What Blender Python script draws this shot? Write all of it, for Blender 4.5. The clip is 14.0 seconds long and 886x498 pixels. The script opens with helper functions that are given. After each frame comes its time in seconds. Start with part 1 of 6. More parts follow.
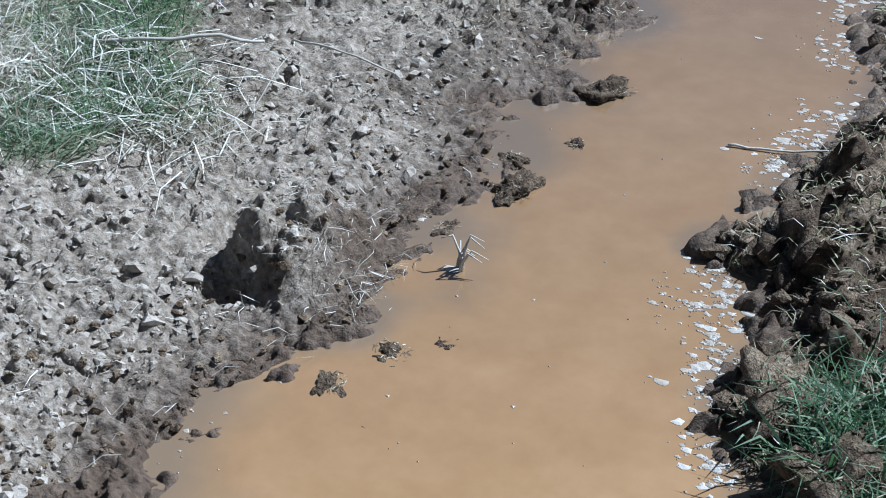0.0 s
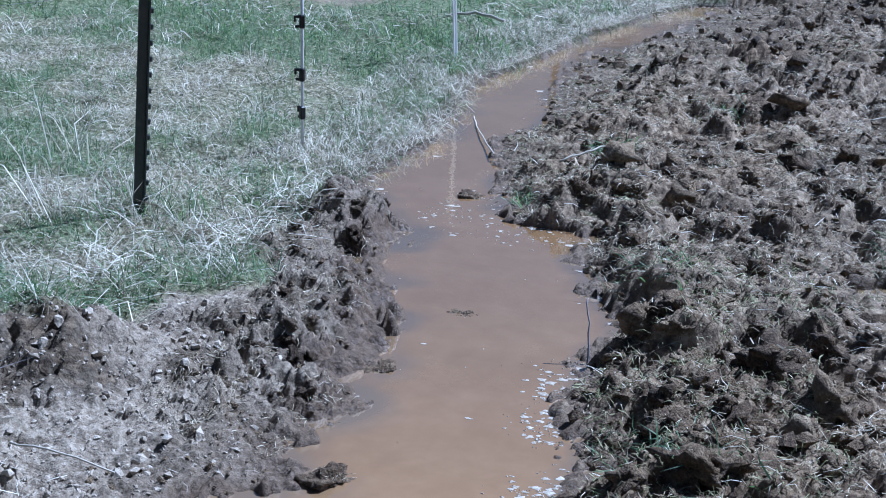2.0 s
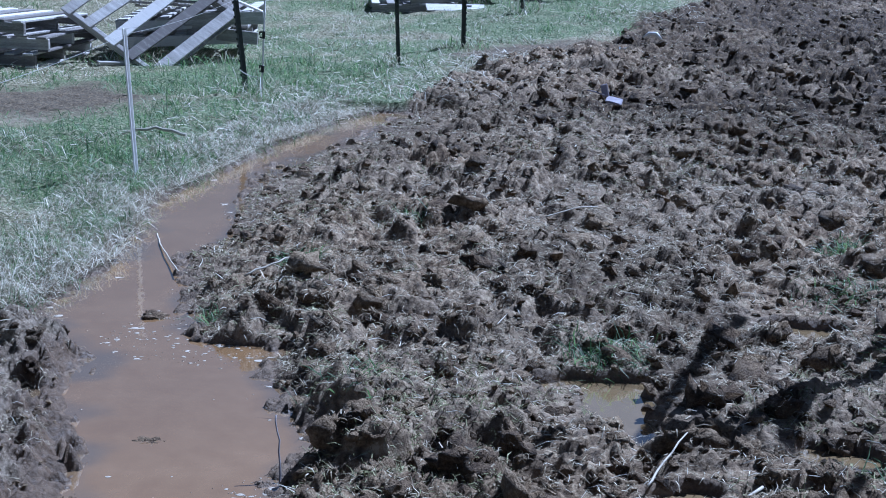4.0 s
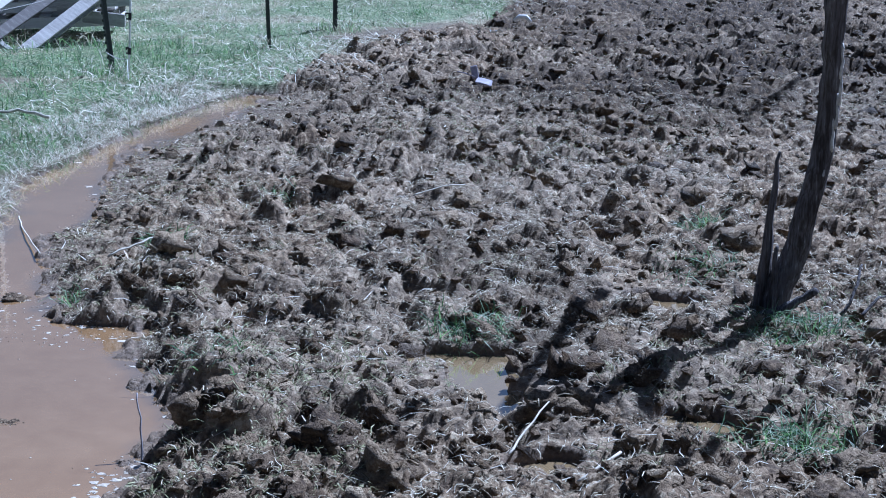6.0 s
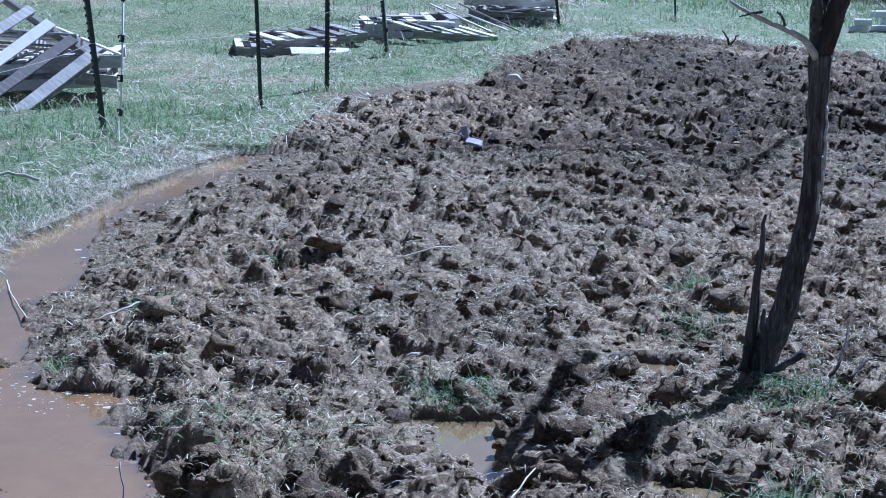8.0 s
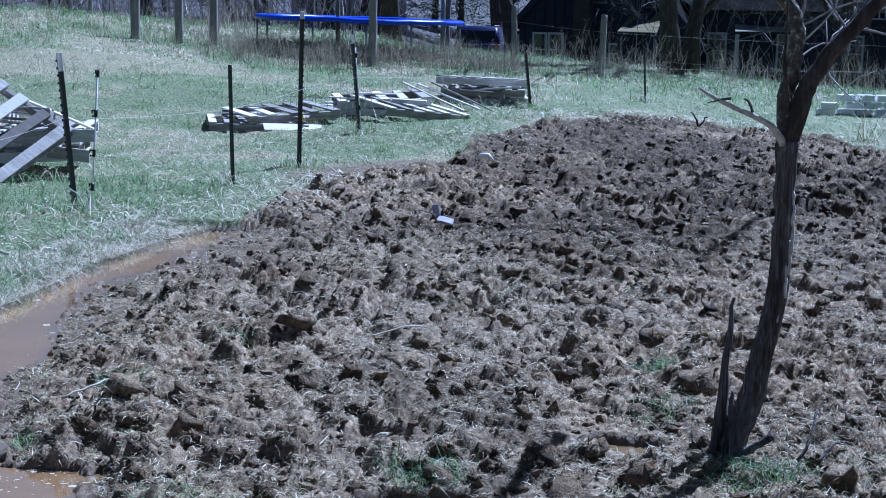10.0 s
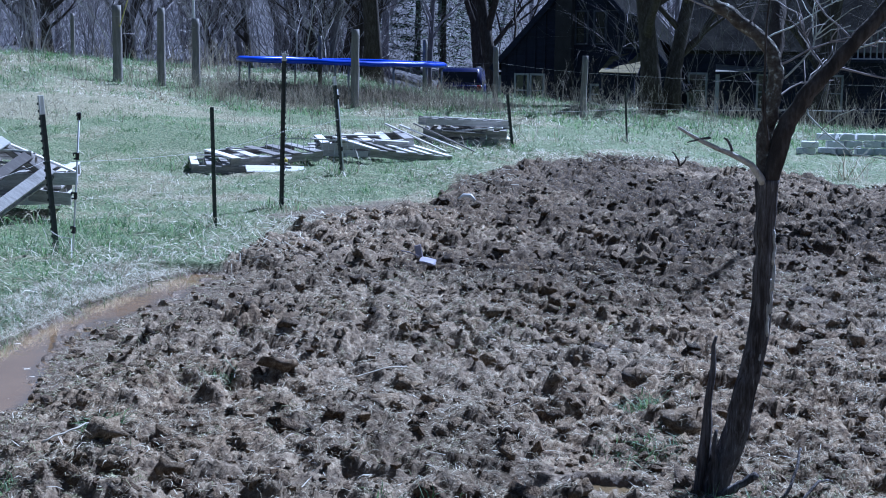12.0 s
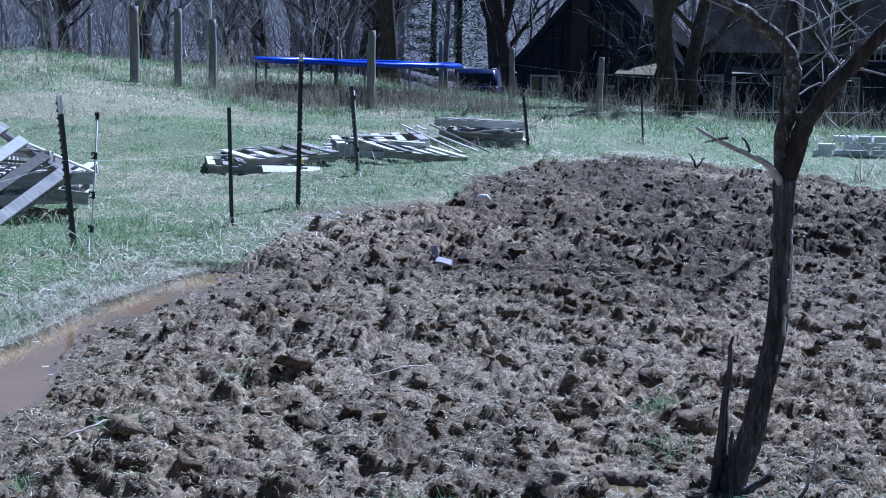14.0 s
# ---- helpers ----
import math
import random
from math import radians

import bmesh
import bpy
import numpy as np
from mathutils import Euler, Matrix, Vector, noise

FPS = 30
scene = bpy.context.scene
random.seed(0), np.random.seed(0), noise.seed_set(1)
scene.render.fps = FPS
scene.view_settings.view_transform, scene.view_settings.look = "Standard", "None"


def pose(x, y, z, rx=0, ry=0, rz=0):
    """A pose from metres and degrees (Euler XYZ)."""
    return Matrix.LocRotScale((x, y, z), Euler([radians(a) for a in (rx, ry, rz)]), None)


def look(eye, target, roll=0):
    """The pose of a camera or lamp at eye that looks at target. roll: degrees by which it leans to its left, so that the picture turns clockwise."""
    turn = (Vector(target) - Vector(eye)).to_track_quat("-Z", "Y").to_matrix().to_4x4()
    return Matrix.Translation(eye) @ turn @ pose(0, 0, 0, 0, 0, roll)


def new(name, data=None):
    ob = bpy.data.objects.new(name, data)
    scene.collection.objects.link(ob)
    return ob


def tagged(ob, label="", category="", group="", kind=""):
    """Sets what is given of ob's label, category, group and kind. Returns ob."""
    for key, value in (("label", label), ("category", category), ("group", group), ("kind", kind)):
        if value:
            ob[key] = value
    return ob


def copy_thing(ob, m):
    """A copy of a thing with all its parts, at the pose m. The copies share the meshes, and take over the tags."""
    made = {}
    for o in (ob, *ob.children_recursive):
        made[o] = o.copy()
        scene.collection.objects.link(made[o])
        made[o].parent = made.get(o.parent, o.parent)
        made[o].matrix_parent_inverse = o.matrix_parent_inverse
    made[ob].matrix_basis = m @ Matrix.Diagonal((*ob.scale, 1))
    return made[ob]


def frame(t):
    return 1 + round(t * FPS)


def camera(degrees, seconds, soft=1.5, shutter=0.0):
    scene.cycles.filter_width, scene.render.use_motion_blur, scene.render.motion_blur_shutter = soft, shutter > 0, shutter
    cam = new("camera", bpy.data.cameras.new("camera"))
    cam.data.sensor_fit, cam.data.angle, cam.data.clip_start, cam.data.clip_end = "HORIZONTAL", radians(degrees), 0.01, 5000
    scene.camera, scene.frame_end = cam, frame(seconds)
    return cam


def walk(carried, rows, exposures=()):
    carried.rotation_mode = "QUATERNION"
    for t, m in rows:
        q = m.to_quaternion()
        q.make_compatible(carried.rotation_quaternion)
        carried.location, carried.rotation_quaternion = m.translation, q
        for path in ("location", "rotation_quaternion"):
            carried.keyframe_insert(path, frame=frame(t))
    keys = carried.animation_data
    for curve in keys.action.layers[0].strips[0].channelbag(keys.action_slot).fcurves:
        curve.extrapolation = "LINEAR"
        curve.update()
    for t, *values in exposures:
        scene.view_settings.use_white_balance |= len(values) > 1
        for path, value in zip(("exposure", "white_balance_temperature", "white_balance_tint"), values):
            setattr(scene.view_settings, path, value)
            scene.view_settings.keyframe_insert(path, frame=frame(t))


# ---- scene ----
cam = camera(34.88, 14.0, soft=1.0)
PATH = [
    (0.0, pose(-0.132, 0.007, 1.481, 56.65, 2.05, 29.71)),
    (0.5, pose(-0.110, 0.003, 1.515, 60.79, 2.45, 26.87)),
    (1.0, pose(-0.089, 0.008, 1.531, 64.10, 2.92, 24.19)),
    (1.4, pose(-0.082, 0.002, 1.573, 67.35, 1.57, 21.05)),
    (1.5, pose(-0.073, -0.006, 1.570, 68.38, 1.30, 20.52)),
    (2.0, pose(-0.069, -0.036, 1.578, 71.16, -0.20, 18.99)),
    (2.2, pose(-0.059, -0.034, 1.584, 72.27, -0.58, 17.24)),
    (2.5, pose(-0.052, -0.037, 1.575, 73.48, -1.16, 15.56)),
    (3.0, pose(-0.043, -0.010, 1.564, 74.07, -1.11, 10.46)),
    (3.5, pose(-0.030, 0.010, 1.569, 74.05, -0.64, 8.43)),
    (4.0, pose(-0.015, 0.024, 1.591, 75.44, 0.05, 6.46)),
    (4.2, pose(0.001, 0.022, 1.573, 75.53, -0.05, 5.75)),
    (6.3, pose(0.046, 0.003, 1.559, 74.89, -0.52, 1.44)),
    (6.5, pose(0.055, 0.002, 1.562, 75.62, -0.20, 2.07)),
    (7.0, pose(0.063, 0.009, 1.566, 76.65, -0.19, 1.51)),
    (7.5, pose(0.061, 0.013, 1.577, 76.39, 0.06, 1.18)),
    (8.0, pose(0.065, 0.019, 1.585, 77.19, -0.29, 1.30)),
    (8.5, pose(0.053, 0.004, 1.591, 78.74, -0.59, 1.19)),
    (9.0, pose(0.064, 0.007, 1.588, 79.45, -0.86, 1.50)),
    (9.2, pose(0.065, 0.007, 1.605, 79.69, -0.79, 0.68)),
    (11.5, pose(0.059, 0.001, 1.602, 81.31, -1.14, -0.05)),
    (12.0, pose(0.070, 0.009, 1.603, 81.94, -0.83, -0.49)),
    (12.5, pose(0.059, -0.000, 1.603, 82.04, -0.74, -0.64)),
    (13.0, pose(0.065, -0.000, 1.604, 82.05, -0.55, -0.17)),
    (13.5, pose(0.061, 0.001, 1.601, 81.63, -0.69, -0.05)),
    (14.0, pose(0.061, -0.008, 1.597, 81.99, -0.95, 0.14)),
]
EXPOSURES = [(0.0, 0.1, 4830, 9), (2.0, 0.16, 4470, 14), (4.0, 0.02, 4420, 15), (6.3, 0.36, 4440, 15), (9.0, 0.28, 4400, 15), (14.0, 0.24, 4440, 15)]
walk(cam, PATH, EXPOSURES)

# ---- light: a clear spring sky, the sun ahead and a little to the right ----
SUN_EL, SUN_AZ = radians(50), radians(42)
sun_way = Vector((math.sin(SUN_AZ) * math.cos(SUN_EL), math.cos(SUN_AZ) * math.cos(SUN_EL), math.sin(SUN_EL)))
world = bpy.data.worlds.new("sky")
scene.world = world
world.use_nodes = True
sky = world.node_tree.nodes.new("ShaderNodeTexSky")
sky.sky_type, sky.sun_disc = "NISHITA", False
sky.sun_elevation, sky.sun_rotation = SUN_EL, SUN_AZ
sky.air_density, sky.dust_density = 1.3, 2.0
background = world.node_tree.nodes["Background"]
world.node_tree.links.new(sky.outputs[0], background.inputs[0])
background.inputs[1].default_value = 0.029
sun = new("sun", bpy.data.lights.new("sun", "SUN"))
sun.data.energy, sun.data.angle, sun.data.color = 7.0, radians(0.5), (1.0, 0.96, 0.9)
sun.matrix_world = look(sun_way * 60, (0, 0, 0))


# ---- noise over arrays ----
def hash2(ix, iy, s):
    n = (ix.astype(np.int64) * 374761393 + iy.astype(np.int64) * 668265263 + s * 974634777) & 0xFFFFFFFF
    n = ((n ^ (n >> 13)) * 1274126177) & 0xFFFFFFFF
    n = ((n ^ (n >> 16)) * 2246822519) & 0xFFFFFFFF
    return ((n ^ (n >> 15)) & 0xFFFFFF) / float(0x1000000)


def vnoise(x, y, s):
    ix, iy = np.floor(x), np.floor(y)
    fx, fy = x - ix, y - iy
    fx, fy = fx * fx * fx * (fx * (fx * 6 - 15) + 10), fy * fy * fy * (fy * (fy * 6 - 15) + 10)
    a, b, c, d = hash2(ix, iy, s), hash2(ix + 1, iy, s), hash2(ix, iy + 1, s), hash2(ix + 1, iy + 1, s)
    return 2 * (a + (b - a) * fx + (c - a) * fy + (a - b - c + d) * fx * fy) - 1


def fbm(x, y, s, octaves=3):
    total, amp = 0, 1.0
    for k in range(octaves):
        total = total + amp * vnoise(x * 2 ** k, y * 2 ** k, s + k)
        amp *= 0.5
    return total


def lumps(x, y, s):
    """Rounded clods, one to a cell, of uneven height: 0 between them, up to 1 on top."""
    ix, iy = np.floor(x), np.floor(y)
    best = np.zeros_like(x)
    for dx in (-1, 0, 1):
        for dy in (-1, 0, 1):
            cx, cy = ix + dx, iy + dy
            px, py = cx + 0.15 + 0.7 * hash2(cx, cy, s), cy + 0.15 + 0.7 * hash2(cx, cy, s + 1)
            r, h = 0.35 + 0.4 * hash2(cx, cy, s + 2), hash2(cx, cy, s + 3)
            q = ((x - px) ** 2 + (y - py) ** 2) / (r * r)
            best = np.maximum(best, (0.25 + 0.75 * h) * np.clip(1 - q, 0, 1) ** 0.72)
    return best


def step(a, b, v):
    v = np.clip((v - a) / (b - a), 0, 1)
    return v * v * (3 - 2 * v)


# ---- the lie of the land ----
SHORE_Y = [-1, 1.1, 1.21, 1.4, 1.6, 1.75, 1.85, 1.95, 2.08, 2.14, 2.27, 2.38, 2.5, 2.6, 2.74, 2.88, 3.06, 3.2, 3.32, 3.46, 3.55, 3.75, 3.82, 3.92, 4.03, 4.22, 4.4, 4.5, 4.66, 4.7, 4.78, 4.92, 5.1, 5.4, 5.7, 5.87, 6.26, 6.41, 6.7, 6.87, 7.3, 7.8, 7.95, 8.3, 8.51, 8.9, 9.43, 9.65, 9.9]
SHORE_L = [-1.3, -1.38, -1.43, -1.41, -1.35, -1.33, -1.36, -1.39, -1.4, -1.34, -1.37, -1.44, -1.48, -1.37, -1.42, -1.43, -1.38, -1.53, -1.51, -1.48, -1.52, -1.6, -1.64, -1.68, -1.73, -1.78, -1.8, -1.78, -1.98, -2.02, -2.08, -2.16, -2.15, -2.16, -2.1, -2.12, -2.18, -2.22, -2.29, -2.28, -2.24, -2.15, -2.14, -2.1, -2.07, -1.95, -1.82, -1.77, -1.6]
SHORE_R = [-0.1, -0.32, -0.38, -0.46, -0.58, -0.67, -0.65, -0.65, -0.74, -0.84, -0.8, -0.8, -0.78, -0.75, -0.73, -0.72, -0.79, -0.84, -0.87, -0.85, -0.86, -0.78, -0.78, -0.84, -0.96, -1.0, -1.09, -1.11, -1.13, -1.42, -1.46, -1.53, -1.6, -1.66, -1.78, -1.8, -1.73, -1.75, -1.81, -1.83, -1.89, -1.93, -1.9, -1.74, -1.66, -1.56, -1.46, -1.46, -1.5]
TURF_Y = [0, 1.3, 1.7, 2.0, 2.15, 2.5, 2.8, 3.2, 3.7, 4.3, 5.0, 5.4]
TURF_X = [-2.5, -2.4, -2.2, -2.02, -2.02, -2.32, -2.38, -2.1, -2.02, -2.05, -2.1, -2.12]
RIM_X = [-1.6, -1.45, -1.3, -1.1, -0.4, 0.1, 0.4, 1.6, 2.9, 4.5, 5.5, 8.0, 12.0]
RIM_Y = [8.9, 9.6, 10.8, 11.9, 13.3, 14.4, 16.0, 18.2, 19.4, 18.0, 17.4, 17.0, 16.0]
PUDDLES = [(0.0, 4.36, 0.21, 0.07, 0.05), (0.06, 4.2, 0.11, 0.15, 0.1), (0.1, 4.02, 0.06, 0.12, 0.0), (0.73, 4.98, 0.13, 0.09, -0.2), (0.67, 3.82, 0.09, 0.09, 0.2),
           (0.79, 3.73, 0.08, 0.05, 0.0), (0.24, 3.5, 0.09, 0.05, 0.2), (-0.36, 4.84, 0.05, 0.04, 0.2)]


def shores(x, y):
    """How far inside the left and right shore a place lies (negative: on land)."""
    wob = 0.012 * vnoise(x * 6 + 3, y * 6, 11) + 0.022 * vnoise(x * 14, y * 14, 12) + 0.013 * vnoise(x * 40, y * 40, 13)
    left, right = np.interp(y, SHORE_Y, SHORE_L), np.interp(y, SHORE_Y, SHORE_R)
    end = 9.9 - y
    return np.minimum(x - left, end) + wob, np.minimum(right - x, end) - wob


def puddle_depth(x, y):
    best = np.full(np.shape(x), -9.0)
    for px, py, rx, ry, turn in PUDDLES:
        c, s = math.cos(turn), math.sin(turn)
        u, v = ((x - px) * c + (y - py) * s) / rx, (-(x - px) * s + (y - py) * c) / ry
        best = np.maximum(best, 1 - np.sqrt(u * u + v * v) + 0.35 * vnoise(x * 12, y * 12, 17))
    return best


def masks(x, y):
    """1 where the pigs have rooted, where bare dry soil lies, where turf grows."""
    dl, dr = shores(x, y)
    w1 = 0.10 * vnoise(x * 3, y * 3, 21) + 0.05 * vnoise(x * 11, y * 11, 22)
    rim = np.interp(x, RIM_X, RIM_Y)
    right_side = (dr < dl) & (x > -2.3)
    mud = np.where(right_side | ((x > -1.6) & (y > 9.9)), step(0.3, -0.3, y - rim + 2.5 * w1), 0)
    mud = np.where(y < 9.9, np.where(right_side, 1.0, 0.0), mud)
    turf_x = np.where(y < 5.4, np.interp(y, TURF_Y, TURF_X), np.interp(y, SHORE_Y, SHORE_L) + 0.03)
    turf = np.where(y < 9.9, np.where(right_side, 0.0, step(0.1, -0.12, x - turf_x + 1.2 * w1)), 1 - mud)
    bare = np.maximum(step(1.2, 0.7, np.hypot((x + 0.62 - 0.25 * (y - 13.2)) / 0.75, (y - 13.2) / 1.1) + 2 * w1), step(1.2, 0.5, np.hypot((x + 4.0) / 0.9, (y - 9.6) / 1.2) + 2 * w1))
    turf = turf * (1 - 0.95 * bare)
    dry = np.clip(1 - mud - turf, 0, 1)
    return mud, dry, turf


def fresh(x, y):
    """Where the earth was turned last and is dark: damp, with tree shade painted in."""
    q = vnoise(x * 0.9, y * 0.7, 33) + 0.6 * vnoise(x * 3.1, y * 2.5, 34)
    return np.clip(step(7.5, 10, y) * step(-0.8, 1.0, x) * (0.85 + 0.6 * q) + 0.55 * step(0.25, 0.8, q) + 0.35 * step(2.9, 2.3, y), 0, 1)


def lie(x, y):
    """The broad shape of the ground, without clods."""
    deg = np.degrees(np.arctan2(x, np.maximum(y, 1.0)))
    rise = np.clip((y - 14) / 16, 0, None)
    near = np.clip(0.55 - 0.045 * deg, -0.25, 1.25)
    z = near * np.minimum(rise, 1.0) ** 1.3
    left = step(2.0, -9.0, deg)
    z = z - left * 0.12 * step(30, 44, y) - step(-4, 3, deg) * 1.5 * step(33, 41, y)
    z = z + 10 * step(52, 150, y + 0.12 * x) * (0.85 + 0.15 * left)
    return z + 0.12 * step(10, 20, y) * vnoise(x * 0.35, y * 0.35, 31)


def ground(x, y, fine=True):
    x, y = np.asarray(x, float), np.asarray(y, float)
    dl, dr = shores(x, y)
    wet = np.minimum(dl, dr)
    mud, dry, turf = masks(x, y)
    left_land, right_land = np.maximum(-dl, 0), np.maximum(-dr, 0)
    z = lie(x, y)
    ramp = np.interp(y, [1.0, 2.5, 4.5, 6.5, 9.0], [0.2, 0.15, 0.18, 0.42, 0.6])
    bank = np.where(dl < dr, 0.045 * step(0, 0.3, left_land) + 0.05 * step(0.25, 1.0, left_land), (0.055 - 0.03 * step(6, 7.5, y)) * step(0, 1.0, right_land / ramp))
    bank = np.where(y > 9.95, 0.06, bank)
    z = z + np.where(wet > 0, -0.17 * step(0, 0.3, wet), bank)
    # the mound, the torn clump, and hollows cut for the shade beside it
    z = z + 0.1 * np.exp(-(((x + 2.2) / 0.24) ** 4 + ((y - 2.92) / 0.2) ** 4)) * (1 + 0.3 * vnoise(x * 14, y * 14, 41) + 0.2 * vnoise(x * 31, y * 31, 43))
    clump = np.exp(-(((x + 1.49) / 0.1) ** 4 + ((y - 1.76) / 0.13) ** 4))
    z = z + 0.125 * clump * (1 + 0.22 * vnoise(x * 25, y * 25, 42) + 0.12 * vnoise(x * 60, y * 60, 156))
    z = z - 0.09 * np.exp(-(((x + 1.66) / 0.05) ** 4 + ((y - 1.77) / 0.08) ** 4)) - 0.08 * np.exp(-(((x + 1.56) / 0.045) ** 4 + ((y - 1.615) / 0.04) ** 4))
    z = z + 0.06 * np.exp(-(((x + 1.62) / 0.16) ** 2 + ((y - 3.5) / 0.3) ** 2)) + 0.08 * np.exp(-(((x + 2.0) / 0.15) ** 2 + ((y - 4.45) / 0.15) ** 2))
    z = z + 0.05 * mud * step(13, 19, y) * vnoise(x * 0.9, y * 0.9, 157)
    if not fine:
        return z
    wx = x + 0.07 * vnoise(x * 5, y * 5, 51) + 0.03 * vnoise(x * 15, y * 15, 53) + 0.012 * vnoise(x * 42, y * 42, 152)
    wy = y + 0.07 * vnoise(x * 5, y * 5, 52) + 0.03 * vnoise(x * 15, y * 15, 54) + 0.012 * vnoise(x * 42, y * 42, 153)
    big, mid, small, tiny, crumb = lumps(wx * 2.9, wy * 2.9, 61), lumps(wx * 6.5, wy * 6.5, 71), lumps(wx * 14, wy * 14, 81), lumps(wx * 31, wy * 31, 91), lumps(wx * 66, wy * 66, 96)
    on_bank = np.clip(right_land / ramp, 0.12, 1) ** (1 + 0.6 * step(6, 7.5, y)) * (wet < 0)
    on_bank = np.where(y > 9.95, 1.0, on_bank)
    churn = 0.74 + 0.16 * vnoise(x * 0.8, y * 0.8, 55) + 0.2 * step(7, 13, y)
    mat = step(-0.35, 0.5, vnoise(x * 2.6, y * 2.6, 57) + 0.4 * vnoise(x * 7, y * 7, 60))
    z = z + mud * on_bank * churn * (0.095 * (big - 0.2) + (0.045 + 0.03 * mat) * (mid - 0.15))
    z = z + mud * np.maximum(on_bank, 0.3 * (wet < 0)) * churn * ((0.022 + 0.014 * mat) * small + 0.015 * tiny + 0.007 * crumb + 0.02 * fbm(wx * 11, wy * 11, 46, 3)
                                  - 0.12 * np.clip(vnoise(wx * 5.5, wy * 5.5, 47) - 0.25, 0, 0.5) - 0.07 * np.clip(vnoise(wx * 13, wy * 13, 48) - 0.28, 0, 0.5) + 0.006 * vnoise(x * 95, y * 95, 56))
    rootstock = dry * step(2.6, 3.1, y) * step(6, 5, y) * np.clip(left_land / 0.05, 0.15, 1) * step(0.62, 0.3, left_land + 0.12 * vnoise(x * 4, y * 4, 154))
    z = z + rootstock * (0.03 * (big - 0.1) + 0.055 * (mid - 0.15) + 0.035 * small + 0.02 * tiny + 0.009 * crumb - 0.11 * np.clip(vnoise(wx * 9, wy * 9, 49) - 0.25, 0, 0.5))
    soil = dry * np.clip(left_land / 0.3, 0.2, 1)
    crack = np.abs(vnoise(wx * 13, wy * 13, 59))
    z = z + soil * (0.012 * (mid - 0.3) + 0.009 * tiny + 0.006 * crumb + 0.006 * fbm(x * 16, y * 16, 44, 4) - 0.016 * np.clip(1 - crack / 0.16, 0, 1) + 0.01 * np.clip(vnoise(x * 44, y * 44, 45), -0.2, 1) + 0.005 * vnoise(x * 90, y * 90, 57))
    z = z + (wet > 0) * 0.05 * np.clip(1 - wet / 0.16, 0, 1) * (mid + 0.5 * small - 0.55)
    verge = step(0.2, 0.05, np.abs(wet + 0.02)) * step(7.0, 5.0, y)
    z = z + verge * (0.016 * (small - 0.3) + 0.014 * (tiny - 0.2) + 0.008 * crumb)
    z = z + turf * (0.02 * fbm(x * 4, y * 4, 58) + 0.012 * small)
    p = puddle_depth(x, y)
    z = np.where((p > -2.3) & (x > -0.7), z + (np.minimum(z, 0.045) - z) * step(-2.3, -0.7, p), z)
    return np.where((p > -0.35) & (x > -0.7), z + (np.minimum(z, -0.03) - z) * step(-0.35, 0.1, p), z)


# ---- materials ----
def material(name, colours, scale=20.0, fine=160.0, rough=0.85, bump=0.4, depth=0.01, metal=0.0, island=0.0, thing=0.0, spec=0.3, grain=(1, 1, 1)):
    """Colour that wanders between the given colours at two scales, with a fine relief."""
    m = bpy.data.materials.new(name)
    m.use_nodes = True
    t = m.node_tree
    b = t.nodes["Principled BSDF"]
    b.inputs["Roughness"].default_value, b.inputs["Metallic"].default_value = rough, metal
    b.inputs["Specular IOR Level"].default_value = spec
    co = t.nodes.new("ShaderNodeTexCoord")
    mp = t.nodes.new("ShaderNodeMapping")
    mp.inputs["Scale"].default_value = grain
    t.links.new(co.outputs["Object"], mp.inputs["Vector"])
    n1, n2 = t.nodes.new("ShaderNodeTexNoise"), t.nodes.new("ShaderNodeTexNoise")
    for n, s in ((n1, scale), (n2, fine)):
        n.inputs["Scale"].default_value, n.inputs["Detail"].default_value, n.inputs["Roughness"].default_value = s, 4, 0.65
        t.links.new(mp.outputs[0], n.inputs["Vector"])
    mix = t.nodes.new("ShaderNodeMath")
    mix.operation = "MULTIPLY_ADD"
    mix.inputs[1].default_value = 0.45
    t.links.new(n2.outputs[0], mix.inputs[0])
    half = t.nodes.new("ShaderNodeMath")
    half.operation, half.inputs[1].default_value = "MULTIPLY", 0.55
    t.links.new(n1.outputs[0], half.inputs[0])
    t.links.new(half.outputs[0], mix.inputs[2])
    value = mix.outputs[0]
    for amount, kind, out in ((island, "ShaderNodeNewGeometry", "Random Per Island"), (thing, "ShaderNodeObjectInfo", "Random")):
        if amount:
            g, add = t.nodes.new(kind), t.nodes.new("ShaderNodeMath")
            add.operation, add.inputs[1].default_value = "MULTIPLY_ADD", amount
            shift = t.nodes.new("ShaderNodeMath")
            shift.operation, shift.inputs[1].default_value = "SUBTRACT", amount / 2
            t.links.new(g.outputs[out], add.inputs[0])
            t.links.new(value, shift.inputs[0])
            t.links.new(shift.outputs[0], add.inputs[2])
            value = add.outputs[0]
    ramp = t.nodes.new("ShaderNodeValToRGB")
    els = ramp.color_ramp.elements
    for k, c in enumerate(colours):
        p = 0.5 if len(colours) == 1 else 0.28 + 0.44 * k / (len(colours) - 1)
        e = els[k] if k < 2 else els.new(p)
        e.position, e.color = p, (*c, 1)
    t.links.new(value, ramp.inputs[0])
    t.links.new(ramp.outputs[0], b.inputs["Base Color"])
    if bump:
        bp = t.nodes.new("ShaderNodeBump")
        bp.inputs["Strength"].default_value, bp.inputs["Distance"].default_value = bump, depth
        t.links.new(mix.outputs[0], bp.inputs["Height"])
        t.links.new(bp.outputs[0], b.inputs["Normal"])
    return m


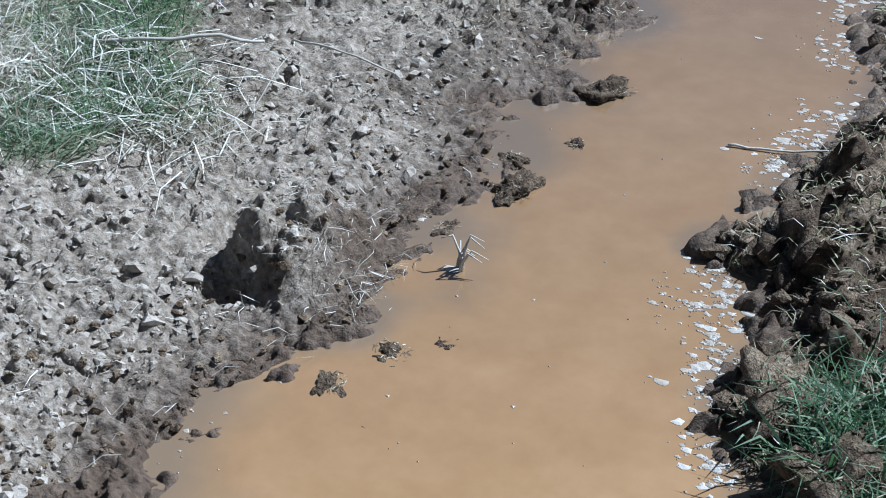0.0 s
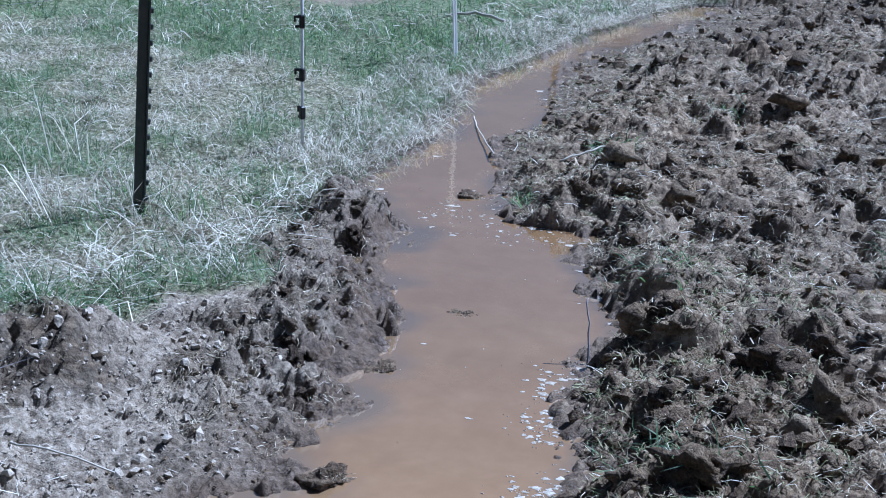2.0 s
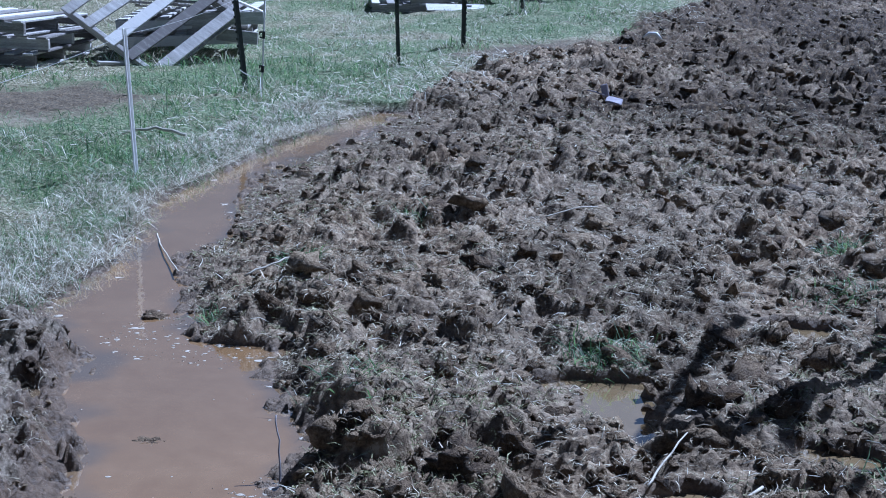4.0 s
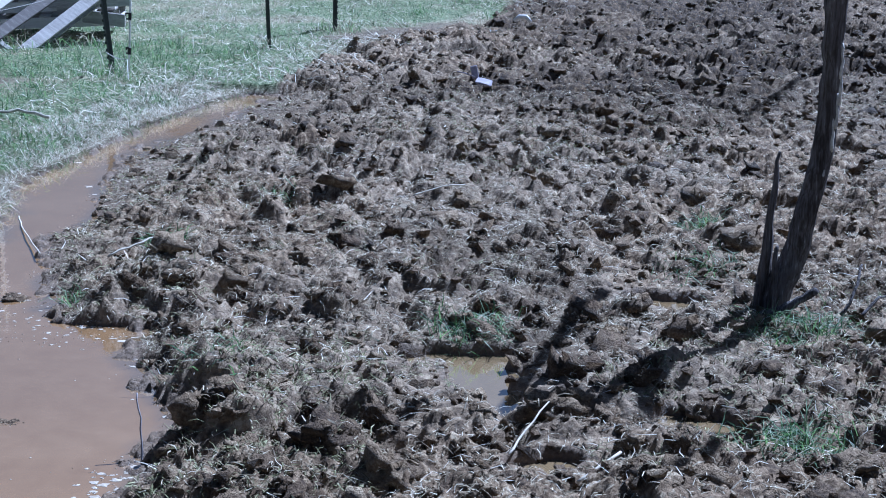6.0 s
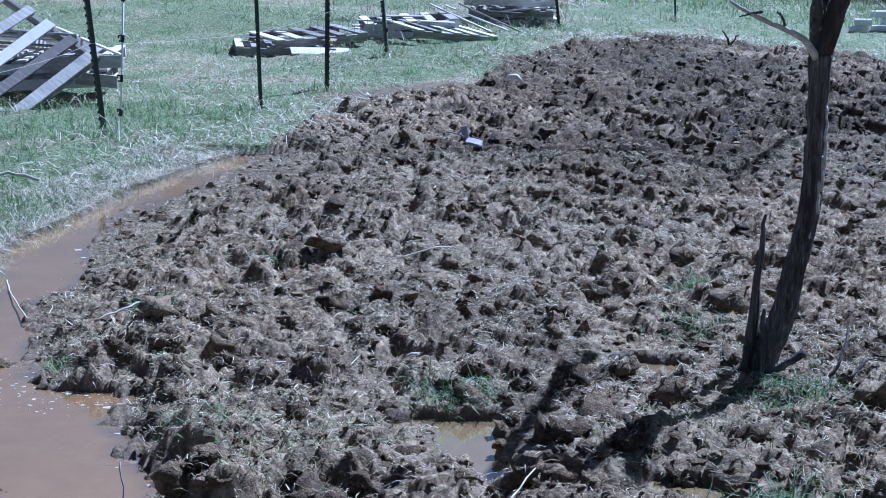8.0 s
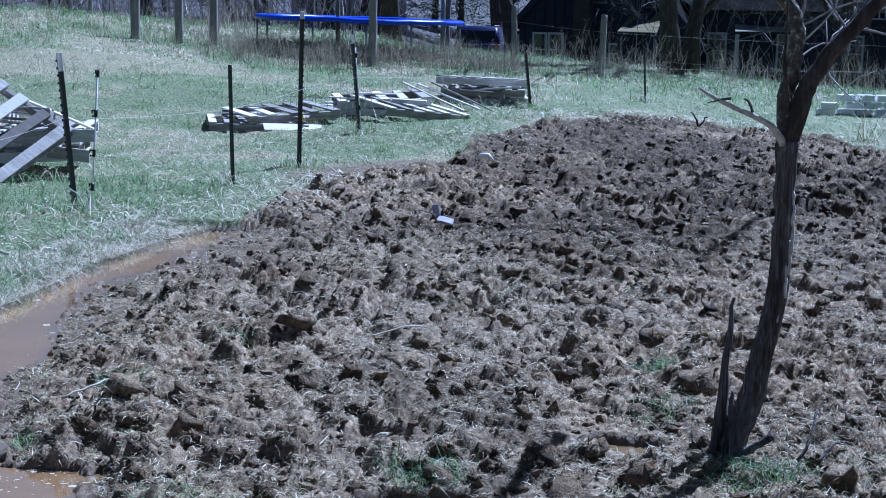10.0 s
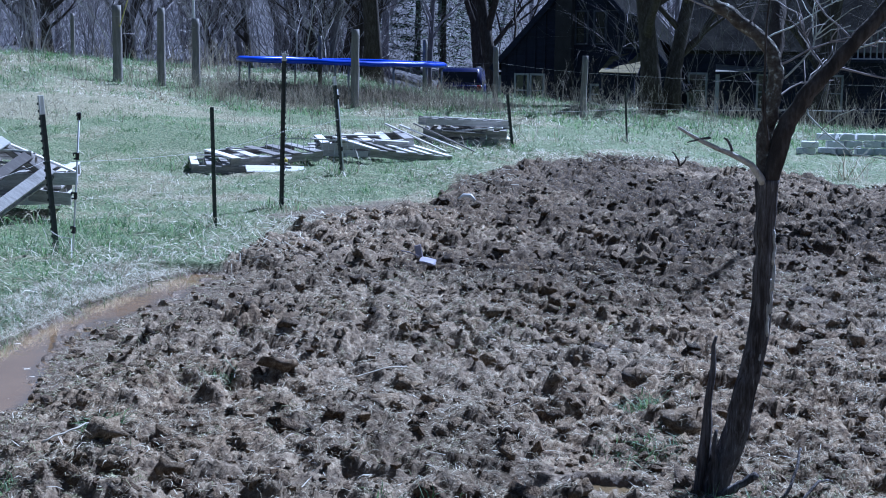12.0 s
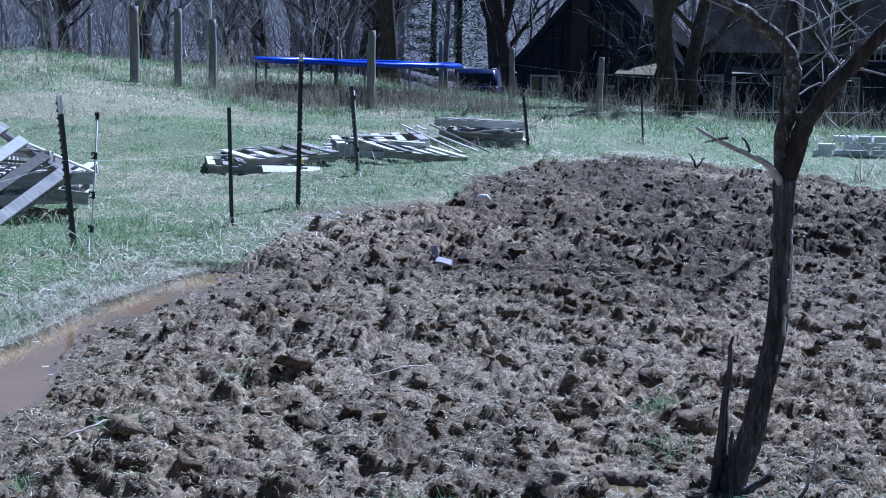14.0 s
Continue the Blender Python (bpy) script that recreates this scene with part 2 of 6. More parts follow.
def ground_material():
    m = bpy.data.materials.new("earth")
    m.use_nodes = True
    t = m.node_tree
    b = t.nodes["Principled BSDF"]
    co = t.nodes.new("ShaderNodeTexCoord")

    def noise_ramp(scale, colours, detail=6.0):
        n, r = t.nodes.new("ShaderNodeTexNoise"), t.nodes.new("ShaderNodeValToRGB")
        n.inputs["Scale"].default_value, n.inputs["Detail"].default_value, n.inputs["Roughness"].default_value = scale, detail, 0.7
        t.links.new(co.outputs["Object"], n.inputs["Vector"])
        for k, c in enumerate(colours):
            p = 0.35 + 0.3 * k / (len(colours) - 1)
            e = r.color_ramp.elements[k] if k < 2 else r.color_ramp.elements.new(p)
            e.position, e.color = p, (*c, 1)
        t.links.new(n.outputs[0], r.inputs[0])
        return n, r

    def blend(a, c, factor):
        x = t.nodes.new("ShaderNodeMix")
        x.data_type = "RGBA"
        t.links.new(a, x.inputs[6])
        t.links.new(c, x.inputs[7])
        t.links.new(factor, x.inputs[0])
        return x.outputs[2]

    def attribute(name):
        a = t.nodes.new("ShaderNodeAttribute")
        a.attribute_name = name
        return a.outputs["Fac"]

    n_mud, mud = noise_ramp(22, [(0.035, 0.022, 0.012), (0.125, 0.084, 0.048), (0.28, 0.205, 0.125), (0.54, 0.445, 0.305)], 9.0)
    n_dry, dry = noise_ramp(60, [(0.16, 0.125, 0.088), (0.33, 0.275, 0.205), (0.52, 0.455, 0.36)], 9.0)
    n_turf, turf = noise_ramp(45, [(0.035, 0.04, 0.018), (0.19, 0.18, 0.10), (0.60, 0.55, 0.4)], 10.0)
    n_wet, wet = noise_ramp(60, [(0.075, 0.049, 0.029), (0.19, 0.135, 0.088)])
    # Leaf-strewn far slope; the lilac haze is put into its colour.
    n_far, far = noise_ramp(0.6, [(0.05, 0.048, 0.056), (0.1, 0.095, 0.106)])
    c = blend(mud.outputs[0], dry.outputs[0], attribute("dry"))
    # Damp earth colour, with tree shade on the far mud mixed in.
    n_moist_shade, moist_shade = noise_ramp(30, [(0.014, 0.008, 0.004), (0.052, 0.033, 0.016), (0.165, 0.113, 0.058)], 9.0)
    c = blend(c, moist_shade.outputs[0], attribute("moist_shade"))
    n_lush, lush = noise_ramp(45, [(0.02, 0.042, 0.014), (0.10, 0.145, 0.062), (0.34, 0.36, 0.21)], 10.0)
    c = blend(c, blend(turf.outputs[0], lush.outputs[0], attribute("lush")), attribute("turf"))
    c = blend(c, far.outputs[0], attribute("hazy_litter"))
    wet_fac = attribute("wet")
    c = blend(c, wet.outputs[0], wet_fac)
    t.links.new(c, b.inputs["Base Color"])
    rough = t.nodes.new("ShaderNodeMapRange")
    rough.inputs["To Min"].default_value, rough.inputs["To Max"].default_value = 0.85, 0.42
    t.links.new(wet_fac, rough.inputs["Value"])
    t.links.new(rough.outputs[0], b.inputs["Roughness"])
    b.inputs["Specular IOR Level"].default_value = 0.3
    fine = t.nodes.new("ShaderNodeTexNoise")
    fine.inputs["Scale"].default_value, fine.inputs["Detail"].default_value, fine.inputs["Roughness"].default_value = 75, 7, 0.7
    t.links.new(co.outputs["Object"], fine.inputs["Vector"])
    bp = t.nodes.new("ShaderNodeBump")
    bp.inputs["Strength"].default_value, bp.inputs["Distance"].default_value = 0.8, 0.015
    t.links.new(fine.outputs[0], bp.inputs["Height"])
    coarse, bp2 = t.nodes.new("ShaderNodeTexNoise"), t.nodes.new("ShaderNodeBump")
    coarse.inputs["Scale"].default_value, coarse.inputs["Detail"].default_value, coarse.inputs["Roughness"].default_value = 40, 6, 0.7
    t.links.new(co.outputs["Object"], coarse.inputs["Vector"])
    bp2.inputs["Strength"].default_value, bp2.inputs["Distance"].default_value = 0.5, 0.03
    t.links.new(coarse.outputs[0], bp2.inputs["Height"])
    t.links.new(bp.outputs[0], bp2.inputs["Normal"])
    t.links.new(bp2.outputs[0], b.inputs["Normal"])
    return m


def water_material(name, colours, scale):
    m = material(name, colours, scale=scale, fine=scale * 5, rough=0.06, bump=0.0, spec=1.0)
    t = m.node_tree
    co, n, bp = t.nodes.new("ShaderNodeTexCoord"), t.nodes.new("ShaderNodeTexNoise"), t.nodes.new("ShaderNodeBump")
    n.inputs["Scale"].default_value, n.inputs["Detail"].default_value = 14, 2
    bp.inputs["Strength"].default_value, bp.inputs["Distance"].default_value = 0.12, 0.01
    t.links.new(co.outputs["Object"], n.inputs["Vector"])
    t.links.new(n.outputs[0], bp.inputs["Height"])
    b = t.nodes["Principled BSDF"]
    t.links.new(bp.outputs[0], b.inputs["Normal"])
    b.inputs["IOR"].default_value, b.inputs["Specular IOR Level"].default_value = 1.4, 0.5
    gloss, facing, grow_with, both = t.nodes.new("ShaderNodeBsdfGlossy"), t.nodes.new("ShaderNodeLayerWeight"), t.nodes.new("ShaderNodeMapRange"), t.nodes.new("ShaderNodeMixShader")
    gloss.inputs["Roughness"].default_value = 0.05
    t.links.new(bp.outputs[0], gloss.inputs["Normal"])
    grow_with.inputs["From Min"].default_value, grow_with.inputs["From Max"].default_value, grow_with.inputs["To Max"].default_value = 0.32, 0.66, 0.4
    t.links.new(facing.outputs["Facing"], grow_with.inputs["Value"])
    t.links.new(grow_with.outputs[0], both.inputs[0])
    t.links.new(b.outputs[0], both.inputs[1])
    t.links.new(gloss.outputs[0], both.inputs[2])
    t.links.new(both.outputs[0], t.nodes["Material Output"].inputs["Surface"])
    # thin water over the bed takes the bed's greyer colour
    ramp = b.inputs["Base Color"].links[0].from_socket
    thin, mix = t.nodes.new("ShaderNodeAttribute"), t.nodes.new("ShaderNodeMix")
    thin.attribute_name, mix.data_type = "thin", "RGBA"
    mix.inputs[7].default_value = (0.17, 0.13, 0.085, 1)
    t.links.new(thin.outputs["Fac"], mix.inputs[0])
    t.links.new(ramp, mix.inputs[6])
    t.links.new(mix.outputs[2], b.inputs["Base Color"])
    return m


def let_light_through(m, share, tint):
    """Thin leaves pass some of the light that falls on their backs."""
    t = m.node_tree
    out, b = t.nodes["Material Output"], t.nodes["Principled BSDF"]
    back, mix = t.nodes.new("ShaderNodeBsdfTranslucent"), t.nodes.new("ShaderNodeMixShader")
    source = b.inputs["Base Color"].links[0].from_socket
    warm = t.nodes.new("ShaderNodeMix")
    warm.data_type, warm.blend_type = "RGBA", "MULTIPLY"
    warm.inputs[0].default_value, warm.inputs[7].default_value = 1.0, (*tint, 1)
    t.links.new(source, warm.inputs[6])
    t.links.new(warm.outputs[2], back.inputs["Color"])
    mix.inputs[0].default_value = share
    t.links.new(b.outputs[0], mix.inputs[1])
    t.links.new(back.outputs[0], mix.inputs[2])
    t.links.new(mix.outputs[0], out.inputs["Surface"])


EARTH = ground_material()
WATER = water_material("muddy_water", [(0.255, 0.148, 0.064), (0.3, 0.181, 0.082), (0.35, 0.218, 0.106)], 2.4)
PUDDLE = water_material("puddle_water", [(0.22, 0.155, 0.075), (0.29, 0.21, 0.115)], 5)
OLIVE = material("olive_fibre", [(0.045, 0.045, 0.018), (0.12, 0.12, 0.048), (0.24, 0.24, 0.115), (0.44, 0.43, 0.25)], scale=9, fine=45, island=0.35, bump=0, rough=0.7)
STRAW = material("dead_straw", [(0.2, 0.17, 0.115), (0.5, 0.46, 0.35), (0.84, 0.81, 0.7)], island=0.8, bump=0, rough=0.6)
SOD = material("sod_fibre", [(0.035, 0.022, 0.012), (0.13, 0.098, 0.057), (0.38, 0.325, 0.215), (0.74, 0.69, 0.54)], scale=9, fine=45, island=0.32, bump=0, rough=0.7)
GREEN = material("green_grass", [(0.05, 0.1, 0.048), (0.12, 0.194, 0.1), (0.28, 0.358, 0.225)], island=0.8, bump=0, rough=0.5)
let_light_through(STRAW, 0.3, (1.0, 0.98, 0.9))
let_light_through(GREEN, 0.42, (1.0, 1.24, 0.7))
PALESTICK = material("pale_stick", [(0.34, 0.30, 0.24), (0.5, 0.46, 0.38), (0.62, 0.58, 0.5)], scale=20, fine=90, bump=0.3, rough=0.7)
CLOD = material("clod_earth", [(0.032, 0.019, 0.010), (0.11, 0.073, 0.041), (0.25, 0.183, 0.11), (0.48, 0.39, 0.26)], scale=40, fine=150, bump=1.0, depth=0.035, island=0.2, rough=0.8)
# Darker than the other clods: damp earth plus painted tree shade.
MOISTSHADECLOD = material("damp_shaded_clod_earth", [(0.018, 0.011, 0.006), (0.06, 0.04, 0.022), (0.14, 0.1, 0.056), (0.28, 0.22, 0.135)], scale=40, fine=150, bump=1.0, depth=0.035, island=0.3, rough=0.75)
BANKCLOD = material("bank_clod_earth", [(0.05, 0.031, 0.018), (0.13, 0.086, 0.05), (0.26, 0.19, 0.12), (0.42, 0.34, 0.24)], scale=1.6, fine=7, bump=1.0, depth=1.0, thing=0.3, rough=0.8)
CRUMB = material("dry_crumb", [(0.22, 0.18, 0.135), (0.38, 0.33, 0.26), (0.52, 0.465, 0.385)], scale=60, fine=160, bump=0.8, island=0.2)
FOAM = material("foam", [(0.30, 0.255, 0.19), (0.56, 0.52, 0.45)], scale=60, rough=0.6, bump=0.3, island=0.3)
# Woodland bark: paler and more lilac, with distance haze in its colour.
WOODBARK = material("woodland_bark", [(0.08, 0.074, 0.08), (0.19, 0.178, 0.188), (0.36, 0.34, 0.35)], scale=10, fine=50, bump=0.8, depth=0.02, grain=(1, 1, 0.2))
BARK = material("bark", [(0.018, 0.015, 0.013), (0.05, 0.042, 0.037), (0.15, 0.132, 0.118)], scale=16, fine=70, bump=1.0, depth=0.02, grain=(1, 1, 0.25))
DEADWOOD = material("dead_wood", [(0.014, 0.012, 0.013), (0.05, 0.043, 0.042), (0.17, 0.155, 0.155), (0.68, 0.65, 0.64)], scale=42, fine=150, bump=1.0, depth=0.03, grain=(1, 1, 0.09))
SILVERWOOD = material("silvered_wood", [(0.14, 0.125, 0.11), (0.50, 0.48, 0.44), (0.76, 0.74, 0.7)], scale=20, fine=90, bump=0.8, depth=0.01)
MOSSBARK = material("lichened_bark", [(0.02, 0.017, 0.015), (0.045, 0.038, 0.033), (0.075, 0.064, 0.055), (0.13, 0.12, 0.10), (0.50, 0.53, 0.48), (0.66, 0.68, 0.62)], scale=24, fine=60, bump=1.0, depth=0.02)
LICHEN = material("lichen", [(0.42, 0.46, 0.42), (0.62, 0.64, 0.58)], scale=40, bump=0.6)
# Lilac-grey twig colour, lightened to carry the haze over the woods.
TWIG = material("twigs", [(0.19, 0.175, 0.185), (0.39, 0.365, 0.375), (0.64, 0.61, 0.61)], scale=2, fine=20, island=0.5, bump=0)
PALLET_WOOD = material("weathered_boards", [(0.17, 0.155, 0.145), (0.43, 0.41, 0.385), (0.72, 0.7, 0.67)], scale=5, fine=60, bump=0.5, depth=0.006, thing=0.5, grain=(0.6, 6, 6), rough=0.8)
STEEL = material("dark_green_steel", [(0.015, 0.022, 0.02), (0.03, 0.04, 0.036), (0.07, 0.06, 0.05)], scale=12, fine=90, rough=0.45, bump=0.15, spec=0.5)
WHITEPLASTIC = material("white_plastic", [(0.78, 0.78, 0.77), (0.86, 0.86, 0.85)], scale=15, rough=0.4, bump=0.05)
let_light_through(WHITEPLASTIC, 0.45, (1.0, 1.0, 1.0))
WHITE = material("white_paint", [(0.66, 0.66, 0.64), (0.8, 0.8, 0.78)], scale=15, rough=0.5, bump=0.1)
BLACK = material("black_plastic", [(0.012, 0.012, 0.013), (0.03, 0.03, 0.032)], scale=30, rough=0.4, bump=0.1)
ROD = material("fibreglass_rod", [(0.62, 0.63, 0.64), (0.78, 0.79, 0.8)], scale=20, rough=0.4, bump=0.1)
WIRE = material("wire", [(0.35, 0.35, 0.34), (0.6, 0.6, 0.58)], scale=30, rough=0.5, bump=0)
GREYWOOD = material("grey_post_wood", [(0.1, 0.094, 0.09), (0.22, 0.21, 0.2), (0.38, 0.365, 0.35)], scale=7, fine=50, bump=0.7, depth=0.01, grain=(1, 1, 0.12))


# ---- builders ----
def mesh_of(name, verts, tris, mats, smooth=False):
    """A mesh of triangles from arrays."""
    me = bpy.data.meshes.new(name)
    verts, tris = np.asarray(verts, np.float32), np.asarray(tris, np.int32)
    me.vertices.add(len(verts))
    me.vertices.foreach_set("co", verts.ravel())
    me.loops.add(tris.size)
    me.loops.foreach_set("vertex_index", tris.ravel())
    me.polygons.add(len(tris))
    me.polygons.foreach_set("loop_start", np.arange(0, tris.size, 3, dtype=np.int32))
    me.polygons.foreach_set("use_smooth", np.full(len(tris), smooth))
    me.update(calc_edges=True)
    me.materials.append(mats)
    return me


def part(name, data, mat, parent, label=""):
    """ONE mesh object under a thing or a part, from a bmesh or a mesh."""
    if isinstance(data, bmesh.types.BMesh):
        me = bpy.data.meshes.new(name)
        data.to_mesh(me)
        data.free()
        me.materials.append(mat)
    else:
        me = data
    ob = new(name, me)
    ob.parent = parent
    return tagged(ob, label)


def thing(name, place, label, category, group="", kind="", turn=0.0):
    ob = new(name)
    ob.empty_display_size = 0.1
    ob.matrix_world = pose(*place, 0, 0, turn)
    return tagged(ob, label, category, group, kind)


def slab(bm, centre, size, m=None, bevel=0.0):
    """A box with softened edges added to bm."""
    made = bmesh.ops.create_cube(bm, size=1)["verts"]
    bmesh.ops.scale(bm, vec=size, verts=made)
    if bevel:
        edges = list({e for v in made for e in v.link_edges})
        made = bmesh.ops.bevel(bm, geom=edges, offset=bevel, segments=1, affect="EDGES")["verts"]
    bmesh.ops.translate(bm, vec=centre, verts=made)
    if m is not None:
        bmesh.ops.transform(bm, matrix=m, verts=made)
    return bm


def tube(bm, points, radii, sides=6, rough=0.0, seed=0):
    """A tapered limb through the points."""
    rng = random.Random(seed)
    pts = [Vector(p) for p in points]
    rings = []
    for k, p in enumerate(pts):
        way = (pts[min(k + 1, len(pts) - 1)] - pts[max(k - 1, 0)]).normalized()
        a = way.orthogonal().normalized() if k == 0 else (side - way * side.dot(way)).normalized()
        side = a
        b = way.cross(a)
        ring = []
        for s in range(sides):
            q = 2 * math.pi * s / sides
            r = radii[k] * (1 + rough * (rng.random() - 0.5))
            ring.append(bm.verts.new(p + a * (math.cos(q) * r) + b * (math.sin(q) * r)))
        rings.append(ring)
    for r0, r1 in zip(rings, rings[1:]):
        for s in range(sides):
            bm.faces.new((r0[s], r0[(s + 1) % sides], r1[(s + 1) % sides], r1[s])).smooth = sides > 4
    bm.faces.new(rings[-1])
    bm.faces.new(rings[0][::-1])
    return bm


def between(points, n, wobble, seed):
    """More points along a line of points, a little uneven."""
    rng = random.Random(seed)
    pts = [Vector(p) for p in points]
    out = []
    for k in range(len(pts) - 1):
        p0, p1, p2, p3 = pts[max(k - 1, 0)], pts[k], pts[k + 1], pts[min(k + 2, len(pts) - 1)]
        for s in range(n):
            u = s / n
            q = 0.5 * ((2 * p1) + (p2 - p0) * u + (2 * p0 - 5 * p1 + 4 * p2 - p3) * u * u + (3 * p1 - p0 - 3 * p2 + p3) * u ** 3)
            out.append(q + Vector([rng.uniform(-wobble, wobble) for _ in range(3)]) * (0 if k + s == 0 else 1))
    return out + [pts[-1]]


def blades(x, y, z, length, width, rng, upright=(0.1, 0.6), droop=0.5, lift=0.0):
    """Thin bent blades: five points and three triangles each. upright: how steep they rise, 0 lying, 1 standing."""
    n = len(x)
    az, up = rng.uniform(0, 2 * np.pi, n), rng.uniform(*upright, n)
    ca, sa = np.cos(az), np.sin(az)
    h1, v1 = np.sqrt(1 - up * up), up
    up2 = up - droop * rng.uniform(0.3, 1.0, n)
    up2 = np.clip(up2, -0.6, 1)
    h2 = np.sqrt(1 - up2 * up2)
    bend = rng.normal(0, 0.5, n)
    cb, sb = np.cos(az + bend), np.sin(az + bend)
    p0 = np.stack([x, y, z + lift], 1)
    p1 = p0 + np.stack([ca * h1, sa * h1, v1], 1) * (length * 0.5)[:, None]
    p2 = p1 + np.stack([cb * h2, sb * h2, up2], 1) * (length * 0.5)[:, None]
    side = np.stack([-sa, ca, rng.normal(0, 0.4, n)], 1) * (width / 2)[:, None]
    verts = np.stack([p0 - side, p0 + side, p1 - side * 0.85, p1 + side * 0.85, p2], 1).reshape(-1, 3)
    tri = np.array([[0, 1, 3], [0, 3, 2], [2, 3, 4]])
    return verts, (np.arange(n)[:, None, None] * 5 + tri).reshape(-1, 3)


def stuff(name, batches, mat, label, category):
    vs, ts, base = [], [], 0
    for v, t in batches:
        vs.append(v)
        ts.append(t + base)
        base += len(v)
    return tagged(new(name, mesh_of(name, np.concatenate(vs), np.concatenate(ts), mat)), label, category, kind="stuff")


def scatter(n, x0, x1, y0, y1, rng, far=0.0):
    """Random places; far > 0 thickens them towards y0."""
    u = rng.random(n)
    y = y0 + (y1 - y0) * u if not far else y0 * (y1 / y0) ** u
    return rng.uniform(x0, x1, n), y


def ball(seed, rough, detail=2, squash=0.7):
    """A torn lump: broad shape, ragged surface."""
    bm = bmesh.new()
    bmesh.ops.create_icosphere(bm, subdivisions=detail, radius=1.0)
    for v in bm.verts:
        c = v.co
        q = noise.noise(c * 1.3 + Vector((seed * 7.1, 0, 0))) + 0.6 * noise.noise(c * 3.1 + Vector((0, seed * 3.3, 0))) + 0.42 * noise.noise(c * 6.7 + Vector((0, 0, seed)))
        v.co = c * (1 + rough * q)
        v.co.z *= squash
    return bm


# ---- ground: one sheet to the horizon, finest where the path looks down on it ----
def ground_sheet():
    ys = np.concatenate([np.linspace(-80, -5, 12, endpoint=False), np.linspace(-5, 0.75, 90, endpoint=False), 0.8 * np.exp(np.arange(0, math.log(8 / 0.8), 0.0033)), 8 * np.exp(np.arange(0, math.log(20.5 / 8), 0.0028)), 20.5 * np.exp(np.arange(0, math.log(30 / 20.5), 0.008)), 30 * np.exp(np.arange(0, math.log(420 / 30), 0.03))])
    near = np.maximum(ys, 0.8)
    left, right = -2.5 - 0.45 * near, 0.6 + 0.46 * near
    inner_l = np.interp(ys, [0.8, 3, 9.9, 12, 14, 18, 20, 30], [-2.3, -2.4, -2.4, -1.9, -1.0, 0.3, -1.0, -6.0])
    inner_r = np.maximum(0.36 * near + 0.25, 0.3)
    a, b, c = np.linspace(0, 1, 80, endpoint=False), np.linspace(0, 1, 520, endpoint=False), np.linspace(0, 1, 30)
    x = np.concatenate([left[:, None] - np.geomspace(40, 0.05, 14) * near[:, None], left[:, None] + a * (inner_l - left)[:, None], inner_l[:, None] + b * (inner_r - inner_l)[:, None], inner_r[:, None] + c * (right - inner_r)[:, None], right[:, None] + np.geomspace(0.05, 40, 44) * near[:, None]], 1)
    y = np.repeat(ys[:, None], x.shape[1], 1)
    z = ground(x.ravel(), y.ravel()).reshape(x.shape)
    rows, cols = x.shape
    i = (np.arange(rows - 1)[:, None] * cols + np.arange(cols - 1)[None]).ravel()
    tris = np.concatenate([np.stack([i, i + 1, i + cols + 1], 1), np.stack([i, i + cols + 1, i + cols], 1)])
    me = mesh_of("ground", np.stack([x, y, z], 2).reshape(-1, 3), tris, EARTH, smooth=True)
    fx, fy, fz = x.ravel(), y.ravel(), z.ravel()
    mud, dry, turf = masks(fx, fy)
    dl, dr = shores(fx, fy)
    low = np.where(fy < 12, np.clip(1 - (fz - 0.0) / 0.055, 0, 1), 0)
    left_wet = np.where((dl < dr) & (fy < 9.9), step(0.15, 0.03, -dl + 0.08 * vnoise(fx * 8, fy * 8, 95) + 0.2 * step(5, 5.6, fy)), 0)
    wet = np.clip(np.maximum(low * step(0.35, 0.0, np.maximum(-dl, -dr)), left_wet), 0, 1)
    wet = np.maximum(wet, step(-0.6, 0.0, puddle_depth(fx, fy)) * (fx > -0.7))
    parched = mud * 0.28 * step(-0.1, 0.7, vnoise(fx * 1.1, fy * 1.1, 131) + 0.6 * vnoise(fx * 5, fy * 5, 132) + 0.8 * step(1.6, -0.4, fx - 0.25 * (fy - 5)) - 0.7 * step(9, 12, fy)) * step(3.2, 4.0, fy)
    lush = step(-0.5, 0.7, 1.3 * vnoise(fx * 1.1, fy * 1.1, 88) + 0.8 * vnoise(fx * 4, fy * 4, 89) + 1.1 * vnoise(fx * 0.35, fy * 0.35, 133) + 1.7 * step(0, 3, fx) * step(18, 20, fy))
    for key, value in (("dry", np.maximum(dry, parched)), ("lush", lush * (0.5 + 0.3 * step(6, 10, fy))), ("turf", turf), ("wet", wet), ("hazy_litter", step(36, 52, fy)), ("moist_shade", np.maximum(0.4 * np.exp(-(((fx + 2.2) / 0.26) ** 2 + ((fy - 2.92) / 0.22) ** 2)) + 0.55 * dry * (dl < dr) * step(1.9, 2.7, fy) * step(5.5, 5, fy) * step(-0.4, 0.5, vnoise(fx * 5, fy * 5, 135)), np.maximum(np.maximum(fresh(fx, fy) * mud, 0.8 * dry * step(8.6, 9.0, fy)), 0.4 * dry * step(2.8, 3.3, fy) * step(6.0, 5.0, fy) * step(0.5, 0.2, -dl + 0.2 * vnoise(fx * 4, fy * 4, 93)) * (dl < dr))))):
        a = me.attributes.new(key, "FLOAT", "POINT")
        a.data.foreach_set("value", value.astype(np.float32))
    tagged(new("ground", me), "rooted muddy pasture with turf and dry soil", "ground", kind="structure")


ground_sheet()


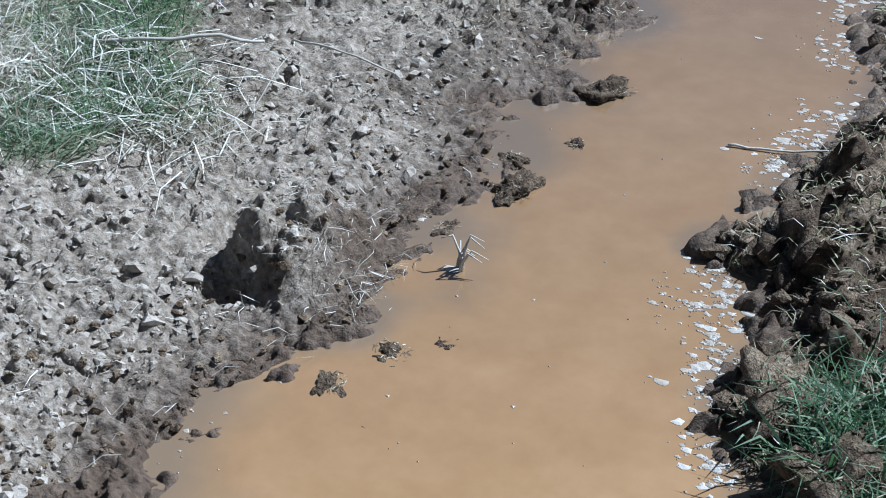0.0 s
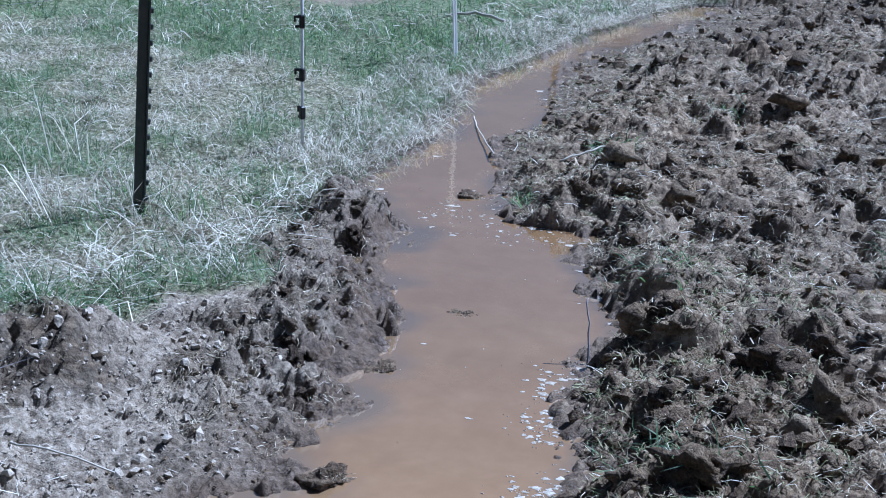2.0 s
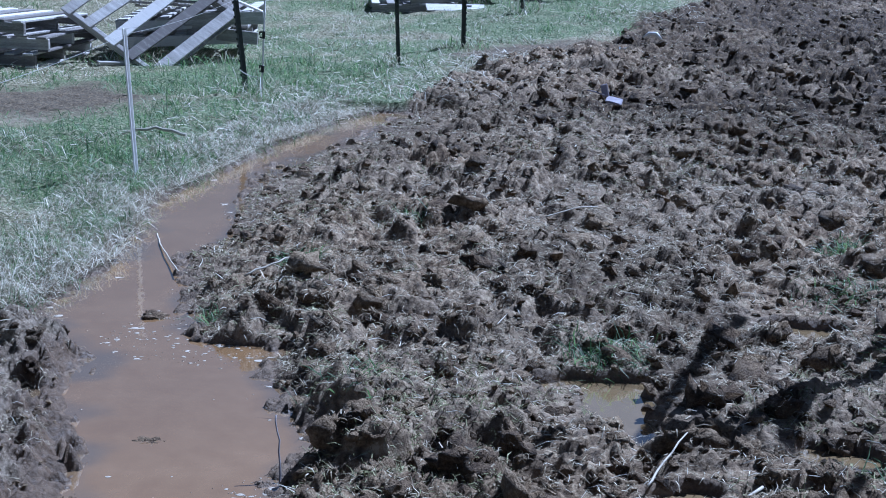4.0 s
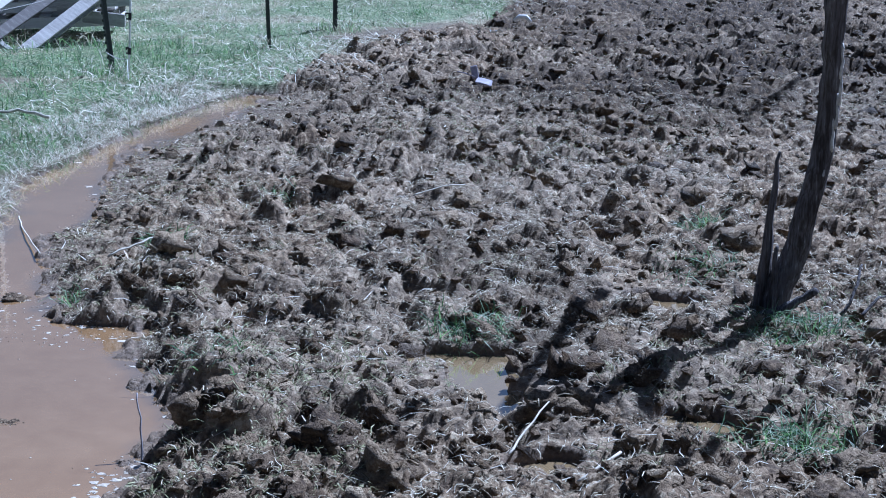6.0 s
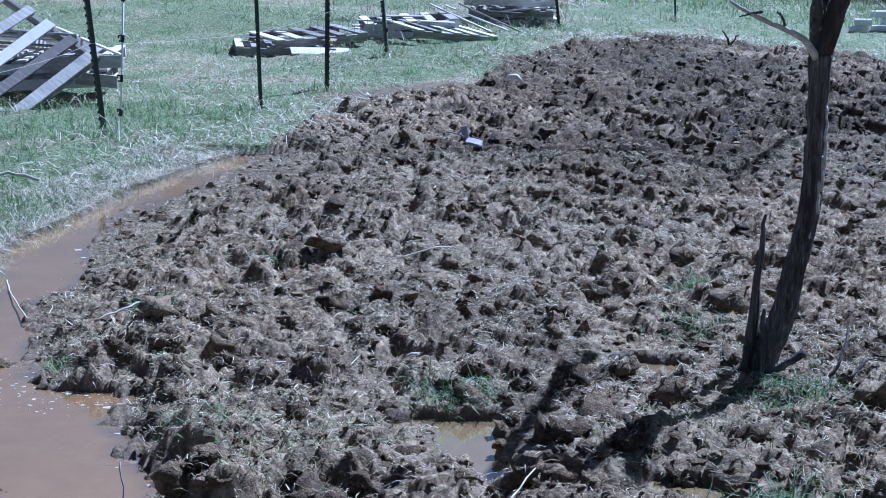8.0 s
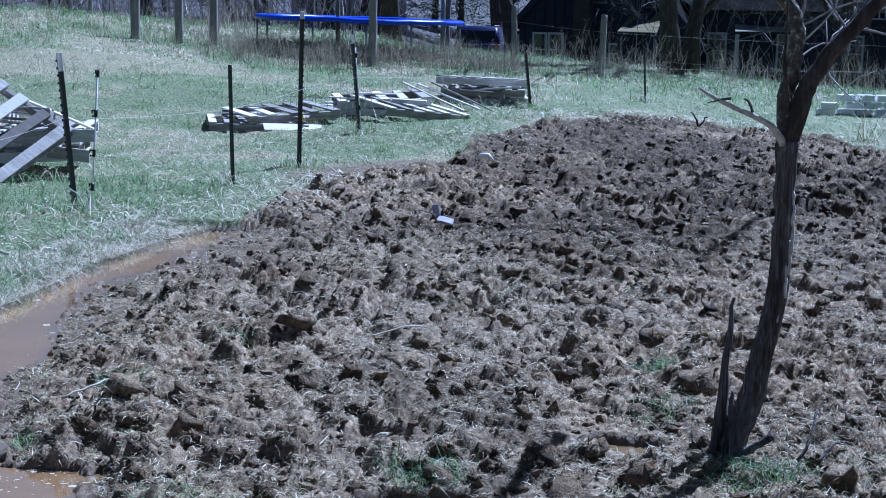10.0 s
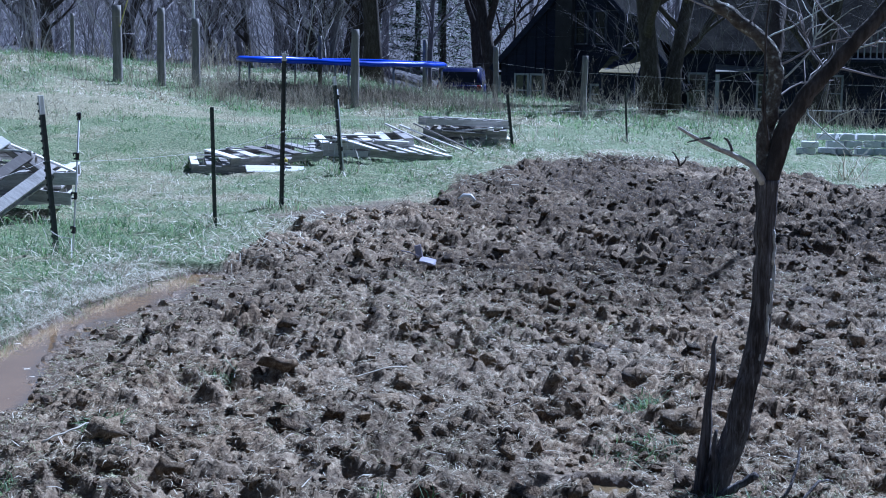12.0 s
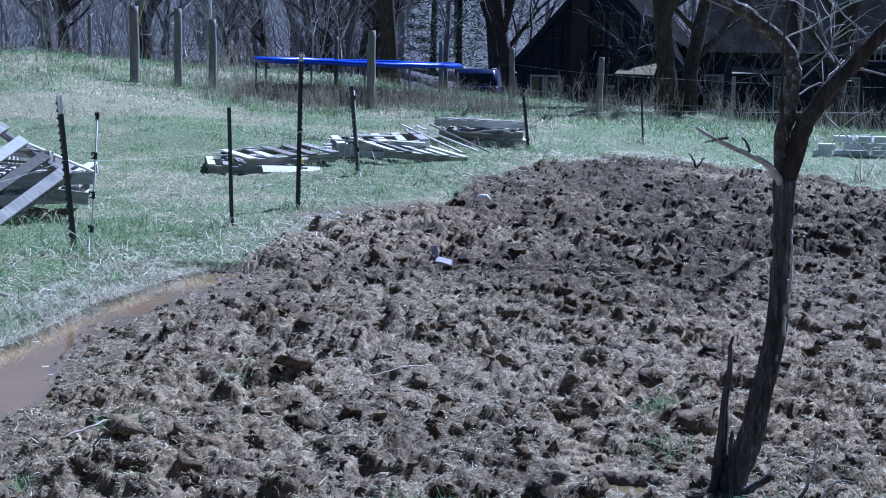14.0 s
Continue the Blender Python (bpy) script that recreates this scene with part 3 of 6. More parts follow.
def water():
    n, m = 500, 41
    ys = np.concatenate([[-78.0, -30.0, -10.0, -4.0], np.linspace(-1.0, 10.0, n - 4)])
    left, right = np.interp(ys, SHORE_Y, SHORE_L) - 0.16, np.interp(ys, SHORE_Y, SHORE_R) + 0.13
    x = left[:, None] + (right - left)[:, None] * np.linspace(0, 1, m)
    v = np.stack([x, np.repeat(ys[:, None], m, 1), np.zeros_like(x)], 2).reshape(-1, 3)
    i = (np.arange(n - 1)[:, None] * m + np.arange(m - 1)[None]).ravel()
    tris = np.concatenate([np.stack([i, i + 1, i + m + 1], 1), np.stack([i, i + m + 1, i + m], 1)])
    me = mesh_of("water", v, tris, WATER, True)
    dl, dr = shores(v[:, 0], v[:, 1])
    cloud = 0.1 * vnoise(v[:, 0] * 6, v[:, 1] * 6, 105)
    thin = 0.75 * np.maximum(step(0.17, 0.0, dl + cloud), 0.8 * step(0.09, 0.0, dr + 0.5 * cloud))
    me.attributes.new("thin", "FLOAT", "POINT").data.foreach_set("value", thin.astype(np.float32))
    tagged(new("water", me), "orange-brown muddy water standing in a ditch", "water", kind="structure")
    for px, py, rx, ry, turn in PUDDLES:
        bm = bmesh.new()
        bmesh.ops.create_circle(bm, cap_ends=True, segments=24, radius=1)
        bmesh.ops.scale(bm, vec=(rx * 1.7, ry * 1.7, 1), verts=bm.verts)
        me = bpy.data.meshes.new("puddle")
        bm.to_mesh(me)
        bm.free()
        me.materials.append(PUDDLE)
        ob = tagged(new("puddle", me), "small tan puddle among rooted clods", "puddle", group="puddles", kind="structure")
        ob.matrix_world = pose(px, py, 0.004 + 0.0007 * PUDDLES.index((px, py, rx, ry, turn)), 0, 0, math.degrees(turn))


water()


# ---- loose cover: clods, crumbs, straw and grass ----
def many_lumps(name, x, y, size, rng, mat, label, category, rough=0.5, sink=0.3, shapes=9, detail=2, smooth=True):
    z = ground(x, y)
    vs, ts, base = [], [], 0
    forms = []
    for k in range(shapes):
        bm = ball(k + len(name), rough, detail, 0.7)
        forms.append((np.array([v.co for v in bm.verts]), np.array([[v.index for v in f.verts] for f in bm.faces])))
        bm.free()
    kind = rng.integers(0, shapes, len(x))
    for k, (fv, ft) in enumerate(forms):
        pick = np.where(kind == k)[0]
        a = rng.uniform(0, 2 * np.pi, len(pick))
        tilt = rng.normal(0, 0.5, len(pick))
        c, s, ct, st = np.cos(a), np.sin(a), np.cos(tilt), np.sin(tilt)
        sx = size[pick] * rng.uniform(0.8, 1.3, len(pick))
        sy = size[pick] * rng.uniform(0.7, 1.1, len(pick))
        p = fv[None] * np.stack([sx, sy, size[pick]], 1)[:, None]
        p = np.stack([p[..., 0], p[..., 1] * ct[:, None] - p[..., 2] * st[:, None], p[..., 1] * st[:, None] + p[..., 2] * ct[:, None]], 2)
        p = np.stack([p[..., 0] * c[:, None] - p[..., 1] * s[:, None] + x[pick, None], p[..., 0] * s[:, None] + p[..., 1] * c[:, None] + y[pick, None],
                      p[..., 2] + (z[pick] + size[pick] * (0.55 - sink * 1.6))[:, None]], 2)
        vs.append(p.reshape(-1, 3))
        ts.append((np.arange(len(pick))[:, None, None] * len(fv) + ft[None] + base).reshape(-1, 3))
        base += len(pick) * len(fv)
    ob = new(name, mesh_of(name, np.concatenate(vs), np.concatenate(ts), mat, smooth))
    return tagged(ob, label, category, kind="stuff")


def loose_cover():
    rng = np.random.default_rng(5)
    # clods on the rooted ground
    x, y = scatter(24000, -2.5, 5.5, 1.4, 18, rng, far=1)
    x = x * (0.35 + y / 14) - 0.2
    mud, dry, turf = masks(x, y)
    dl, dr = shores(x, y)
    ok = (mud > 0.6) & (np.minimum(dl, dr) < -0.02) & ((puddle_depth(x, y) < -0.25) | (x < -0.7))
    x, y = x[ok][:2800], y[ok][:2800]
    size = rng.gamma(2.0, 0.011, len(x)) + 0.009
    fx, fy = scatter(6000, -2.0, 5.5, 7.0, 18.5, rng)
    fx = fx * (0.35 + fy / 14) - 0.2
    ok = (masks(fx, fy)[0] > 0.7) & (np.minimum(*shores(fx, fy)) < -0.5)
    fx, fy = fx[ok][:2100], fy[ok][:2100]
    many_lumps("far_clods", fx, fy, np.clip(rng.gamma(1.6, 0.009, len(fx)) + 0.012, 0.014, 0.05), rng, MOISTSHADECLOD, "dark damp clods, tree shade in their colour, heaped over freshly rooted earth", "earth", rough=1.0, sink=0.42, detail=2)
    land = np.maximum(-shores(x, y)[1], 0.03)
    size = np.clip(size, 0.01, 0.068) * np.clip(land / np.interp(y, [2.5, 4.5, 6.5, 9.0, 9.9, 10], [0.1, 0.2, 0.5, 0.7, 0.7, 0.1]), 0.3, 1)
    close = y < 4.0
    many_lumps("near_clods", x[close], y[close], size[close], rng, CLOD, "dark torn clods of root-matted earth by the ditch", "earth", rough=1.0, sink=0.36, detail=3)
    many_lumps("clods", x[~close], y[~close], size[~close], rng, CLOD, "dark torn clods of root-matted earth", "earth", rough=0.95, sink=0.36, detail=2)
    k = np.repeat(np.arange(len(x)), 20)
    a, q = rng.uniform(0, 2 * np.pi, len(k)), np.sqrt(rng.random(len(k)))
    cx, cy, cz = x[k] + np.cos(a) * q * size[k], y[k] + np.sin(a) * q * size[k], ground(x, y)[k] + size[k] * (0.08 + 0.62 * np.sqrt(1 - q * q))
    on_clods = blades(cx, cy, cz, rng.uniform(0.015, 0.055, len(k)), rng.uniform(0.0014, 0.003, len(k)) * (0.8 + cy / 9), rng, (-0.4, 0.6), 1.2)
    # crumbs on the dry bank
    x, y = scatter(14000, -2.7, -1.2, 1.0, 5.0, rng, far=1)
    mud, dry, turf = masks(x, y)
    dl, dr = shores(x, y)
    ok = (dry > 0.5) & (dl < -0.12) & (y < 3.4)
    x, y = x[ok][:5200], y[ok][:5200]
    many_lumps("crumbs", x, y, np.clip(rng.gamma(0.9, 0.0032, len(x)) + 0.0016, 0.0016, 0.016), rng, CRUMB, "pale dry crumbs of soil and small stones", "soil", rough=1.0, sink=0.34, detail=1, smooth=False)
    x, y = scatter(6000, -2.2, -1.1, 1.0, 5.0, rng, far=1)
    dl, dr = shores(x, y)
    ok = (dl < 0.03) & (dl > -0.3)
    x, y = x[ok][:900], y[ok][:900]
    many_lumps("wet_crumbs", x, y, np.clip(rng.gamma(1.2, 0.0026, len(x)) + 0.002, 0.002, 0.011), rng, CLOD, "wet brown crumbs of mud along the water", "soil", rough=0.9, sink=0.22, detail=1, smooth=False)

    # clods torn from the near bank
    x, y = rng.uniform(-2.15, -1.4, 3000), rng.uniform(2.9, 5.0, 3000)
    dl = shores(x, y)[0]
    ok = (masks(x, y)[1] > 0.5) & (dl < -0.03) & (dl > -0.38)
    x, y = x[ok][:190], y[ok][:190]
    size = np.clip(rng.gamma(2.0, 0.008, len(x)) + 0.006, 0.008, 0.04)
    x, y, size = x[:60], y[:60], size[:60] * 0.8
    shapes = []
    for k in range(8):
        bm = ball(k + 40, 0.75, 3, 0.7)
        for f in bm.faces:
            f.smooth = True
        me = bpy.data.meshes.new("clod")
        bm.to_mesh(me)
        bm.free()
        me.materials.append(BANKCLOD)
        shapes.append(me)
    for k in range(len(x)):
        s = float(size[k])
        ob = tagged(new("clod", shapes[k % 8]), "brown clod torn from the ditch bank" if s < 0.025 else "large brown root-matted clod on the ditch bank", "clod", group="bank clods")
        ob.matrix_world = pose(float(x[k]), float(y[k]), float(ground(x[k:k + 1], y[k:k + 1])[0]) + 0.02 * s, 17 * (k % 5) - 34, 13 * (k % 4) - 20, 47 * k) @ Matrix.Diagonal((1.15 * s, 0.9 * s, s, 1))
    x, y = rng.uniform(-2.3, -1.35, 26000), rng.uniform(2.7, 5.3, 26000)
    dl = shores(x, y)[0]
    ok = (masks(x, y)[1] > 0.4) & (dl < -0.01) & (dl > -0.45) & (rng.random(len(x)) < 0.25 + 0.75 * (vnoise(x * 7, y * 7, 155) > 0))
    x, y = x[ok], y[ok]
    n = len(x)
    stuff("bank_roots", [blades(x, y, ground(x, y), rng.uniform(0.012, 0.05, n), rng.uniform(0.001, 0.0024, n), rng, (-0.4, 0.5), 1.0, 0.003)], SOD, "brown roots hanging from the ditch bank", "dead grass")
    # small crumbs all over the rooted ground
    x, y = scatter(42000, -2.5, 5.0, 1.4, 13, rng, far=1)
    x = x * (0.35 + y / 14) - 0.2
    ok = (masks(x, y)[0] > 0.6) & (np.minimum(*shores(x, y)) < -0.01) & ((puddle_depth(x, y) < -0.1) | (x < -0.7))
    x, y = x[ok][:11000], y[ok][:11000]
    many_lumps("small_clods", x, y, np.clip(rng.gamma(1.5, 0.005, len(x)) + 0.004, 0.004, 0.028) * (0.7 + y / 14), rng, CLOD, "small crumbling clods strewn over rooted earth", "earth", rough=0.9, sink=0.22, detail=1, smooth=False)

    # fibres matted over the rooted ground
    def on_top(x, y):
        """Drops places that lie in hollows, so bare earth deepens the shade there."""
        h = ground(x, y) - ground(x, y, False)
        return rng.random(len(x)) < step(-0.035, 0.03, h) * 0.93 + 0.07

    def on_mud(n, y0, y1, x0, x1):
        x, y = scatter(n, x0, x1, y0, y1, rng, far=1)
        x = x * (0.3 + y / 13) - 0.15
        mud, dry, turf = masks(x, y)
        dl, dr = shores(x, y)
        patch = 0.5 + 0.5 * vnoise(x * 2.2, y * 2.2, 77)
        ok = (mud > 0.5) & (np.minimum(dl, dr) < -0.03) & (rng.random(n) < (0.25 + 0.75 * patch) * (1 - 0.7 * fresh(x, y))) & ((puddle_depth(x, y) < -0.2) | (x < -0.7))
        return x[ok], y[ok]

    x, y = on_mud(170000, 1.4, 18.5, -3.0, 4.8)
    n = len(x)
    sod = blades(x, y, ground(x, y), rng.uniform(0.012, 0.05, n), rng.uniform(0.0012, 0.0026, n) * (0.7 + y / 9), rng, (-0.2, 0.5), 1.0, 0.003)
    x, y = on_mud(150000, 1.4, 14, -3.0, 4.8)
    near_ditch = step(1.1, 0.2, -shores(x, y)[1]) * (y < 9)
    ok = (vnoise(x * 1.7, y * 1.7, 123) + 0.5 * vnoise(x * 6, y * 6, 124) + 0.75 * near_ditch + 0.5 * step(5.5, 4.0, y)) > 0.5
    x, y = x[ok], y[ok]
    n = len(x)
    olive = blades(x, y, ground(x, y), rng.uniform(0.015, 0.06, n), rng.uniform(0.0014, 0.003, n) * (0.8 + y / 9), rng, (0.0, 0.85), 1.5, 0.006)
    x, y = scatter(90000, -0.35, 0.42, 8.5, 19.0, rng)
    x = x * y
    ok = (masks(x, y)[0] > 0.5) & (rng.random(len(x)) < (0.35 + 0.65 * (vnoise(x * 2.4, y * 2.4, 78) > -0.1)) * (1 - 0.7 * fresh(x, y)))
    x, y = x[ok], y[ok]
    ok = on_top(x, y)
    x, y = x[ok], y[ok]
    n = len(x)
    ux, uy = scatter(210000, -0.42, 0.42, 4.2, 10.0, rng)
    ux = ux * uy + 0.3
    ok = (masks(ux, uy)[0] > 0.5) & (np.minimum(*shores(ux, uy)) < -0.02) & ((puddle_depth(ux, uy) < -0.2) | (ux < -0.7)) & (rng.random(len(ux)) < 0.3 + 0.7 * (vnoise(ux * 3, uy * 3, 79) > -0.2))
    ux, uy = ux[ok], uy[ok]
    ok = on_top(ux, uy)
    ux, uy = ux[ok], uy[ok]
    un = len(ux)
    mid_sod = blades(ux, uy, ground(ux, uy), rng.uniform(0.015, 0.06, un), rng.uniform(0.0013, 0.0028, un), rng, (-0.2, 0.5), 1.0, 0.004)
    far_sod = blades(x, y, ground(x, y), rng.uniform(0.02, 0.07, n), rng.uniform(0.002, 0.004, n) * (0.7 + y / 22), rng, (-0.2, 0.5), 1.0, 0.005)
    half = len(far_sod[0]) // 15 * 5
    far_olive = (far_sod[0][:half], far_sod[1][:half // 5 * 3])
    far_sod = (far_sod[0][half:], far_sod[1][half // 5 * 3:] - half)
    stuff("olive_fibres", [olive, far_olive], OLIVE, "olive matted grass roots on torn sods", "dead grass")
    stuff("sod_fibres", [sod, on_clods, mid_sod, far_sod], SOD, "matted brown roots and dead grass on rooted earth", "dead grass")
    x, y = on_mud(22000, 1.4, 18, -3.0, 4.6)
    n = len(x)
    pale = blades(x, y, ground(x, y), rng.uniform(0.025, 0.09, n), rng.uniform(0.001, 0.0024, n) * (0.8 + y / 9), rng, (0.0, 0.5), 0.6, 0.006)
    stuff("loose_straw", [pale], STRAW, "pale broken straw strewn over mud", "straw")
    # green tufts in the mud and on the near bank
    batches = []
    for tx, ty, r, n in ((1.04, 6.03, 0.12, 260), (0.91, 3.6, 0.14, 330), (1.15, 4.55, 0.2, 420), (-0.45, 1.75, 0.14, 700), (-0.3, 1.6, 0.2, 900), (0.02, 4.52, 0.13, 260),
                         (-1.25, 5.6, 0.1, 160), (-0.75, 4.1, 0.15, 80), (-0.55, 2.9, 0.18, 120), (-1.5, 4.9, 0.08, 150), (0.9, 5.3, 0.15, 120), (-0.9, 6.4, 0.1, 90)):
        x, y = tx + rng.normal(0, r * 0.55, n), ty + rng.normal(0, r * 0.5, n)
        ok = np.minimum(*shores(x, y)) < -0.04
        x, y = x[ok], y[ok]
        n = len(x)
        batches.append(blades(x, y, ground(x, y), rng.uniform(0.04, 0.13, n), rng.uniform(0.002, 0.0045, n), rng, (0.2, 0.95), 0.8))
    stuff("green_tufts", batches, GREEN, "small green grass tufts growing through mud", "grass")

    # turf on the near side of the ditch and out over the meadow
    def on_turf(n, x0, x1, y0, y1, fan=False):
        x, y = scatter(n, x0, x1, y0, y1, rng, far=1)
        if fan:
            x = x * y
        mud, dry, turf = masks(x, y)
        ok = rng.random(n) < turf * 1.05 - 0.05
        return x[ok], y[ok]

    green, straw = [], []
    for n, x0, x1, y0, y1, fan, tall, wide in ((100000, -5.0, -1.7, 1.3, 8.0, False, 0.12, 0.0023), (90000, -0.85, 0.55, 8.0, 24, True, 0.1, 0.0044), (60000, -0.75, 0.5, 24, 46, True, 0.2, 0.011)):
        x, y = on_turf(n, x0, x1, y0, y1, fan)
        patch = 1.5 * vnoise(x * 1.1, y * 1.1, 88) + 1.0 * vnoise(x * 4, y * 4, 89) + 1.1 * vnoise(x * 0.35, y * 0.35, 133) + 1.2 * step(-6, -7.5, x - 0.12 * y + 3) * step(33, 36, y) + 1.7 * step(0, 3, x) * step(18, 20, y) - 0.05
        g = patch + rng.normal(0, 0.45, len(x)) > (0.1 if y0 < 8 else -0.05)
        for pick, out, k in ((g, green, 1.0), (~g, straw, 0.8)):
            px, py = x[pick], y[pick]
            m = len(px)
            out.append(blades(px, py, ground(px, py), tall * k * rng.uniform(0.35, 1.2, m), wide * rng.uniform(0.6, 1.2, m), rng, (0.25, 0.98) if k == 1.0 else (0.0, 0.85), 0.9))
    # tussocks, pale and green, standing out of the shorter turf
    for count, x0, x1, y0, y1, fan, spread, tall, wide in ((420, -5.0, -2.0, 1.6, 8.0, False, 0.05, 0.17, 0.0024), (1900, -0.8, 0.45, 7.0, 26, True, 0.09, 0.16, 0.005), (900, -0.6, 0.45, 26, 44, True, 0.16, 0.26, 0.011)):
        x, y = on_turf(count, x0, x1, y0, y1, fan)
        pale = vnoise(x * 0.6, y * 0.45, 158) + rng.normal(0, 0.35, len(x)) > -0.05
        for pick, out, up in ((pale, straw, (0.05, 0.8)), (~pale, green, (0.4, 0.98))):
            k = np.repeat(np.where(pick)[0], 30)
            m = len(k)
            px, py = x[k] + rng.normal(0, spread, m), y[k] + rng.normal(0, spread, m)
            ok = shores(px, py)[0] < -0.04
            px, py = px[ok], py[ok]
            m = len(px)
            out.append(blades(px, py, ground(px, py), tall * rng.uniform(0.4, 1.15, m), wide * rng.uniform(0.6, 1.2, m), rng, up, 0.9))
    # long pale stalks laid over at the edges of the turf
    for tx, ty, rx, ry, n in ((-2.3, 2.05, 0.2, 0.14, 900), (-2.0, 1.98, 0.08, 0.06, 160), (-2.2, 4.25, 0.1, 0.3, 700), (-2.4, 3.4, 0.15, 0.2, 200), (-2.3, 5.3, 0.15, 0.4, 300), (-1.75, 9.9, 0.5, 0.4, 600), (-1.45, 11.0, 0.35, 0.7, 500), (-2.35, 8.3, 0.15, 0.8, 500), (-2.0, 9.4, 0.2, 0.35, 500), (-1.0, 12.4, 0.25, 0.4, 500), (0.3, 16.2, 0.4, 0.5, 500), (1.7, 18.9, 0.8, 0.35, 700), (4.2, 19.2, 0.9, 0.4, 700)):
        x, y = tx + rng.normal(0, rx, n), ty + rng.normal(0, ry, n)
        ok = shores(x, y)[0] < -0.05
        x, y = x[ok], y[ok]
        m = len(x)
        straw.append(blades(x, y, ground(x, y), rng.uniform(0.07, 0.22, m), rng.uniform(0.002, 0.0045, m) * (0.8 + y / 14), rng, (0.0, 0.6), 0.9, 0.008))
    # dead grass hanging over the far bank
    y = rng.uniform(5.0, 9.9, 12000)
    x = np.interp(y, SHORE_Y, SHORE_L) - 0.5 * rng.random(12000) ** 1.5 + 0.02
    ok = rng.random(12000) < 0.35 + 0.65 * (vnoise(x * 3, y * 3, 134) > -0.15)
    x, y = x[ok], y[ok]
    m = len(x)
    straw.append(blades(x, y, np.maximum(ground(x, y), 0.02), rng.uniform(0.05, 0.15, m), rng.uniform(0.0016, 0.0034, m), rng, (0.1, 0.8), 1.6, 0.008))
    # longer grass left standing round the pallets and posts
    for tx, ty, rx, n in ((-2.3, 17.5, 0.7, 500), (-0.7, 19.7, 0.9, 700), (0.65, 21.6, 0.6, 400), (-3.8, 12.0, 0.6, 350), (-1.35, 13.65, 0.12, 110), (-1.76, 12.02, 0.1, 90), (-2.7, 10.4, 0.16, 200), (-0.95, 16.4, 0.14, 130), (1.23, 19.95, 0.14, 130), (3.26, 22.8, 0.16, 130), (-2.55, 4.1, 0.1, 160)):
        x, y = tx + rng.normal(0, rx, n), ty + rng.normal(0, min(rx, 0.16), n)
        half = n // 2
        for px, py, out in ((x[:half], y[:half], straw), (x[half:], y[half:], green)):
            out.append(blades(px, py, ground(px, py), rng.uniform(0.08, 0.24, len(px)), rng.uniform(0.003, 0.005, len(px)) * (0.6 + py / 16), rng, (0.5, 0.98), 0.7))
    stuff("meadow_straw", straw, STRAW, "last year's pale dead grass lying in the meadow", "dead grass")
    stuff("meadow_grass", green, GREEN, "fresh green spring grass on the meadow", "grass")
    # thin stalks strewn on the dry bank and the torn clump
    x, y = scatter(5000, -2.6, -1.25, 1.1, 5, rng, far=1)
    ok = (masks(x, y)[1] > 0.4) & (shores(x, y)[0] < -0.02)
    x, y = x[ok][:700], y[ok][:700]
    x = np.concatenate([x, -1.4 + rng.normal(0, 0.06, 420)])
    y = np.concatenate([y, 1.74 + rng.normal(0, 0.09, 420)])
    m = len(x)
    stuff("bank_stalks", [blades(x, y, ground(x, y), rng.uniform(0.015, 0.07, m), rng.uniform(0.0008, 0.0018, m), rng, (0.0, 0.6), 0.9, 0.003)], STRAW, "thin dry stalks strewn on bare soil", "straw")
    # foam along the shores and a few flecks afloat
    x, y = scatter(90000, -2.4, -0.4, 1.2, 9.5, rng, far=1)
    dl, dr = shores(x, y)
    edge = np.minimum(dl, dr)
    want = 0.15 * (vnoise(x * 6, y * 6, 99) > 0.15) * (edge < 0.07 + 0.05 * vnoise(x * 3, y * 3, 98)) + 0.0025
    web = np.abs(vnoise(x * 38, y * 38, 97)) < 0.3
    for fx, fy, fr in ((-0.82, 2.03, 0.075), (-0.72, 1.92, 0.06), (-0.68, 1.8, 0.06), (-0.63, 1.68, 0.05), (-0.84, 3.05, 0.06), (-0.88, 3.3, 0.05)):
        want = want + 2.0 * web * (np.hypot(x - fx, y - fy) < fr * (1 + 0.4 * vnoise(x * 20, y * 20, 96)))
    want = want + 0.2 * (np.hypot((x + 1.4) / 0.4, (y - 4.75) / 0.3) < 1)
    ok = (edge > 0.005) & (rng.random(len(x)) < want)
    x, y = x[ok][:2200], y[ok][:2200]
    for fx, fy, fr in ((-0.76, 2.06, 0.05), (-0.74, 1.97, 0.05), (-0.7, 1.9, 0.045), (-0.66, 1.8, 0.045), (-0.63, 1.72, 0.035), (-0.6, 1.62, 0.03), (-0.8, 2.65, 0.05), (-0.79, 2.8, 0.04), (-0.82, 2.5, 0.04), (-0.88, 3.15, 0.05), (-0.92, 3.4, 0.05)):
        qx, qy = fx + rng.normal(0, fr, 2600), fy + rng.normal(0, fr * 1.1, 2600)
        lace = np.abs(vnoise(qx * 42, qy * 42, 125)) < 0.2
        lace &= np.minimum(*shores(qx, qy)) > 0.004
        x, y = np.concatenate([x, qx[lace][:120]]), np.concatenate([y, qy[lace][:120]])
    n = len(x)
    r = np.clip(rng.gamma(0.9, 0.0019, n) + 0.0009, 0, 0.011) * (0.8 + y / 8)
    ang = np.arange(7) * 2 * np.pi / 7
    ring = np.stack([np.cos(ang), np.sin(ang)], 1)[None] * (r[:, None] * rng.uniform(0.35, 1.4, (n, 7)))[..., None]
    ring[..., 0] *= 1.5
    rim = np.concatenate([ring + np.stack([x, y], 1)[:, None], np.full((n, 7, 1), 0.0006)], 2)
    top = np.stack([x, y, np.full(n, 0.0022)], 1)[:, None]
    v = np.concatenate([rim, top], 1).reshape(-1, 3)
    k = np.arange(7)
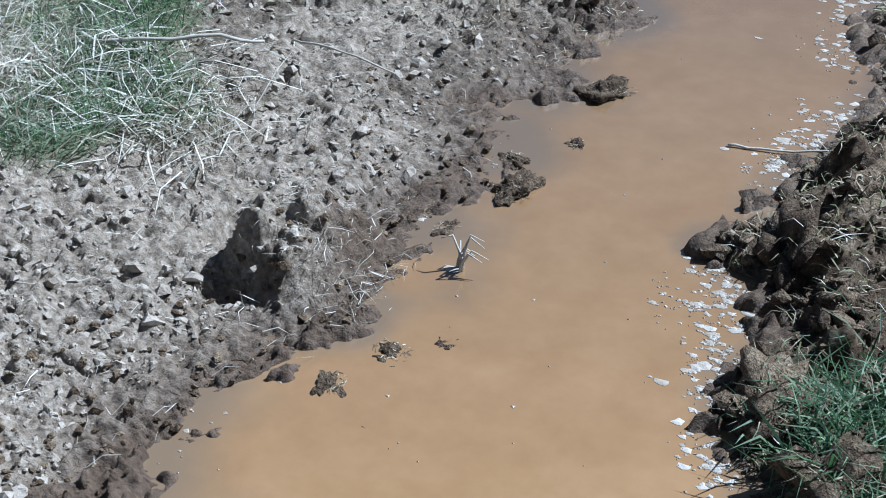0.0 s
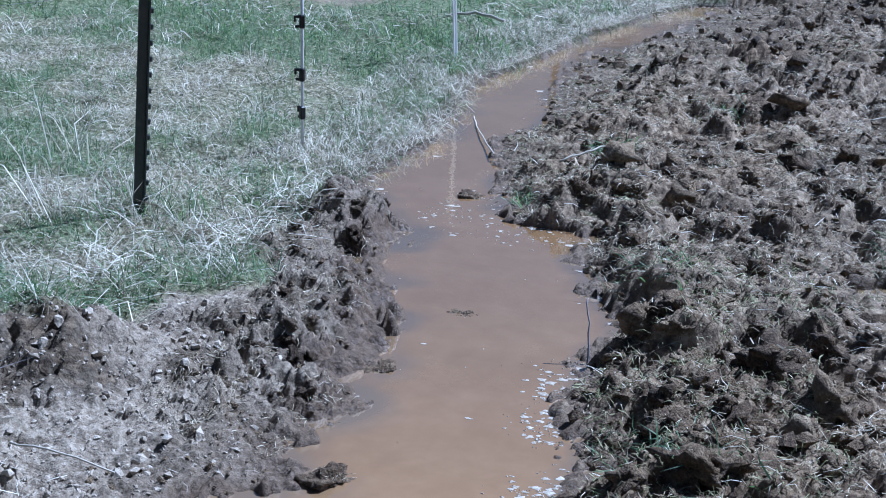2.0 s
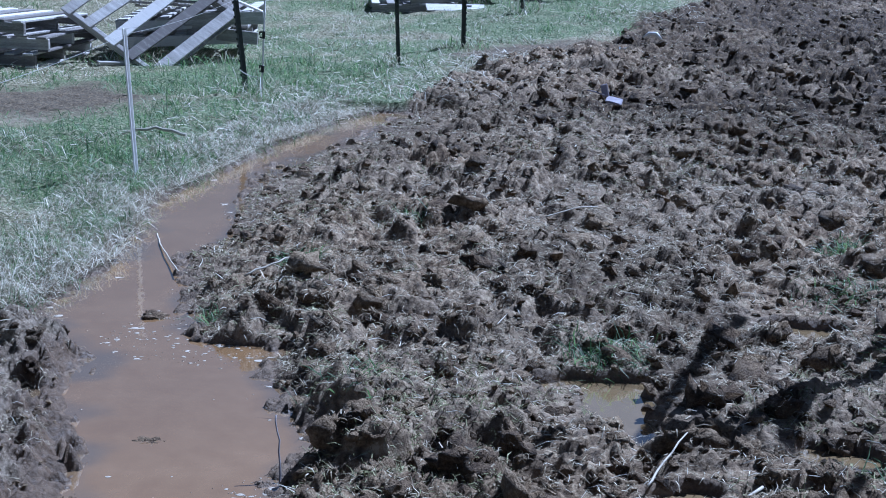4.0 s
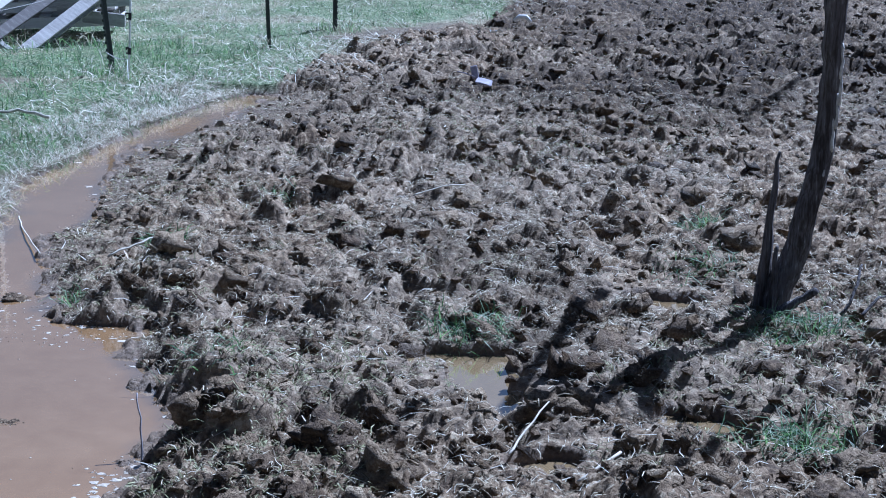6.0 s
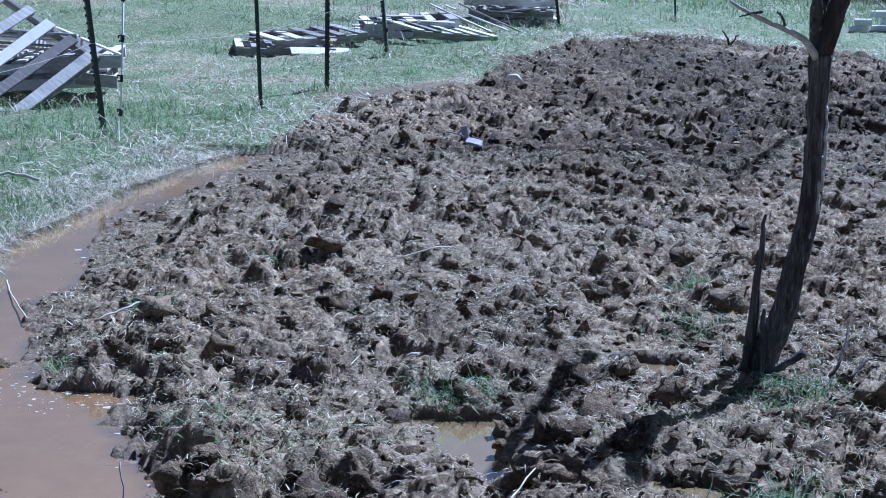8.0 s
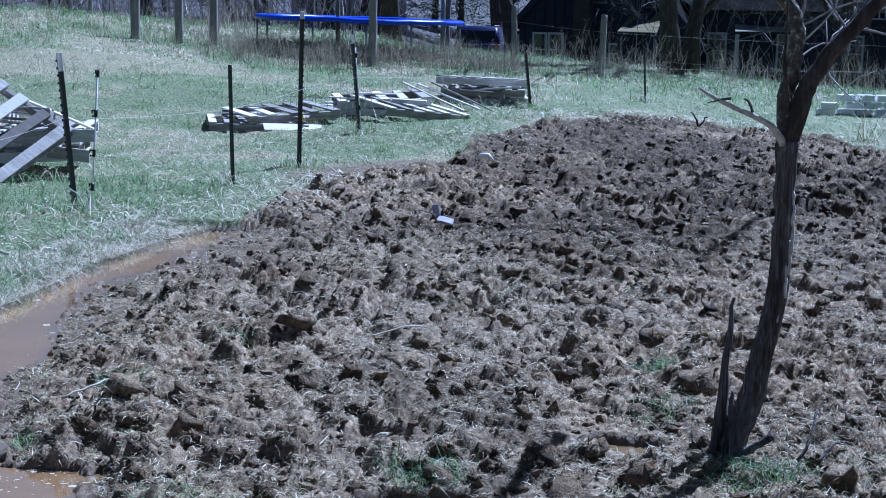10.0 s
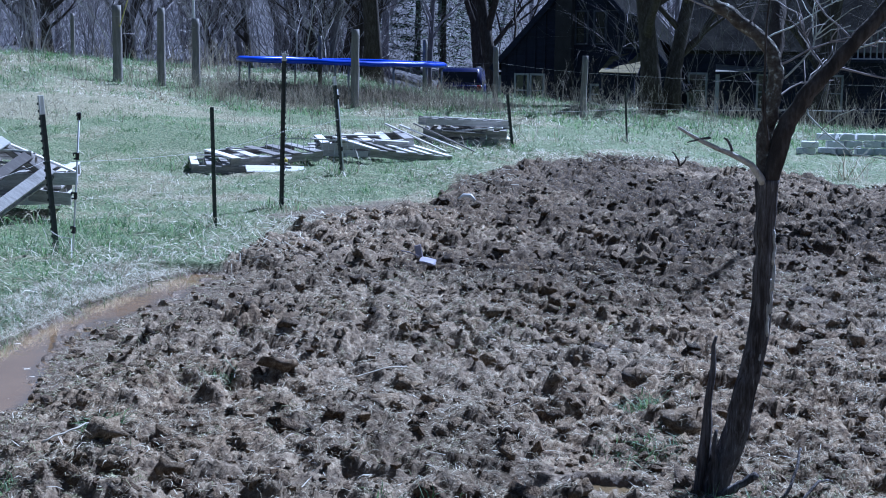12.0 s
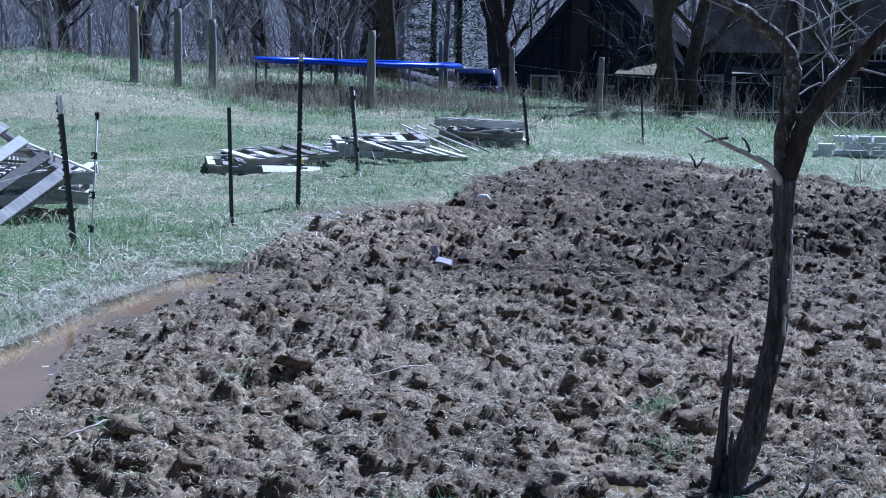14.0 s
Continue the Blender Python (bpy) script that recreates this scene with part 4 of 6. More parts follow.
    t = np.stack([k, (k + 1) % 7, np.full(7, 7)], 1)
    stuff("foam", [(v, (np.arange(n)[:, None, None] * 8 + t).reshape(-1, 3))], FOAM, "dirty white foam and flecks floating on muddy water", "foam")


loose_cover()


def here(x, y, fine=False):
    return float(ground(np.array([x]), np.array([y]), fine)[0])


# ---- fence posts and wire ----
def upright_pose(base, top):
    """A pose at base whose z axis runs to top."""
    way = (Vector(top) - Vector(base)).normalized()
    return Matrix.Translation(base) @ way.to_track_quat("Z", "Y").to_matrix().to_4x4()


def t_post(base, top, white=0.0, face=0.0, label="dark green steel fence post driven into the grass"):
    post = thing("t_post", base, label, "fence post", group="fence posts")
    post.matrix_world = upright_pose(base, top) @ pose(0, 0, 0, 0, 0, face)
    h = (Vector(top) - Vector(base)).length
    bm = bmesh.new()
    slab(bm, (0, 0, (h - white) / 2 - 0.15), (0.035, 0.006, h - white + 0.3), bevel=0.0015)
    part("flange", bm, STEEL, post)
    bm = bmesh.new()
    slab(bm, (0, 0.02, (h - white) / 2 - 0.15), (0.006, 0.034, h - white + 0.3), bevel=0.0015)
    part("web", bm, STEEL, post)
    bm = bmesh.new()
    z = 0.06
    while z < h - 0.03:
        slab(bm, (0, -0.008, z), (0.014, 0.012, 0.02), bevel=0.003)
        z += 0.055
    tagged(part("studs", bm, STEEL, post), kind="stuff")
    if white:
        bm = bmesh.new()
        slab(bm, (0, 0, h - white / 2), (0.035, 0.006, white), bevel=0.0015)
        slab(bm, (0, 0.0215, h - white / 2), (0.006, 0.033, white), bevel=0.0015)
        part("painted_tip", bm, WHITE, post, "white painted tip")
    return post


def insulator(bm, z, turn):
    m = pose(0, 0, z, 0, 0, turn)
    slab(bm, (0, 0, 0), (0.022, 0.024, 0.055), m, 0.004)
    slab(bm, (0.018, 0, 0.02), (0.022, 0.012, 0.012), m, 0.003)
    slab(bm, (0.018, 0, -0.02), (0.022, 0.012, 0.012), m, 0.003)
    slab(bm, (0.03, 0, 0.012), (0.008, 0.012, 0.026), m, 0.002)
    return bm


def rod_post(base, top, clips, turn=0.0, radius=0.0068):
    post = thing("rod_post", base, "thin pale rod fence post with black wire clips", "fence post", group="rod posts")
    post.matrix_world = upright_pose(base, top)
    h = (Vector(top) - Vector(base)).length
    part("rod", tube(bmesh.new(), [(0, 0, -0.15), (0, 0, h * 0.5), (0, 0, h)], [radius] * 3, 8), ROD, post)
    for k, z in enumerate(clips):
        part("insulator", insulator(bmesh.new(), z, turn + 35 * k), BLACK, post, "black plastic wire clip")
    return post


def step_post(base, top):
    post = thing("step_in_post", base, "white plastic step-in fence post beside the ditch", "fence post")
    post.matrix_world = upright_pose(base, top) @ pose(0, 0, 0, 0, 0, 30)
    h = (Vector(top) - Vector(base)).length
    bm = bmesh.new()
    slab(bm, (0, 0, h / 2 - 0.08), (0.05, 0.007, h + 0.16), bevel=0.002)
    slab(bm, (0, 0.006, h / 2), (0.006, 0.012, h), bevel=0.001)
    part("stem", bm, WHITEPLASTIC, post)
    for k in range(9):
        bm = bmesh.new()
        z = 0.14 + k * (h - 0.2) / 8
        slab(bm, (0.016, 0, z), (0.014, 0.006, 0.007), bevel=0.001)
        slab(bm, (0.021, 0, z + 0.014), (0.005, 0.006, 0.03), bevel=0.001)
        part("wire_hook", bm, WHITEPLASTIC, post)
    bm = bmesh.new()
    slab(bm, (0.04, 0, 0.012), (0.075, 0.012, 0.012), bevel=0.003)
    part("foot_step", bm, WHITEPLASTIC, post, "white foot step")
    return post


def wire(points, label, radius=0.0011, sag=0.03, mat=WIRE):
    bm = bmesh.new()
    pts = []
    for a, b in zip(points, points[1:]):
        a, b = Vector(a), Vector(b)
        for s in range(6):
            u = s / 6
            pts.append(a.lerp(b, u) - Vector((0, 0, sag * (b - a).length * 0.25 * 4 * u * (1 - u))))
    pts.append(Vector(points[-1]))
    tube(bm, pts, [radius] * len(pts), 4)
    me = bpy.data.meshes.new("fence_wire")
    bm.to_mesh(me)
    bm.free()
    me.materials.append(mat)
    return tagged(new("fence_wire", me), label, "wire", group="fence wires")


t_post((-2.6, 4.1, here(-2.6, 4.1)), (-2.5, 4.12, 1.15), face=25, label="near dark steel fence post in long grass")
rod_post((-2.49, 5.2, here(-2.49, 5.2)), (-2.47, 5.22, 1.08), (0.17, 0.33, 0.55, 0.8), 10)
step_post((-2.5, 7.26, here(-2.5, 7.26)), (-2.53, 7.28, 0.85))
t_post((-2.73, 10.5, here(-2.73, 10.5)), (-2.83, 10.52, 1.22), 0.14, 40)
rod_post((-2.53, 10.24, here(-2.53, 10.24)), (-2.46, 10.24, 1.09), (0.2, 0.45, 0.74, 1.03), 60)
t_post((-1.76, 12.03, here(-1.76, 12.03)), (-1.78, 12.03, 1.09), 0, 80)
yellow = t_post((-1.35, 13.67, here(-1.35, 13.67)), (-1.32, 13.67, 1.54), 0.07, 20, "tall dark steel fence post with a yellow insulator")
YELLOW = material("yellow_plastic", [(0.6, 0.5, 0.05), (0.75, 0.65, 0.12)], scale=30, rough=0.4, bump=0.1)
part("insulator", slab(slab(bmesh.new(), (0.05, -0.03, 0.47), (0.09, 0.025, 0.03), bevel=0.006), (0.1, -0.03, 0.47), (0.03, 0.035, 0.05), bevel=0.006), YELLOW, yellow, "yellow plastic insulator")
t_post((-0.96, 16.47, here(-0.96, 16.47)), (-1.06, 16.47, 1.27), 0.1, 30)
rod_post((-0.92, 16.34, here(-0.92, 16.34)), (-1.0, 16.34, 1.13), (0.3, 0.9), 0)
t_post((1.23, 19.95, here(1.23, 19.95)), (1.14, 19.95, 0.99), 0, 10)
t_post((3.26, 22.8, here(3.26, 22.8)), (3.21, 22.8, 0.95), 0, 60)
wire([(-6.4, 3.0, 0.5), (-2.52, 4.09, 0.88), (-2.47, 5.2, 0.8), (-2.52, 7.26, 0.82), (-2.78, 10.49, 0.74), (-2.48, 10.23, 0.76), (-1.77, 12.02, 0.72), (-1.33, 13.66, 0.8), (-1.0, 16.46, 0.78), (1.17, 19.94, 0.75), (3.23, 22.79, 0.7), (9.0, 24.0, 0.75)], "pale electric fence wire strung between posts")
wire([(-6.0, 10.9, 0.28), (-2.79, 10.49, 0.62)], "slack pale fence wire running to a steel post")
wire([(-2.76, 10.49, 0.22), (-2.53, 10.22, 0.2), (-2.45, 9.9, 0.1)], "loose loop of pale wire tied between two posts", 0.003, 0.2)


# ---- pallets ----
def pallet_parts(post):
    for y in (-0.48, 0.0, 0.48):
        part("stringer", slab(bmesh.new(), (0, y, 0.06), (1.2, 0.038, 0.09), bevel=0.004), PALLET_WOOD, post)
    rng = random.Random(4)
    for k in range(7):
        part("deck_board", slab(bmesh.new(), (-0.55 + k * 0.1833, rng.uniform(-0.01, 0.01), 0.1145), (0.095, 1.0, 0.018), pose(0, 0, 0, 0, 0, rng.uniform(-1.2, 1.2)), 0.003), PALLET_WOOD, post)
    for x in (-0.55, 0.0, 0.55):
        part("base_board", slab(bmesh.new(), (x, 0, 0.0055), (0.095, 1.0, 0.018), bevel=0.003), PALLET_WOOD, post)


def lay(base, ob, m, label=""):
    """A copy of ob at m; the first one is moved."""
    made = copy_thing(ob, m)
    if label:
        made["label"] = label
    return made


broken = thing("pallet", (0, 0, 0), "broken grey pallet with gaps leaning on a stack", "pallet", group="discarded pallets")
for y in (-0.48, 0.48):
    part("stringer", slab(bmesh.new(), (0, y, 0.06), (1.2, 0.04, 0.09), bevel=0.004), PALLET_WOOD, broken)
for x, w, a in ((-0.54, 0.11, 1), (-0.27, 0.11, -2), (0.0, 0.12, 1), (0.26, 0.11, -1), (0.53, 0.12, 1)):
    part("deck_board", slab(bmesh.new(), (x, 0.0, 0.1145), (w, 1.04, 0.018), pose(0, 0, 0, 0, 0, a), 0.003), PALLET_WOOD, broken)
part("base_board", slab(bmesh.new(), (0.5, 0, 0.0055), (0.1, 1.0, 0.018), bevel=0.003), PALLET_WOOD, broken)
first = thing("pallet", (0, 0, 0), "weathered grey wooden pallet lying in the grass", "pallet", group="discarded pallets")
pallet_parts(first)
g1 = here(-4.25, 12.8)
first.matrix_world = pose(-3.85, 12.85, g1 + 0.12, 2, -2, 8)
lay(None, first, pose(-3.82, 12.95, g1 + 0.255, 2, -3, 4), "weathered grey wooden pallet stacked on another pallet")
lay(None, first, pose(-4.0, 13.0, g1 + 0.42, 4, 9, 96), "weathered grey wooden pallet lying askew on a stack")
ax = Vector((0.8, -0.35, -0.45)).normalized()
ay = Vector((0.48, 0.71, 0.51))
ay = (ay - ax * ay.dot(ax)).normalized()
az = ax.cross(ay)
lean_pose = Matrix.Translation((-3.98, 12.25, g1 + 0.36)) @ Matrix((ax, ay, az)).transposed().to_4x4()
broken.matrix_world = lean_pose
ga = here(-2.2, 17.4)
lay(None, first, pose(-2.28, 17.4, ga - 0.03, 1, 2, 12))
lay(None, broken, pose(-2.0, 17.6, ga + 0.1, 2, -3, 27), "weathered grey wooden pallet stacked askew on another")
gb = here(-0.75, 18.3)
lay(None, first, pose(-0.85, 18.45, gb - 0.03, 0, 2, -6))
lay(None, broken, pose(-0.8, 18.5, gb + 0.1, 2, -3, 9), "weathered grey wooden pallet stacked askew on another")
lay(None, broken, pose(-0.42, 17.95, gb + 0.02, 5, 6, 32), "grey wooden pallet tipped against a pile of pallets")
gc = here(0.62, 20.6)
lay(None, first, pose(0.62, 20.65, gc - 0.03, 0, 0, 4))
lay(None, first, pose(0.6, 20.7, gc + 0.1, 1, 0, -3), "weathered grey wooden pallet stacked on another pallet")
lay(None, first, pose(0.55, 20.75, gc + 0.23, -2, 2, 7), "weathered grey wooden pallet on top of a stack")
gd = here(-5.6, 8.9)
lay(None, first, pose(-5.75, 8.95, gd + 0.06, 2, -3, -30), "weathered grey wooden pallet lying in long grass")
lay(None, first, pose(-5.7, 9.0, gd + 0.2, -3, 3, -22), "weathered grey wooden pallet stacked on another pallet")
lay(None, broken, pose(-5.85, 9.1, gd + 0.36, 6, -5, -48), "broken grey pallet with gaps lying on a stack")
ge = here(-5.5, 11.6)
for k, (dx, dy, lift, turn) in enumerate(((0, 0, 0.02, -8), (0.05, 0.05, 0.15, -4), (-0.06, 0.08, 0.29, -12))):
    lay(None, first, pose(-5.3 + dx, 12.05 + dy, ge + lift, 1 - k, k, turn), "weathered grey wooden pallet in a stack beside a leaning pallet")


def loose_board(m, size, label):
    bm = slab(bmesh.new(), (0, 0, 0), size, bevel=0.004)
    me = bpy.data.meshes.new("board")
    bm.to_mesh(me)
    bm.free()
    me.materials.append(PALLET_WOOD)
    ob = tagged(new("board", me), label, "board", group="loose boards")
    ob.matrix_world = m
    return ob


loose_board(pose(-3.5, 12.7, g1 + 0.56, 0, 24, 12), (0.85, 0.09, 0.02), "long pale weathered board lying across stacked pallets")
loose_board(pose(-3.42, 12.4, g1 + 0.22, 0, 4, -14), (0.75, 0.02, 0.11), "pale weathered board on edge against a pallet stack")
loose_board(pose(-3.4, 12.37, g1 + 0.36, 0, -3, -14), (0.85, 0.02, 0.11), "pale weathered board on edge against a pallet stack")
for k, (x, tilt) in enumerate(((-0.1, 26), (0.1, 24), (0.28, 27))):
    loose_board(pose(x - 0.02, 18.75 + 0.08 * k, gb + 0.2, 0, tilt - 3, -10 + 6 * k), (0.9, 0.07, 0.02), "pale bare board leaning on a pile of pallets")
loose_board(pose(-1.78, 16.95, here(-1.78, 16.95) + 0.03, 28, 2, 18), (0.72, 0.15, 0.02), "pale weathered board lying in the grass")
loose_board(pose(-5.0, 8.75, gd + 0.14, 18, -14, 20), (0.5, 0.3, 0.02), "wide pale board slipped off a pallet stack")
loose_board(pose(-4.2, 11.75, here(-4.2, 11.75) + 0.03, 0, 3, 30), (0.25, 0.12, 0.03), "short piece of pale board lying in the grass")


rng = random.Random(17)
for cx, cy, w, n, h in ((-2.1, 17.5, 0.3, 5, 0.26), (-0.75, 18.3, 0.4, 8, 0.3), (0.65, 20.5, 0.3, 3, 0.42)):
    for k in range(n):
        x, y = cx + rng.uniform(-w, w), cy + rng.uniform(-0.5, 0.3)
        loose_board(pose(x, y, here(x, y) + rng.uniform(0.08, h - 0.05), rng.uniform(-10, 10), rng.uniform(-7, 7), rng.uniform(-30, 30)), (rng.uniform(0.4, 0.9), rng.uniform(0.07, 0.12), 0.02), "pale weathered board strewn over a pallet pile")


def mesh_panel(m):
    ob = thing("wire_panel", (0, 0, 0), "pale wire mesh panel propped on pallets", "wire panel")
    ob.matrix_world = m
    bm = bmesh.new()
    for k in range(15):
        tube(bm, [(-0.55 + k * 0.078, 0, 0), (-0.55 + k * 0.078, 0, 0.4)], [0.004] * 2, 4)
    part("upright_wires", bm, WIRE, ob)
    bm = bmesh.new()
    for z in (0.02, 0.2, 0.38):
        tube(bm, [(-0.57, 0.004, z), (0.56, 0.004, z)], [0.004] * 2, 4)
    part("cross_wires", bm, WIRE, ob)


mesh_panel(pose(-1.42, 17.4, here(-1.42, 17.4) - 0.03, -22, 0, -6))


# ---- rubbish in the mud ----
def crumpled(name, size, seed, mat, place, turn, label, category, lift=0.25):
    bm = bmesh.new()
    bmesh.ops.create_grid(bm, x_segments=10, y_segments=7, size=0.5)
    for v in bm.verts:
        v.co.x *= size[0]
        v.co.y *= size[1]
        q = Vector((v.co.x / size[0] * 3, v.co.y / size[1] * 3, seed))
        v.co.z = size[2] * (noise.noise(q) + 0.4 * noise.noise(q * 2.3)) + lift * size[2]
    made = bmesh.ops.extrude_face_region(bm, geom=bm.faces[:])["geom"]
    bmesh.ops.translate(bm, vec=(0, 0, 0.003), verts=[g for g in made if isinstance(g, bmesh.types.BMVert)])
    bmesh.ops.recalc_face_normals(bm, faces=bm.faces)
    me = bpy.data.meshes.new(name)
    bm.to_mesh(me)
    bm.free()
    me.materials.append(mat)
    ob = tagged(new(name, me), label, category)
    ob.matrix_world = pose(*place, 0, 0, turn)
    return ob


PAPER = material("grey_card", [(0.26, 0.235, 0.29), (0.44, 0.41, 0.46)], scale=18, bump=0.3, rough=0.7)
scrap = thing("packaging", (0.02, 9.75, here(0.02, 9.75, True) + 0.1), "crumpled mauve-grey packaging lying on mud", "rubbish", turn=-20)
bm = bmesh.new()
slab(bm, (0.05, 0, 0.01), (0.11, 0.08, 0.022), pose(0, 0, 0, 18, 14, 8), 0.008)
bmesh.ops.subdivide_edges(bm, edges=bm.edges[:], cuts=2)
for v in bm.verts:
    v.co += Vector((0.012 * noise.noise(v.co * 30), 0.012 * noise.noise(v.co * 37 + Vector((3, 0, 0))), 0.018 * noise.noise(v.co * 25 + Vector((0, 5, 0)))))
part("carton", bm, PAPER, scrap)
bm = bmesh.new()
slab(bm, (-0.01, 0.03, 0.07), (0.05, 0.012, 0.09), pose(0, 0, 0, -12, -14, 10), 0.005)
part("torn_flap", bm, PAPER, scrap, "torn pale flap")
bm = tube(bmesh.new(), [(-0.02, 0, 0.03), (-0.09, 0.01, 0.05), (-0.16, 0.03, 0.055)], [0.006, 0.005, 0.004], 6)
part("strip", bm, PAPER, scrap)
crumpled("plastic_scrap", (0.11, 0.05, 0.03), 3.0, WHITE, (0.18, 12.62, here(0.18, 12.62, True) + 0.12), 10, "white plastic scrap half sunk in mud", "rubbish")
bone = thing("plastic_scrap", (0.42, 12.8, here(0.42, 12.8, True) + 0.13), "curved white plastic scrap lying on mud", "rubbish")
part("curved_strip", tube(bmesh.new(), [(-0.08, 0.02, 0.01), (-0.03, 0.01, 0.045), (0.03, 0, 0.045), (0.07, -0.02, 0.0)], [0.014, 0.022, 0.022, 0.016], 8), WHITE, bone)


# ---- the dead tree in the mud ----
def limb(bm, points, r0, r1, n=4, wobble=0.006, seed=0, sides=9, rough=0.16):
    pts = between(points, n, wobble, seed)
    radii = [r0 + (r1 - r0) * k / (len(pts) - 1) for k in range(len(pts))]
    return tube(bm, pts, radii, sides, rough, seed)


def old_tree():
    tree = thing("fruit_tree", (1.08, 4.82, 0.0), "old half-dead fruit tree with lichen and peeling bark", "tree")
    o = Vector((1.08, 4.82, 0.0))

    def rel(*pts):
        return [Vector(p) - o for p in pts]

    bm = bmesh.new()
    pts = between(rel((1.07, 4.84, -0.12), (1.1, 4.83, 0.1), (1.15, 4.82, 0.25), (1.18, 4.8, 0.43), (1.215, 4.8, 0.63), (1.23, 4.8, 0.87), (1.222, 4.8, 1.03), (1.225, 4.8, 1.18)), 5, 0.004, 3)
    base = [0.058, 0.052, 0.045, 0.04, 0.037, 0.035, 0.035, 0.04]
    tube(bm, pts, [float(np.interp(k / 5, range(8), base)) for k in range(len(pts))], 14, 0.16, 5)
    part("trunk", bm, DEADWOOD, tree, "grey weathered trunk with peeled bark")
    bm = bmesh.new()
    for k, (x, z) in enumerate(((1.232, 0.78), (1.238, 0.86), (1.236, 0.95), (1.225, 0.7), (1.2, 0.6), (1.185, 0.52))):
        limb(bm, rel((x + 0.014, 4.772, z - 0.06), (x + 0.016, 4.768, z), (x + 0.012, 4.772, z + 0.06)), 0.007, 0.004, 3, 0.003, 60 + k, 6, 0.4)
    part("peeled_wood", bm, SILVERWOOD, tree, "pale strips of peeled wood")
    part("limb", limb(bmesh.new(), rel((1.225, 4.8, 1.12), (1.262, 4.79, 1.3), (1.3, 4.79, 1.4), (1.37, 4.78, 1.51), (1.48, 4.78, 1.63), (1.61, 4.76, 1.79), (1.78, 4.72, 2.05), (1.86, 4.7, 2.5)), 0.034, 0.02, 4, 0.005, 7), BARK, tree)
    part("limb", limb(bmesh.new(), rel((1.222, 4.81, 1.14), (1.215, 4.83, 1.3), (1.235, 4.83, 1.42), (1.24, 4.83, 1.55), (1.205, 4.84, 1.645), (1.09, 4.86, 1.735), (1.0, 4.88, 1.81), (0.9, 4.9, 2.1)), 0.031, 0.02, 4, 0.005, 9), MOSSBARK, tree, "lichen-spotted limb")
    part("limb", limb(bmesh.new(), rel((1.24, 4.83, 1.55), (1.27, 4.95, 1.75), (1.3, 5.12, 1.97), (1.37, 5.34, 2.2), (1.65, 5.95, 2.45), (2.0, 6.7, 2.7)), 0.024, 0.03, 4, 0.006, 10), BARK, tree, "long limb reaching back over the mud")
    part("dead_branch", limb(bmesh.new(), rel((1.205, 4.78, 1.17), (1.15, 4.74, 1.235), (1.03, 4.69, 1.29), (0.889, 4.66, 1.36)), 0.0145, 0.005, 3, 0.003, 11, 7), SILVERWOOD, tree, "bare grey dead branch")
    part("twig", limb(bmesh.new(), rel((1.0, 4.68, 1.325), (0.96, 4.67, 1.32), (0.92, 4.66, 1.31)), 0.005, 0.002, 3, 0.002, 12, 5), DEADWOOD, tree)
    part("twig", limb(bmesh.new(), rel((1.08, 4.71, 1.28), (1.07, 4.71, 1.31), (1.05, 4.7, 1.325)), 0.006, 0.003, 3, 0.002, 13, 5), DEADWOOD, tree)
    part("shoot", limb(bmesh.new(), rel((1.215, 4.77, 1.3), (1.19, 4.76, 1.42), (1.19, 4.76, 1.62), (1.2, 4.76, 2.0)), 0.006, 0.003, 4, 0.003, 14, 6), BARK, tree)
    part("shoot", limb(bmesh.new(), rel((1.21, 4.76, 1.28), (1.2, 4.75, 1.36), (1.185, 4.75, 1.5)), 0.006, 0.003, 4, 0.003, 15, 6), BARK, tree)
    part("snag", limb(bmesh.new(), rel((1.045, 4.84, -0.05), (1.05, 4.83, 0.2), (1.062, 4.82, 0.42), (1.075, 4.81, 0.63)), 0.03, 0.006, 4, 0.005, 16, 7, 0.35), DEADWOOD, tree, "splintered dead side stem")
    part("snag", limb(bmesh.new(), rel((1.08, 4.8, -0.05), (1.08, 4.79, 0.14), (1.085, 4.79, 0.3)), 0.022, 0.006, 4, 0.004, 17, 7, 0.35), DEADWOOD, tree, "splintered stub")
    part("snag", limb(bmesh.new(), rel((1.02, 4.8, 0.0), (1.022, 4.79, 0.1), (1.025, 4.79, 0.16)), 0.008, 0.004, 3, 0.003, 18, 6, 0.3), DEADWOOD, tree, "short splinter")
    part("root", limb(bmesh.new(), rel((1.03, 4.72, 0.06), (1.08, 4.7, 0.09), (1.15, 4.69, 0.13), (1.21, 4.7, 0.17)), 0.02, 0.013, 4, 0.004, 19, 8, 0.25), DEADWOOD, tree, "broken stub lying across the base")
    # small bare branches in the crown
    rng = random.Random(8)
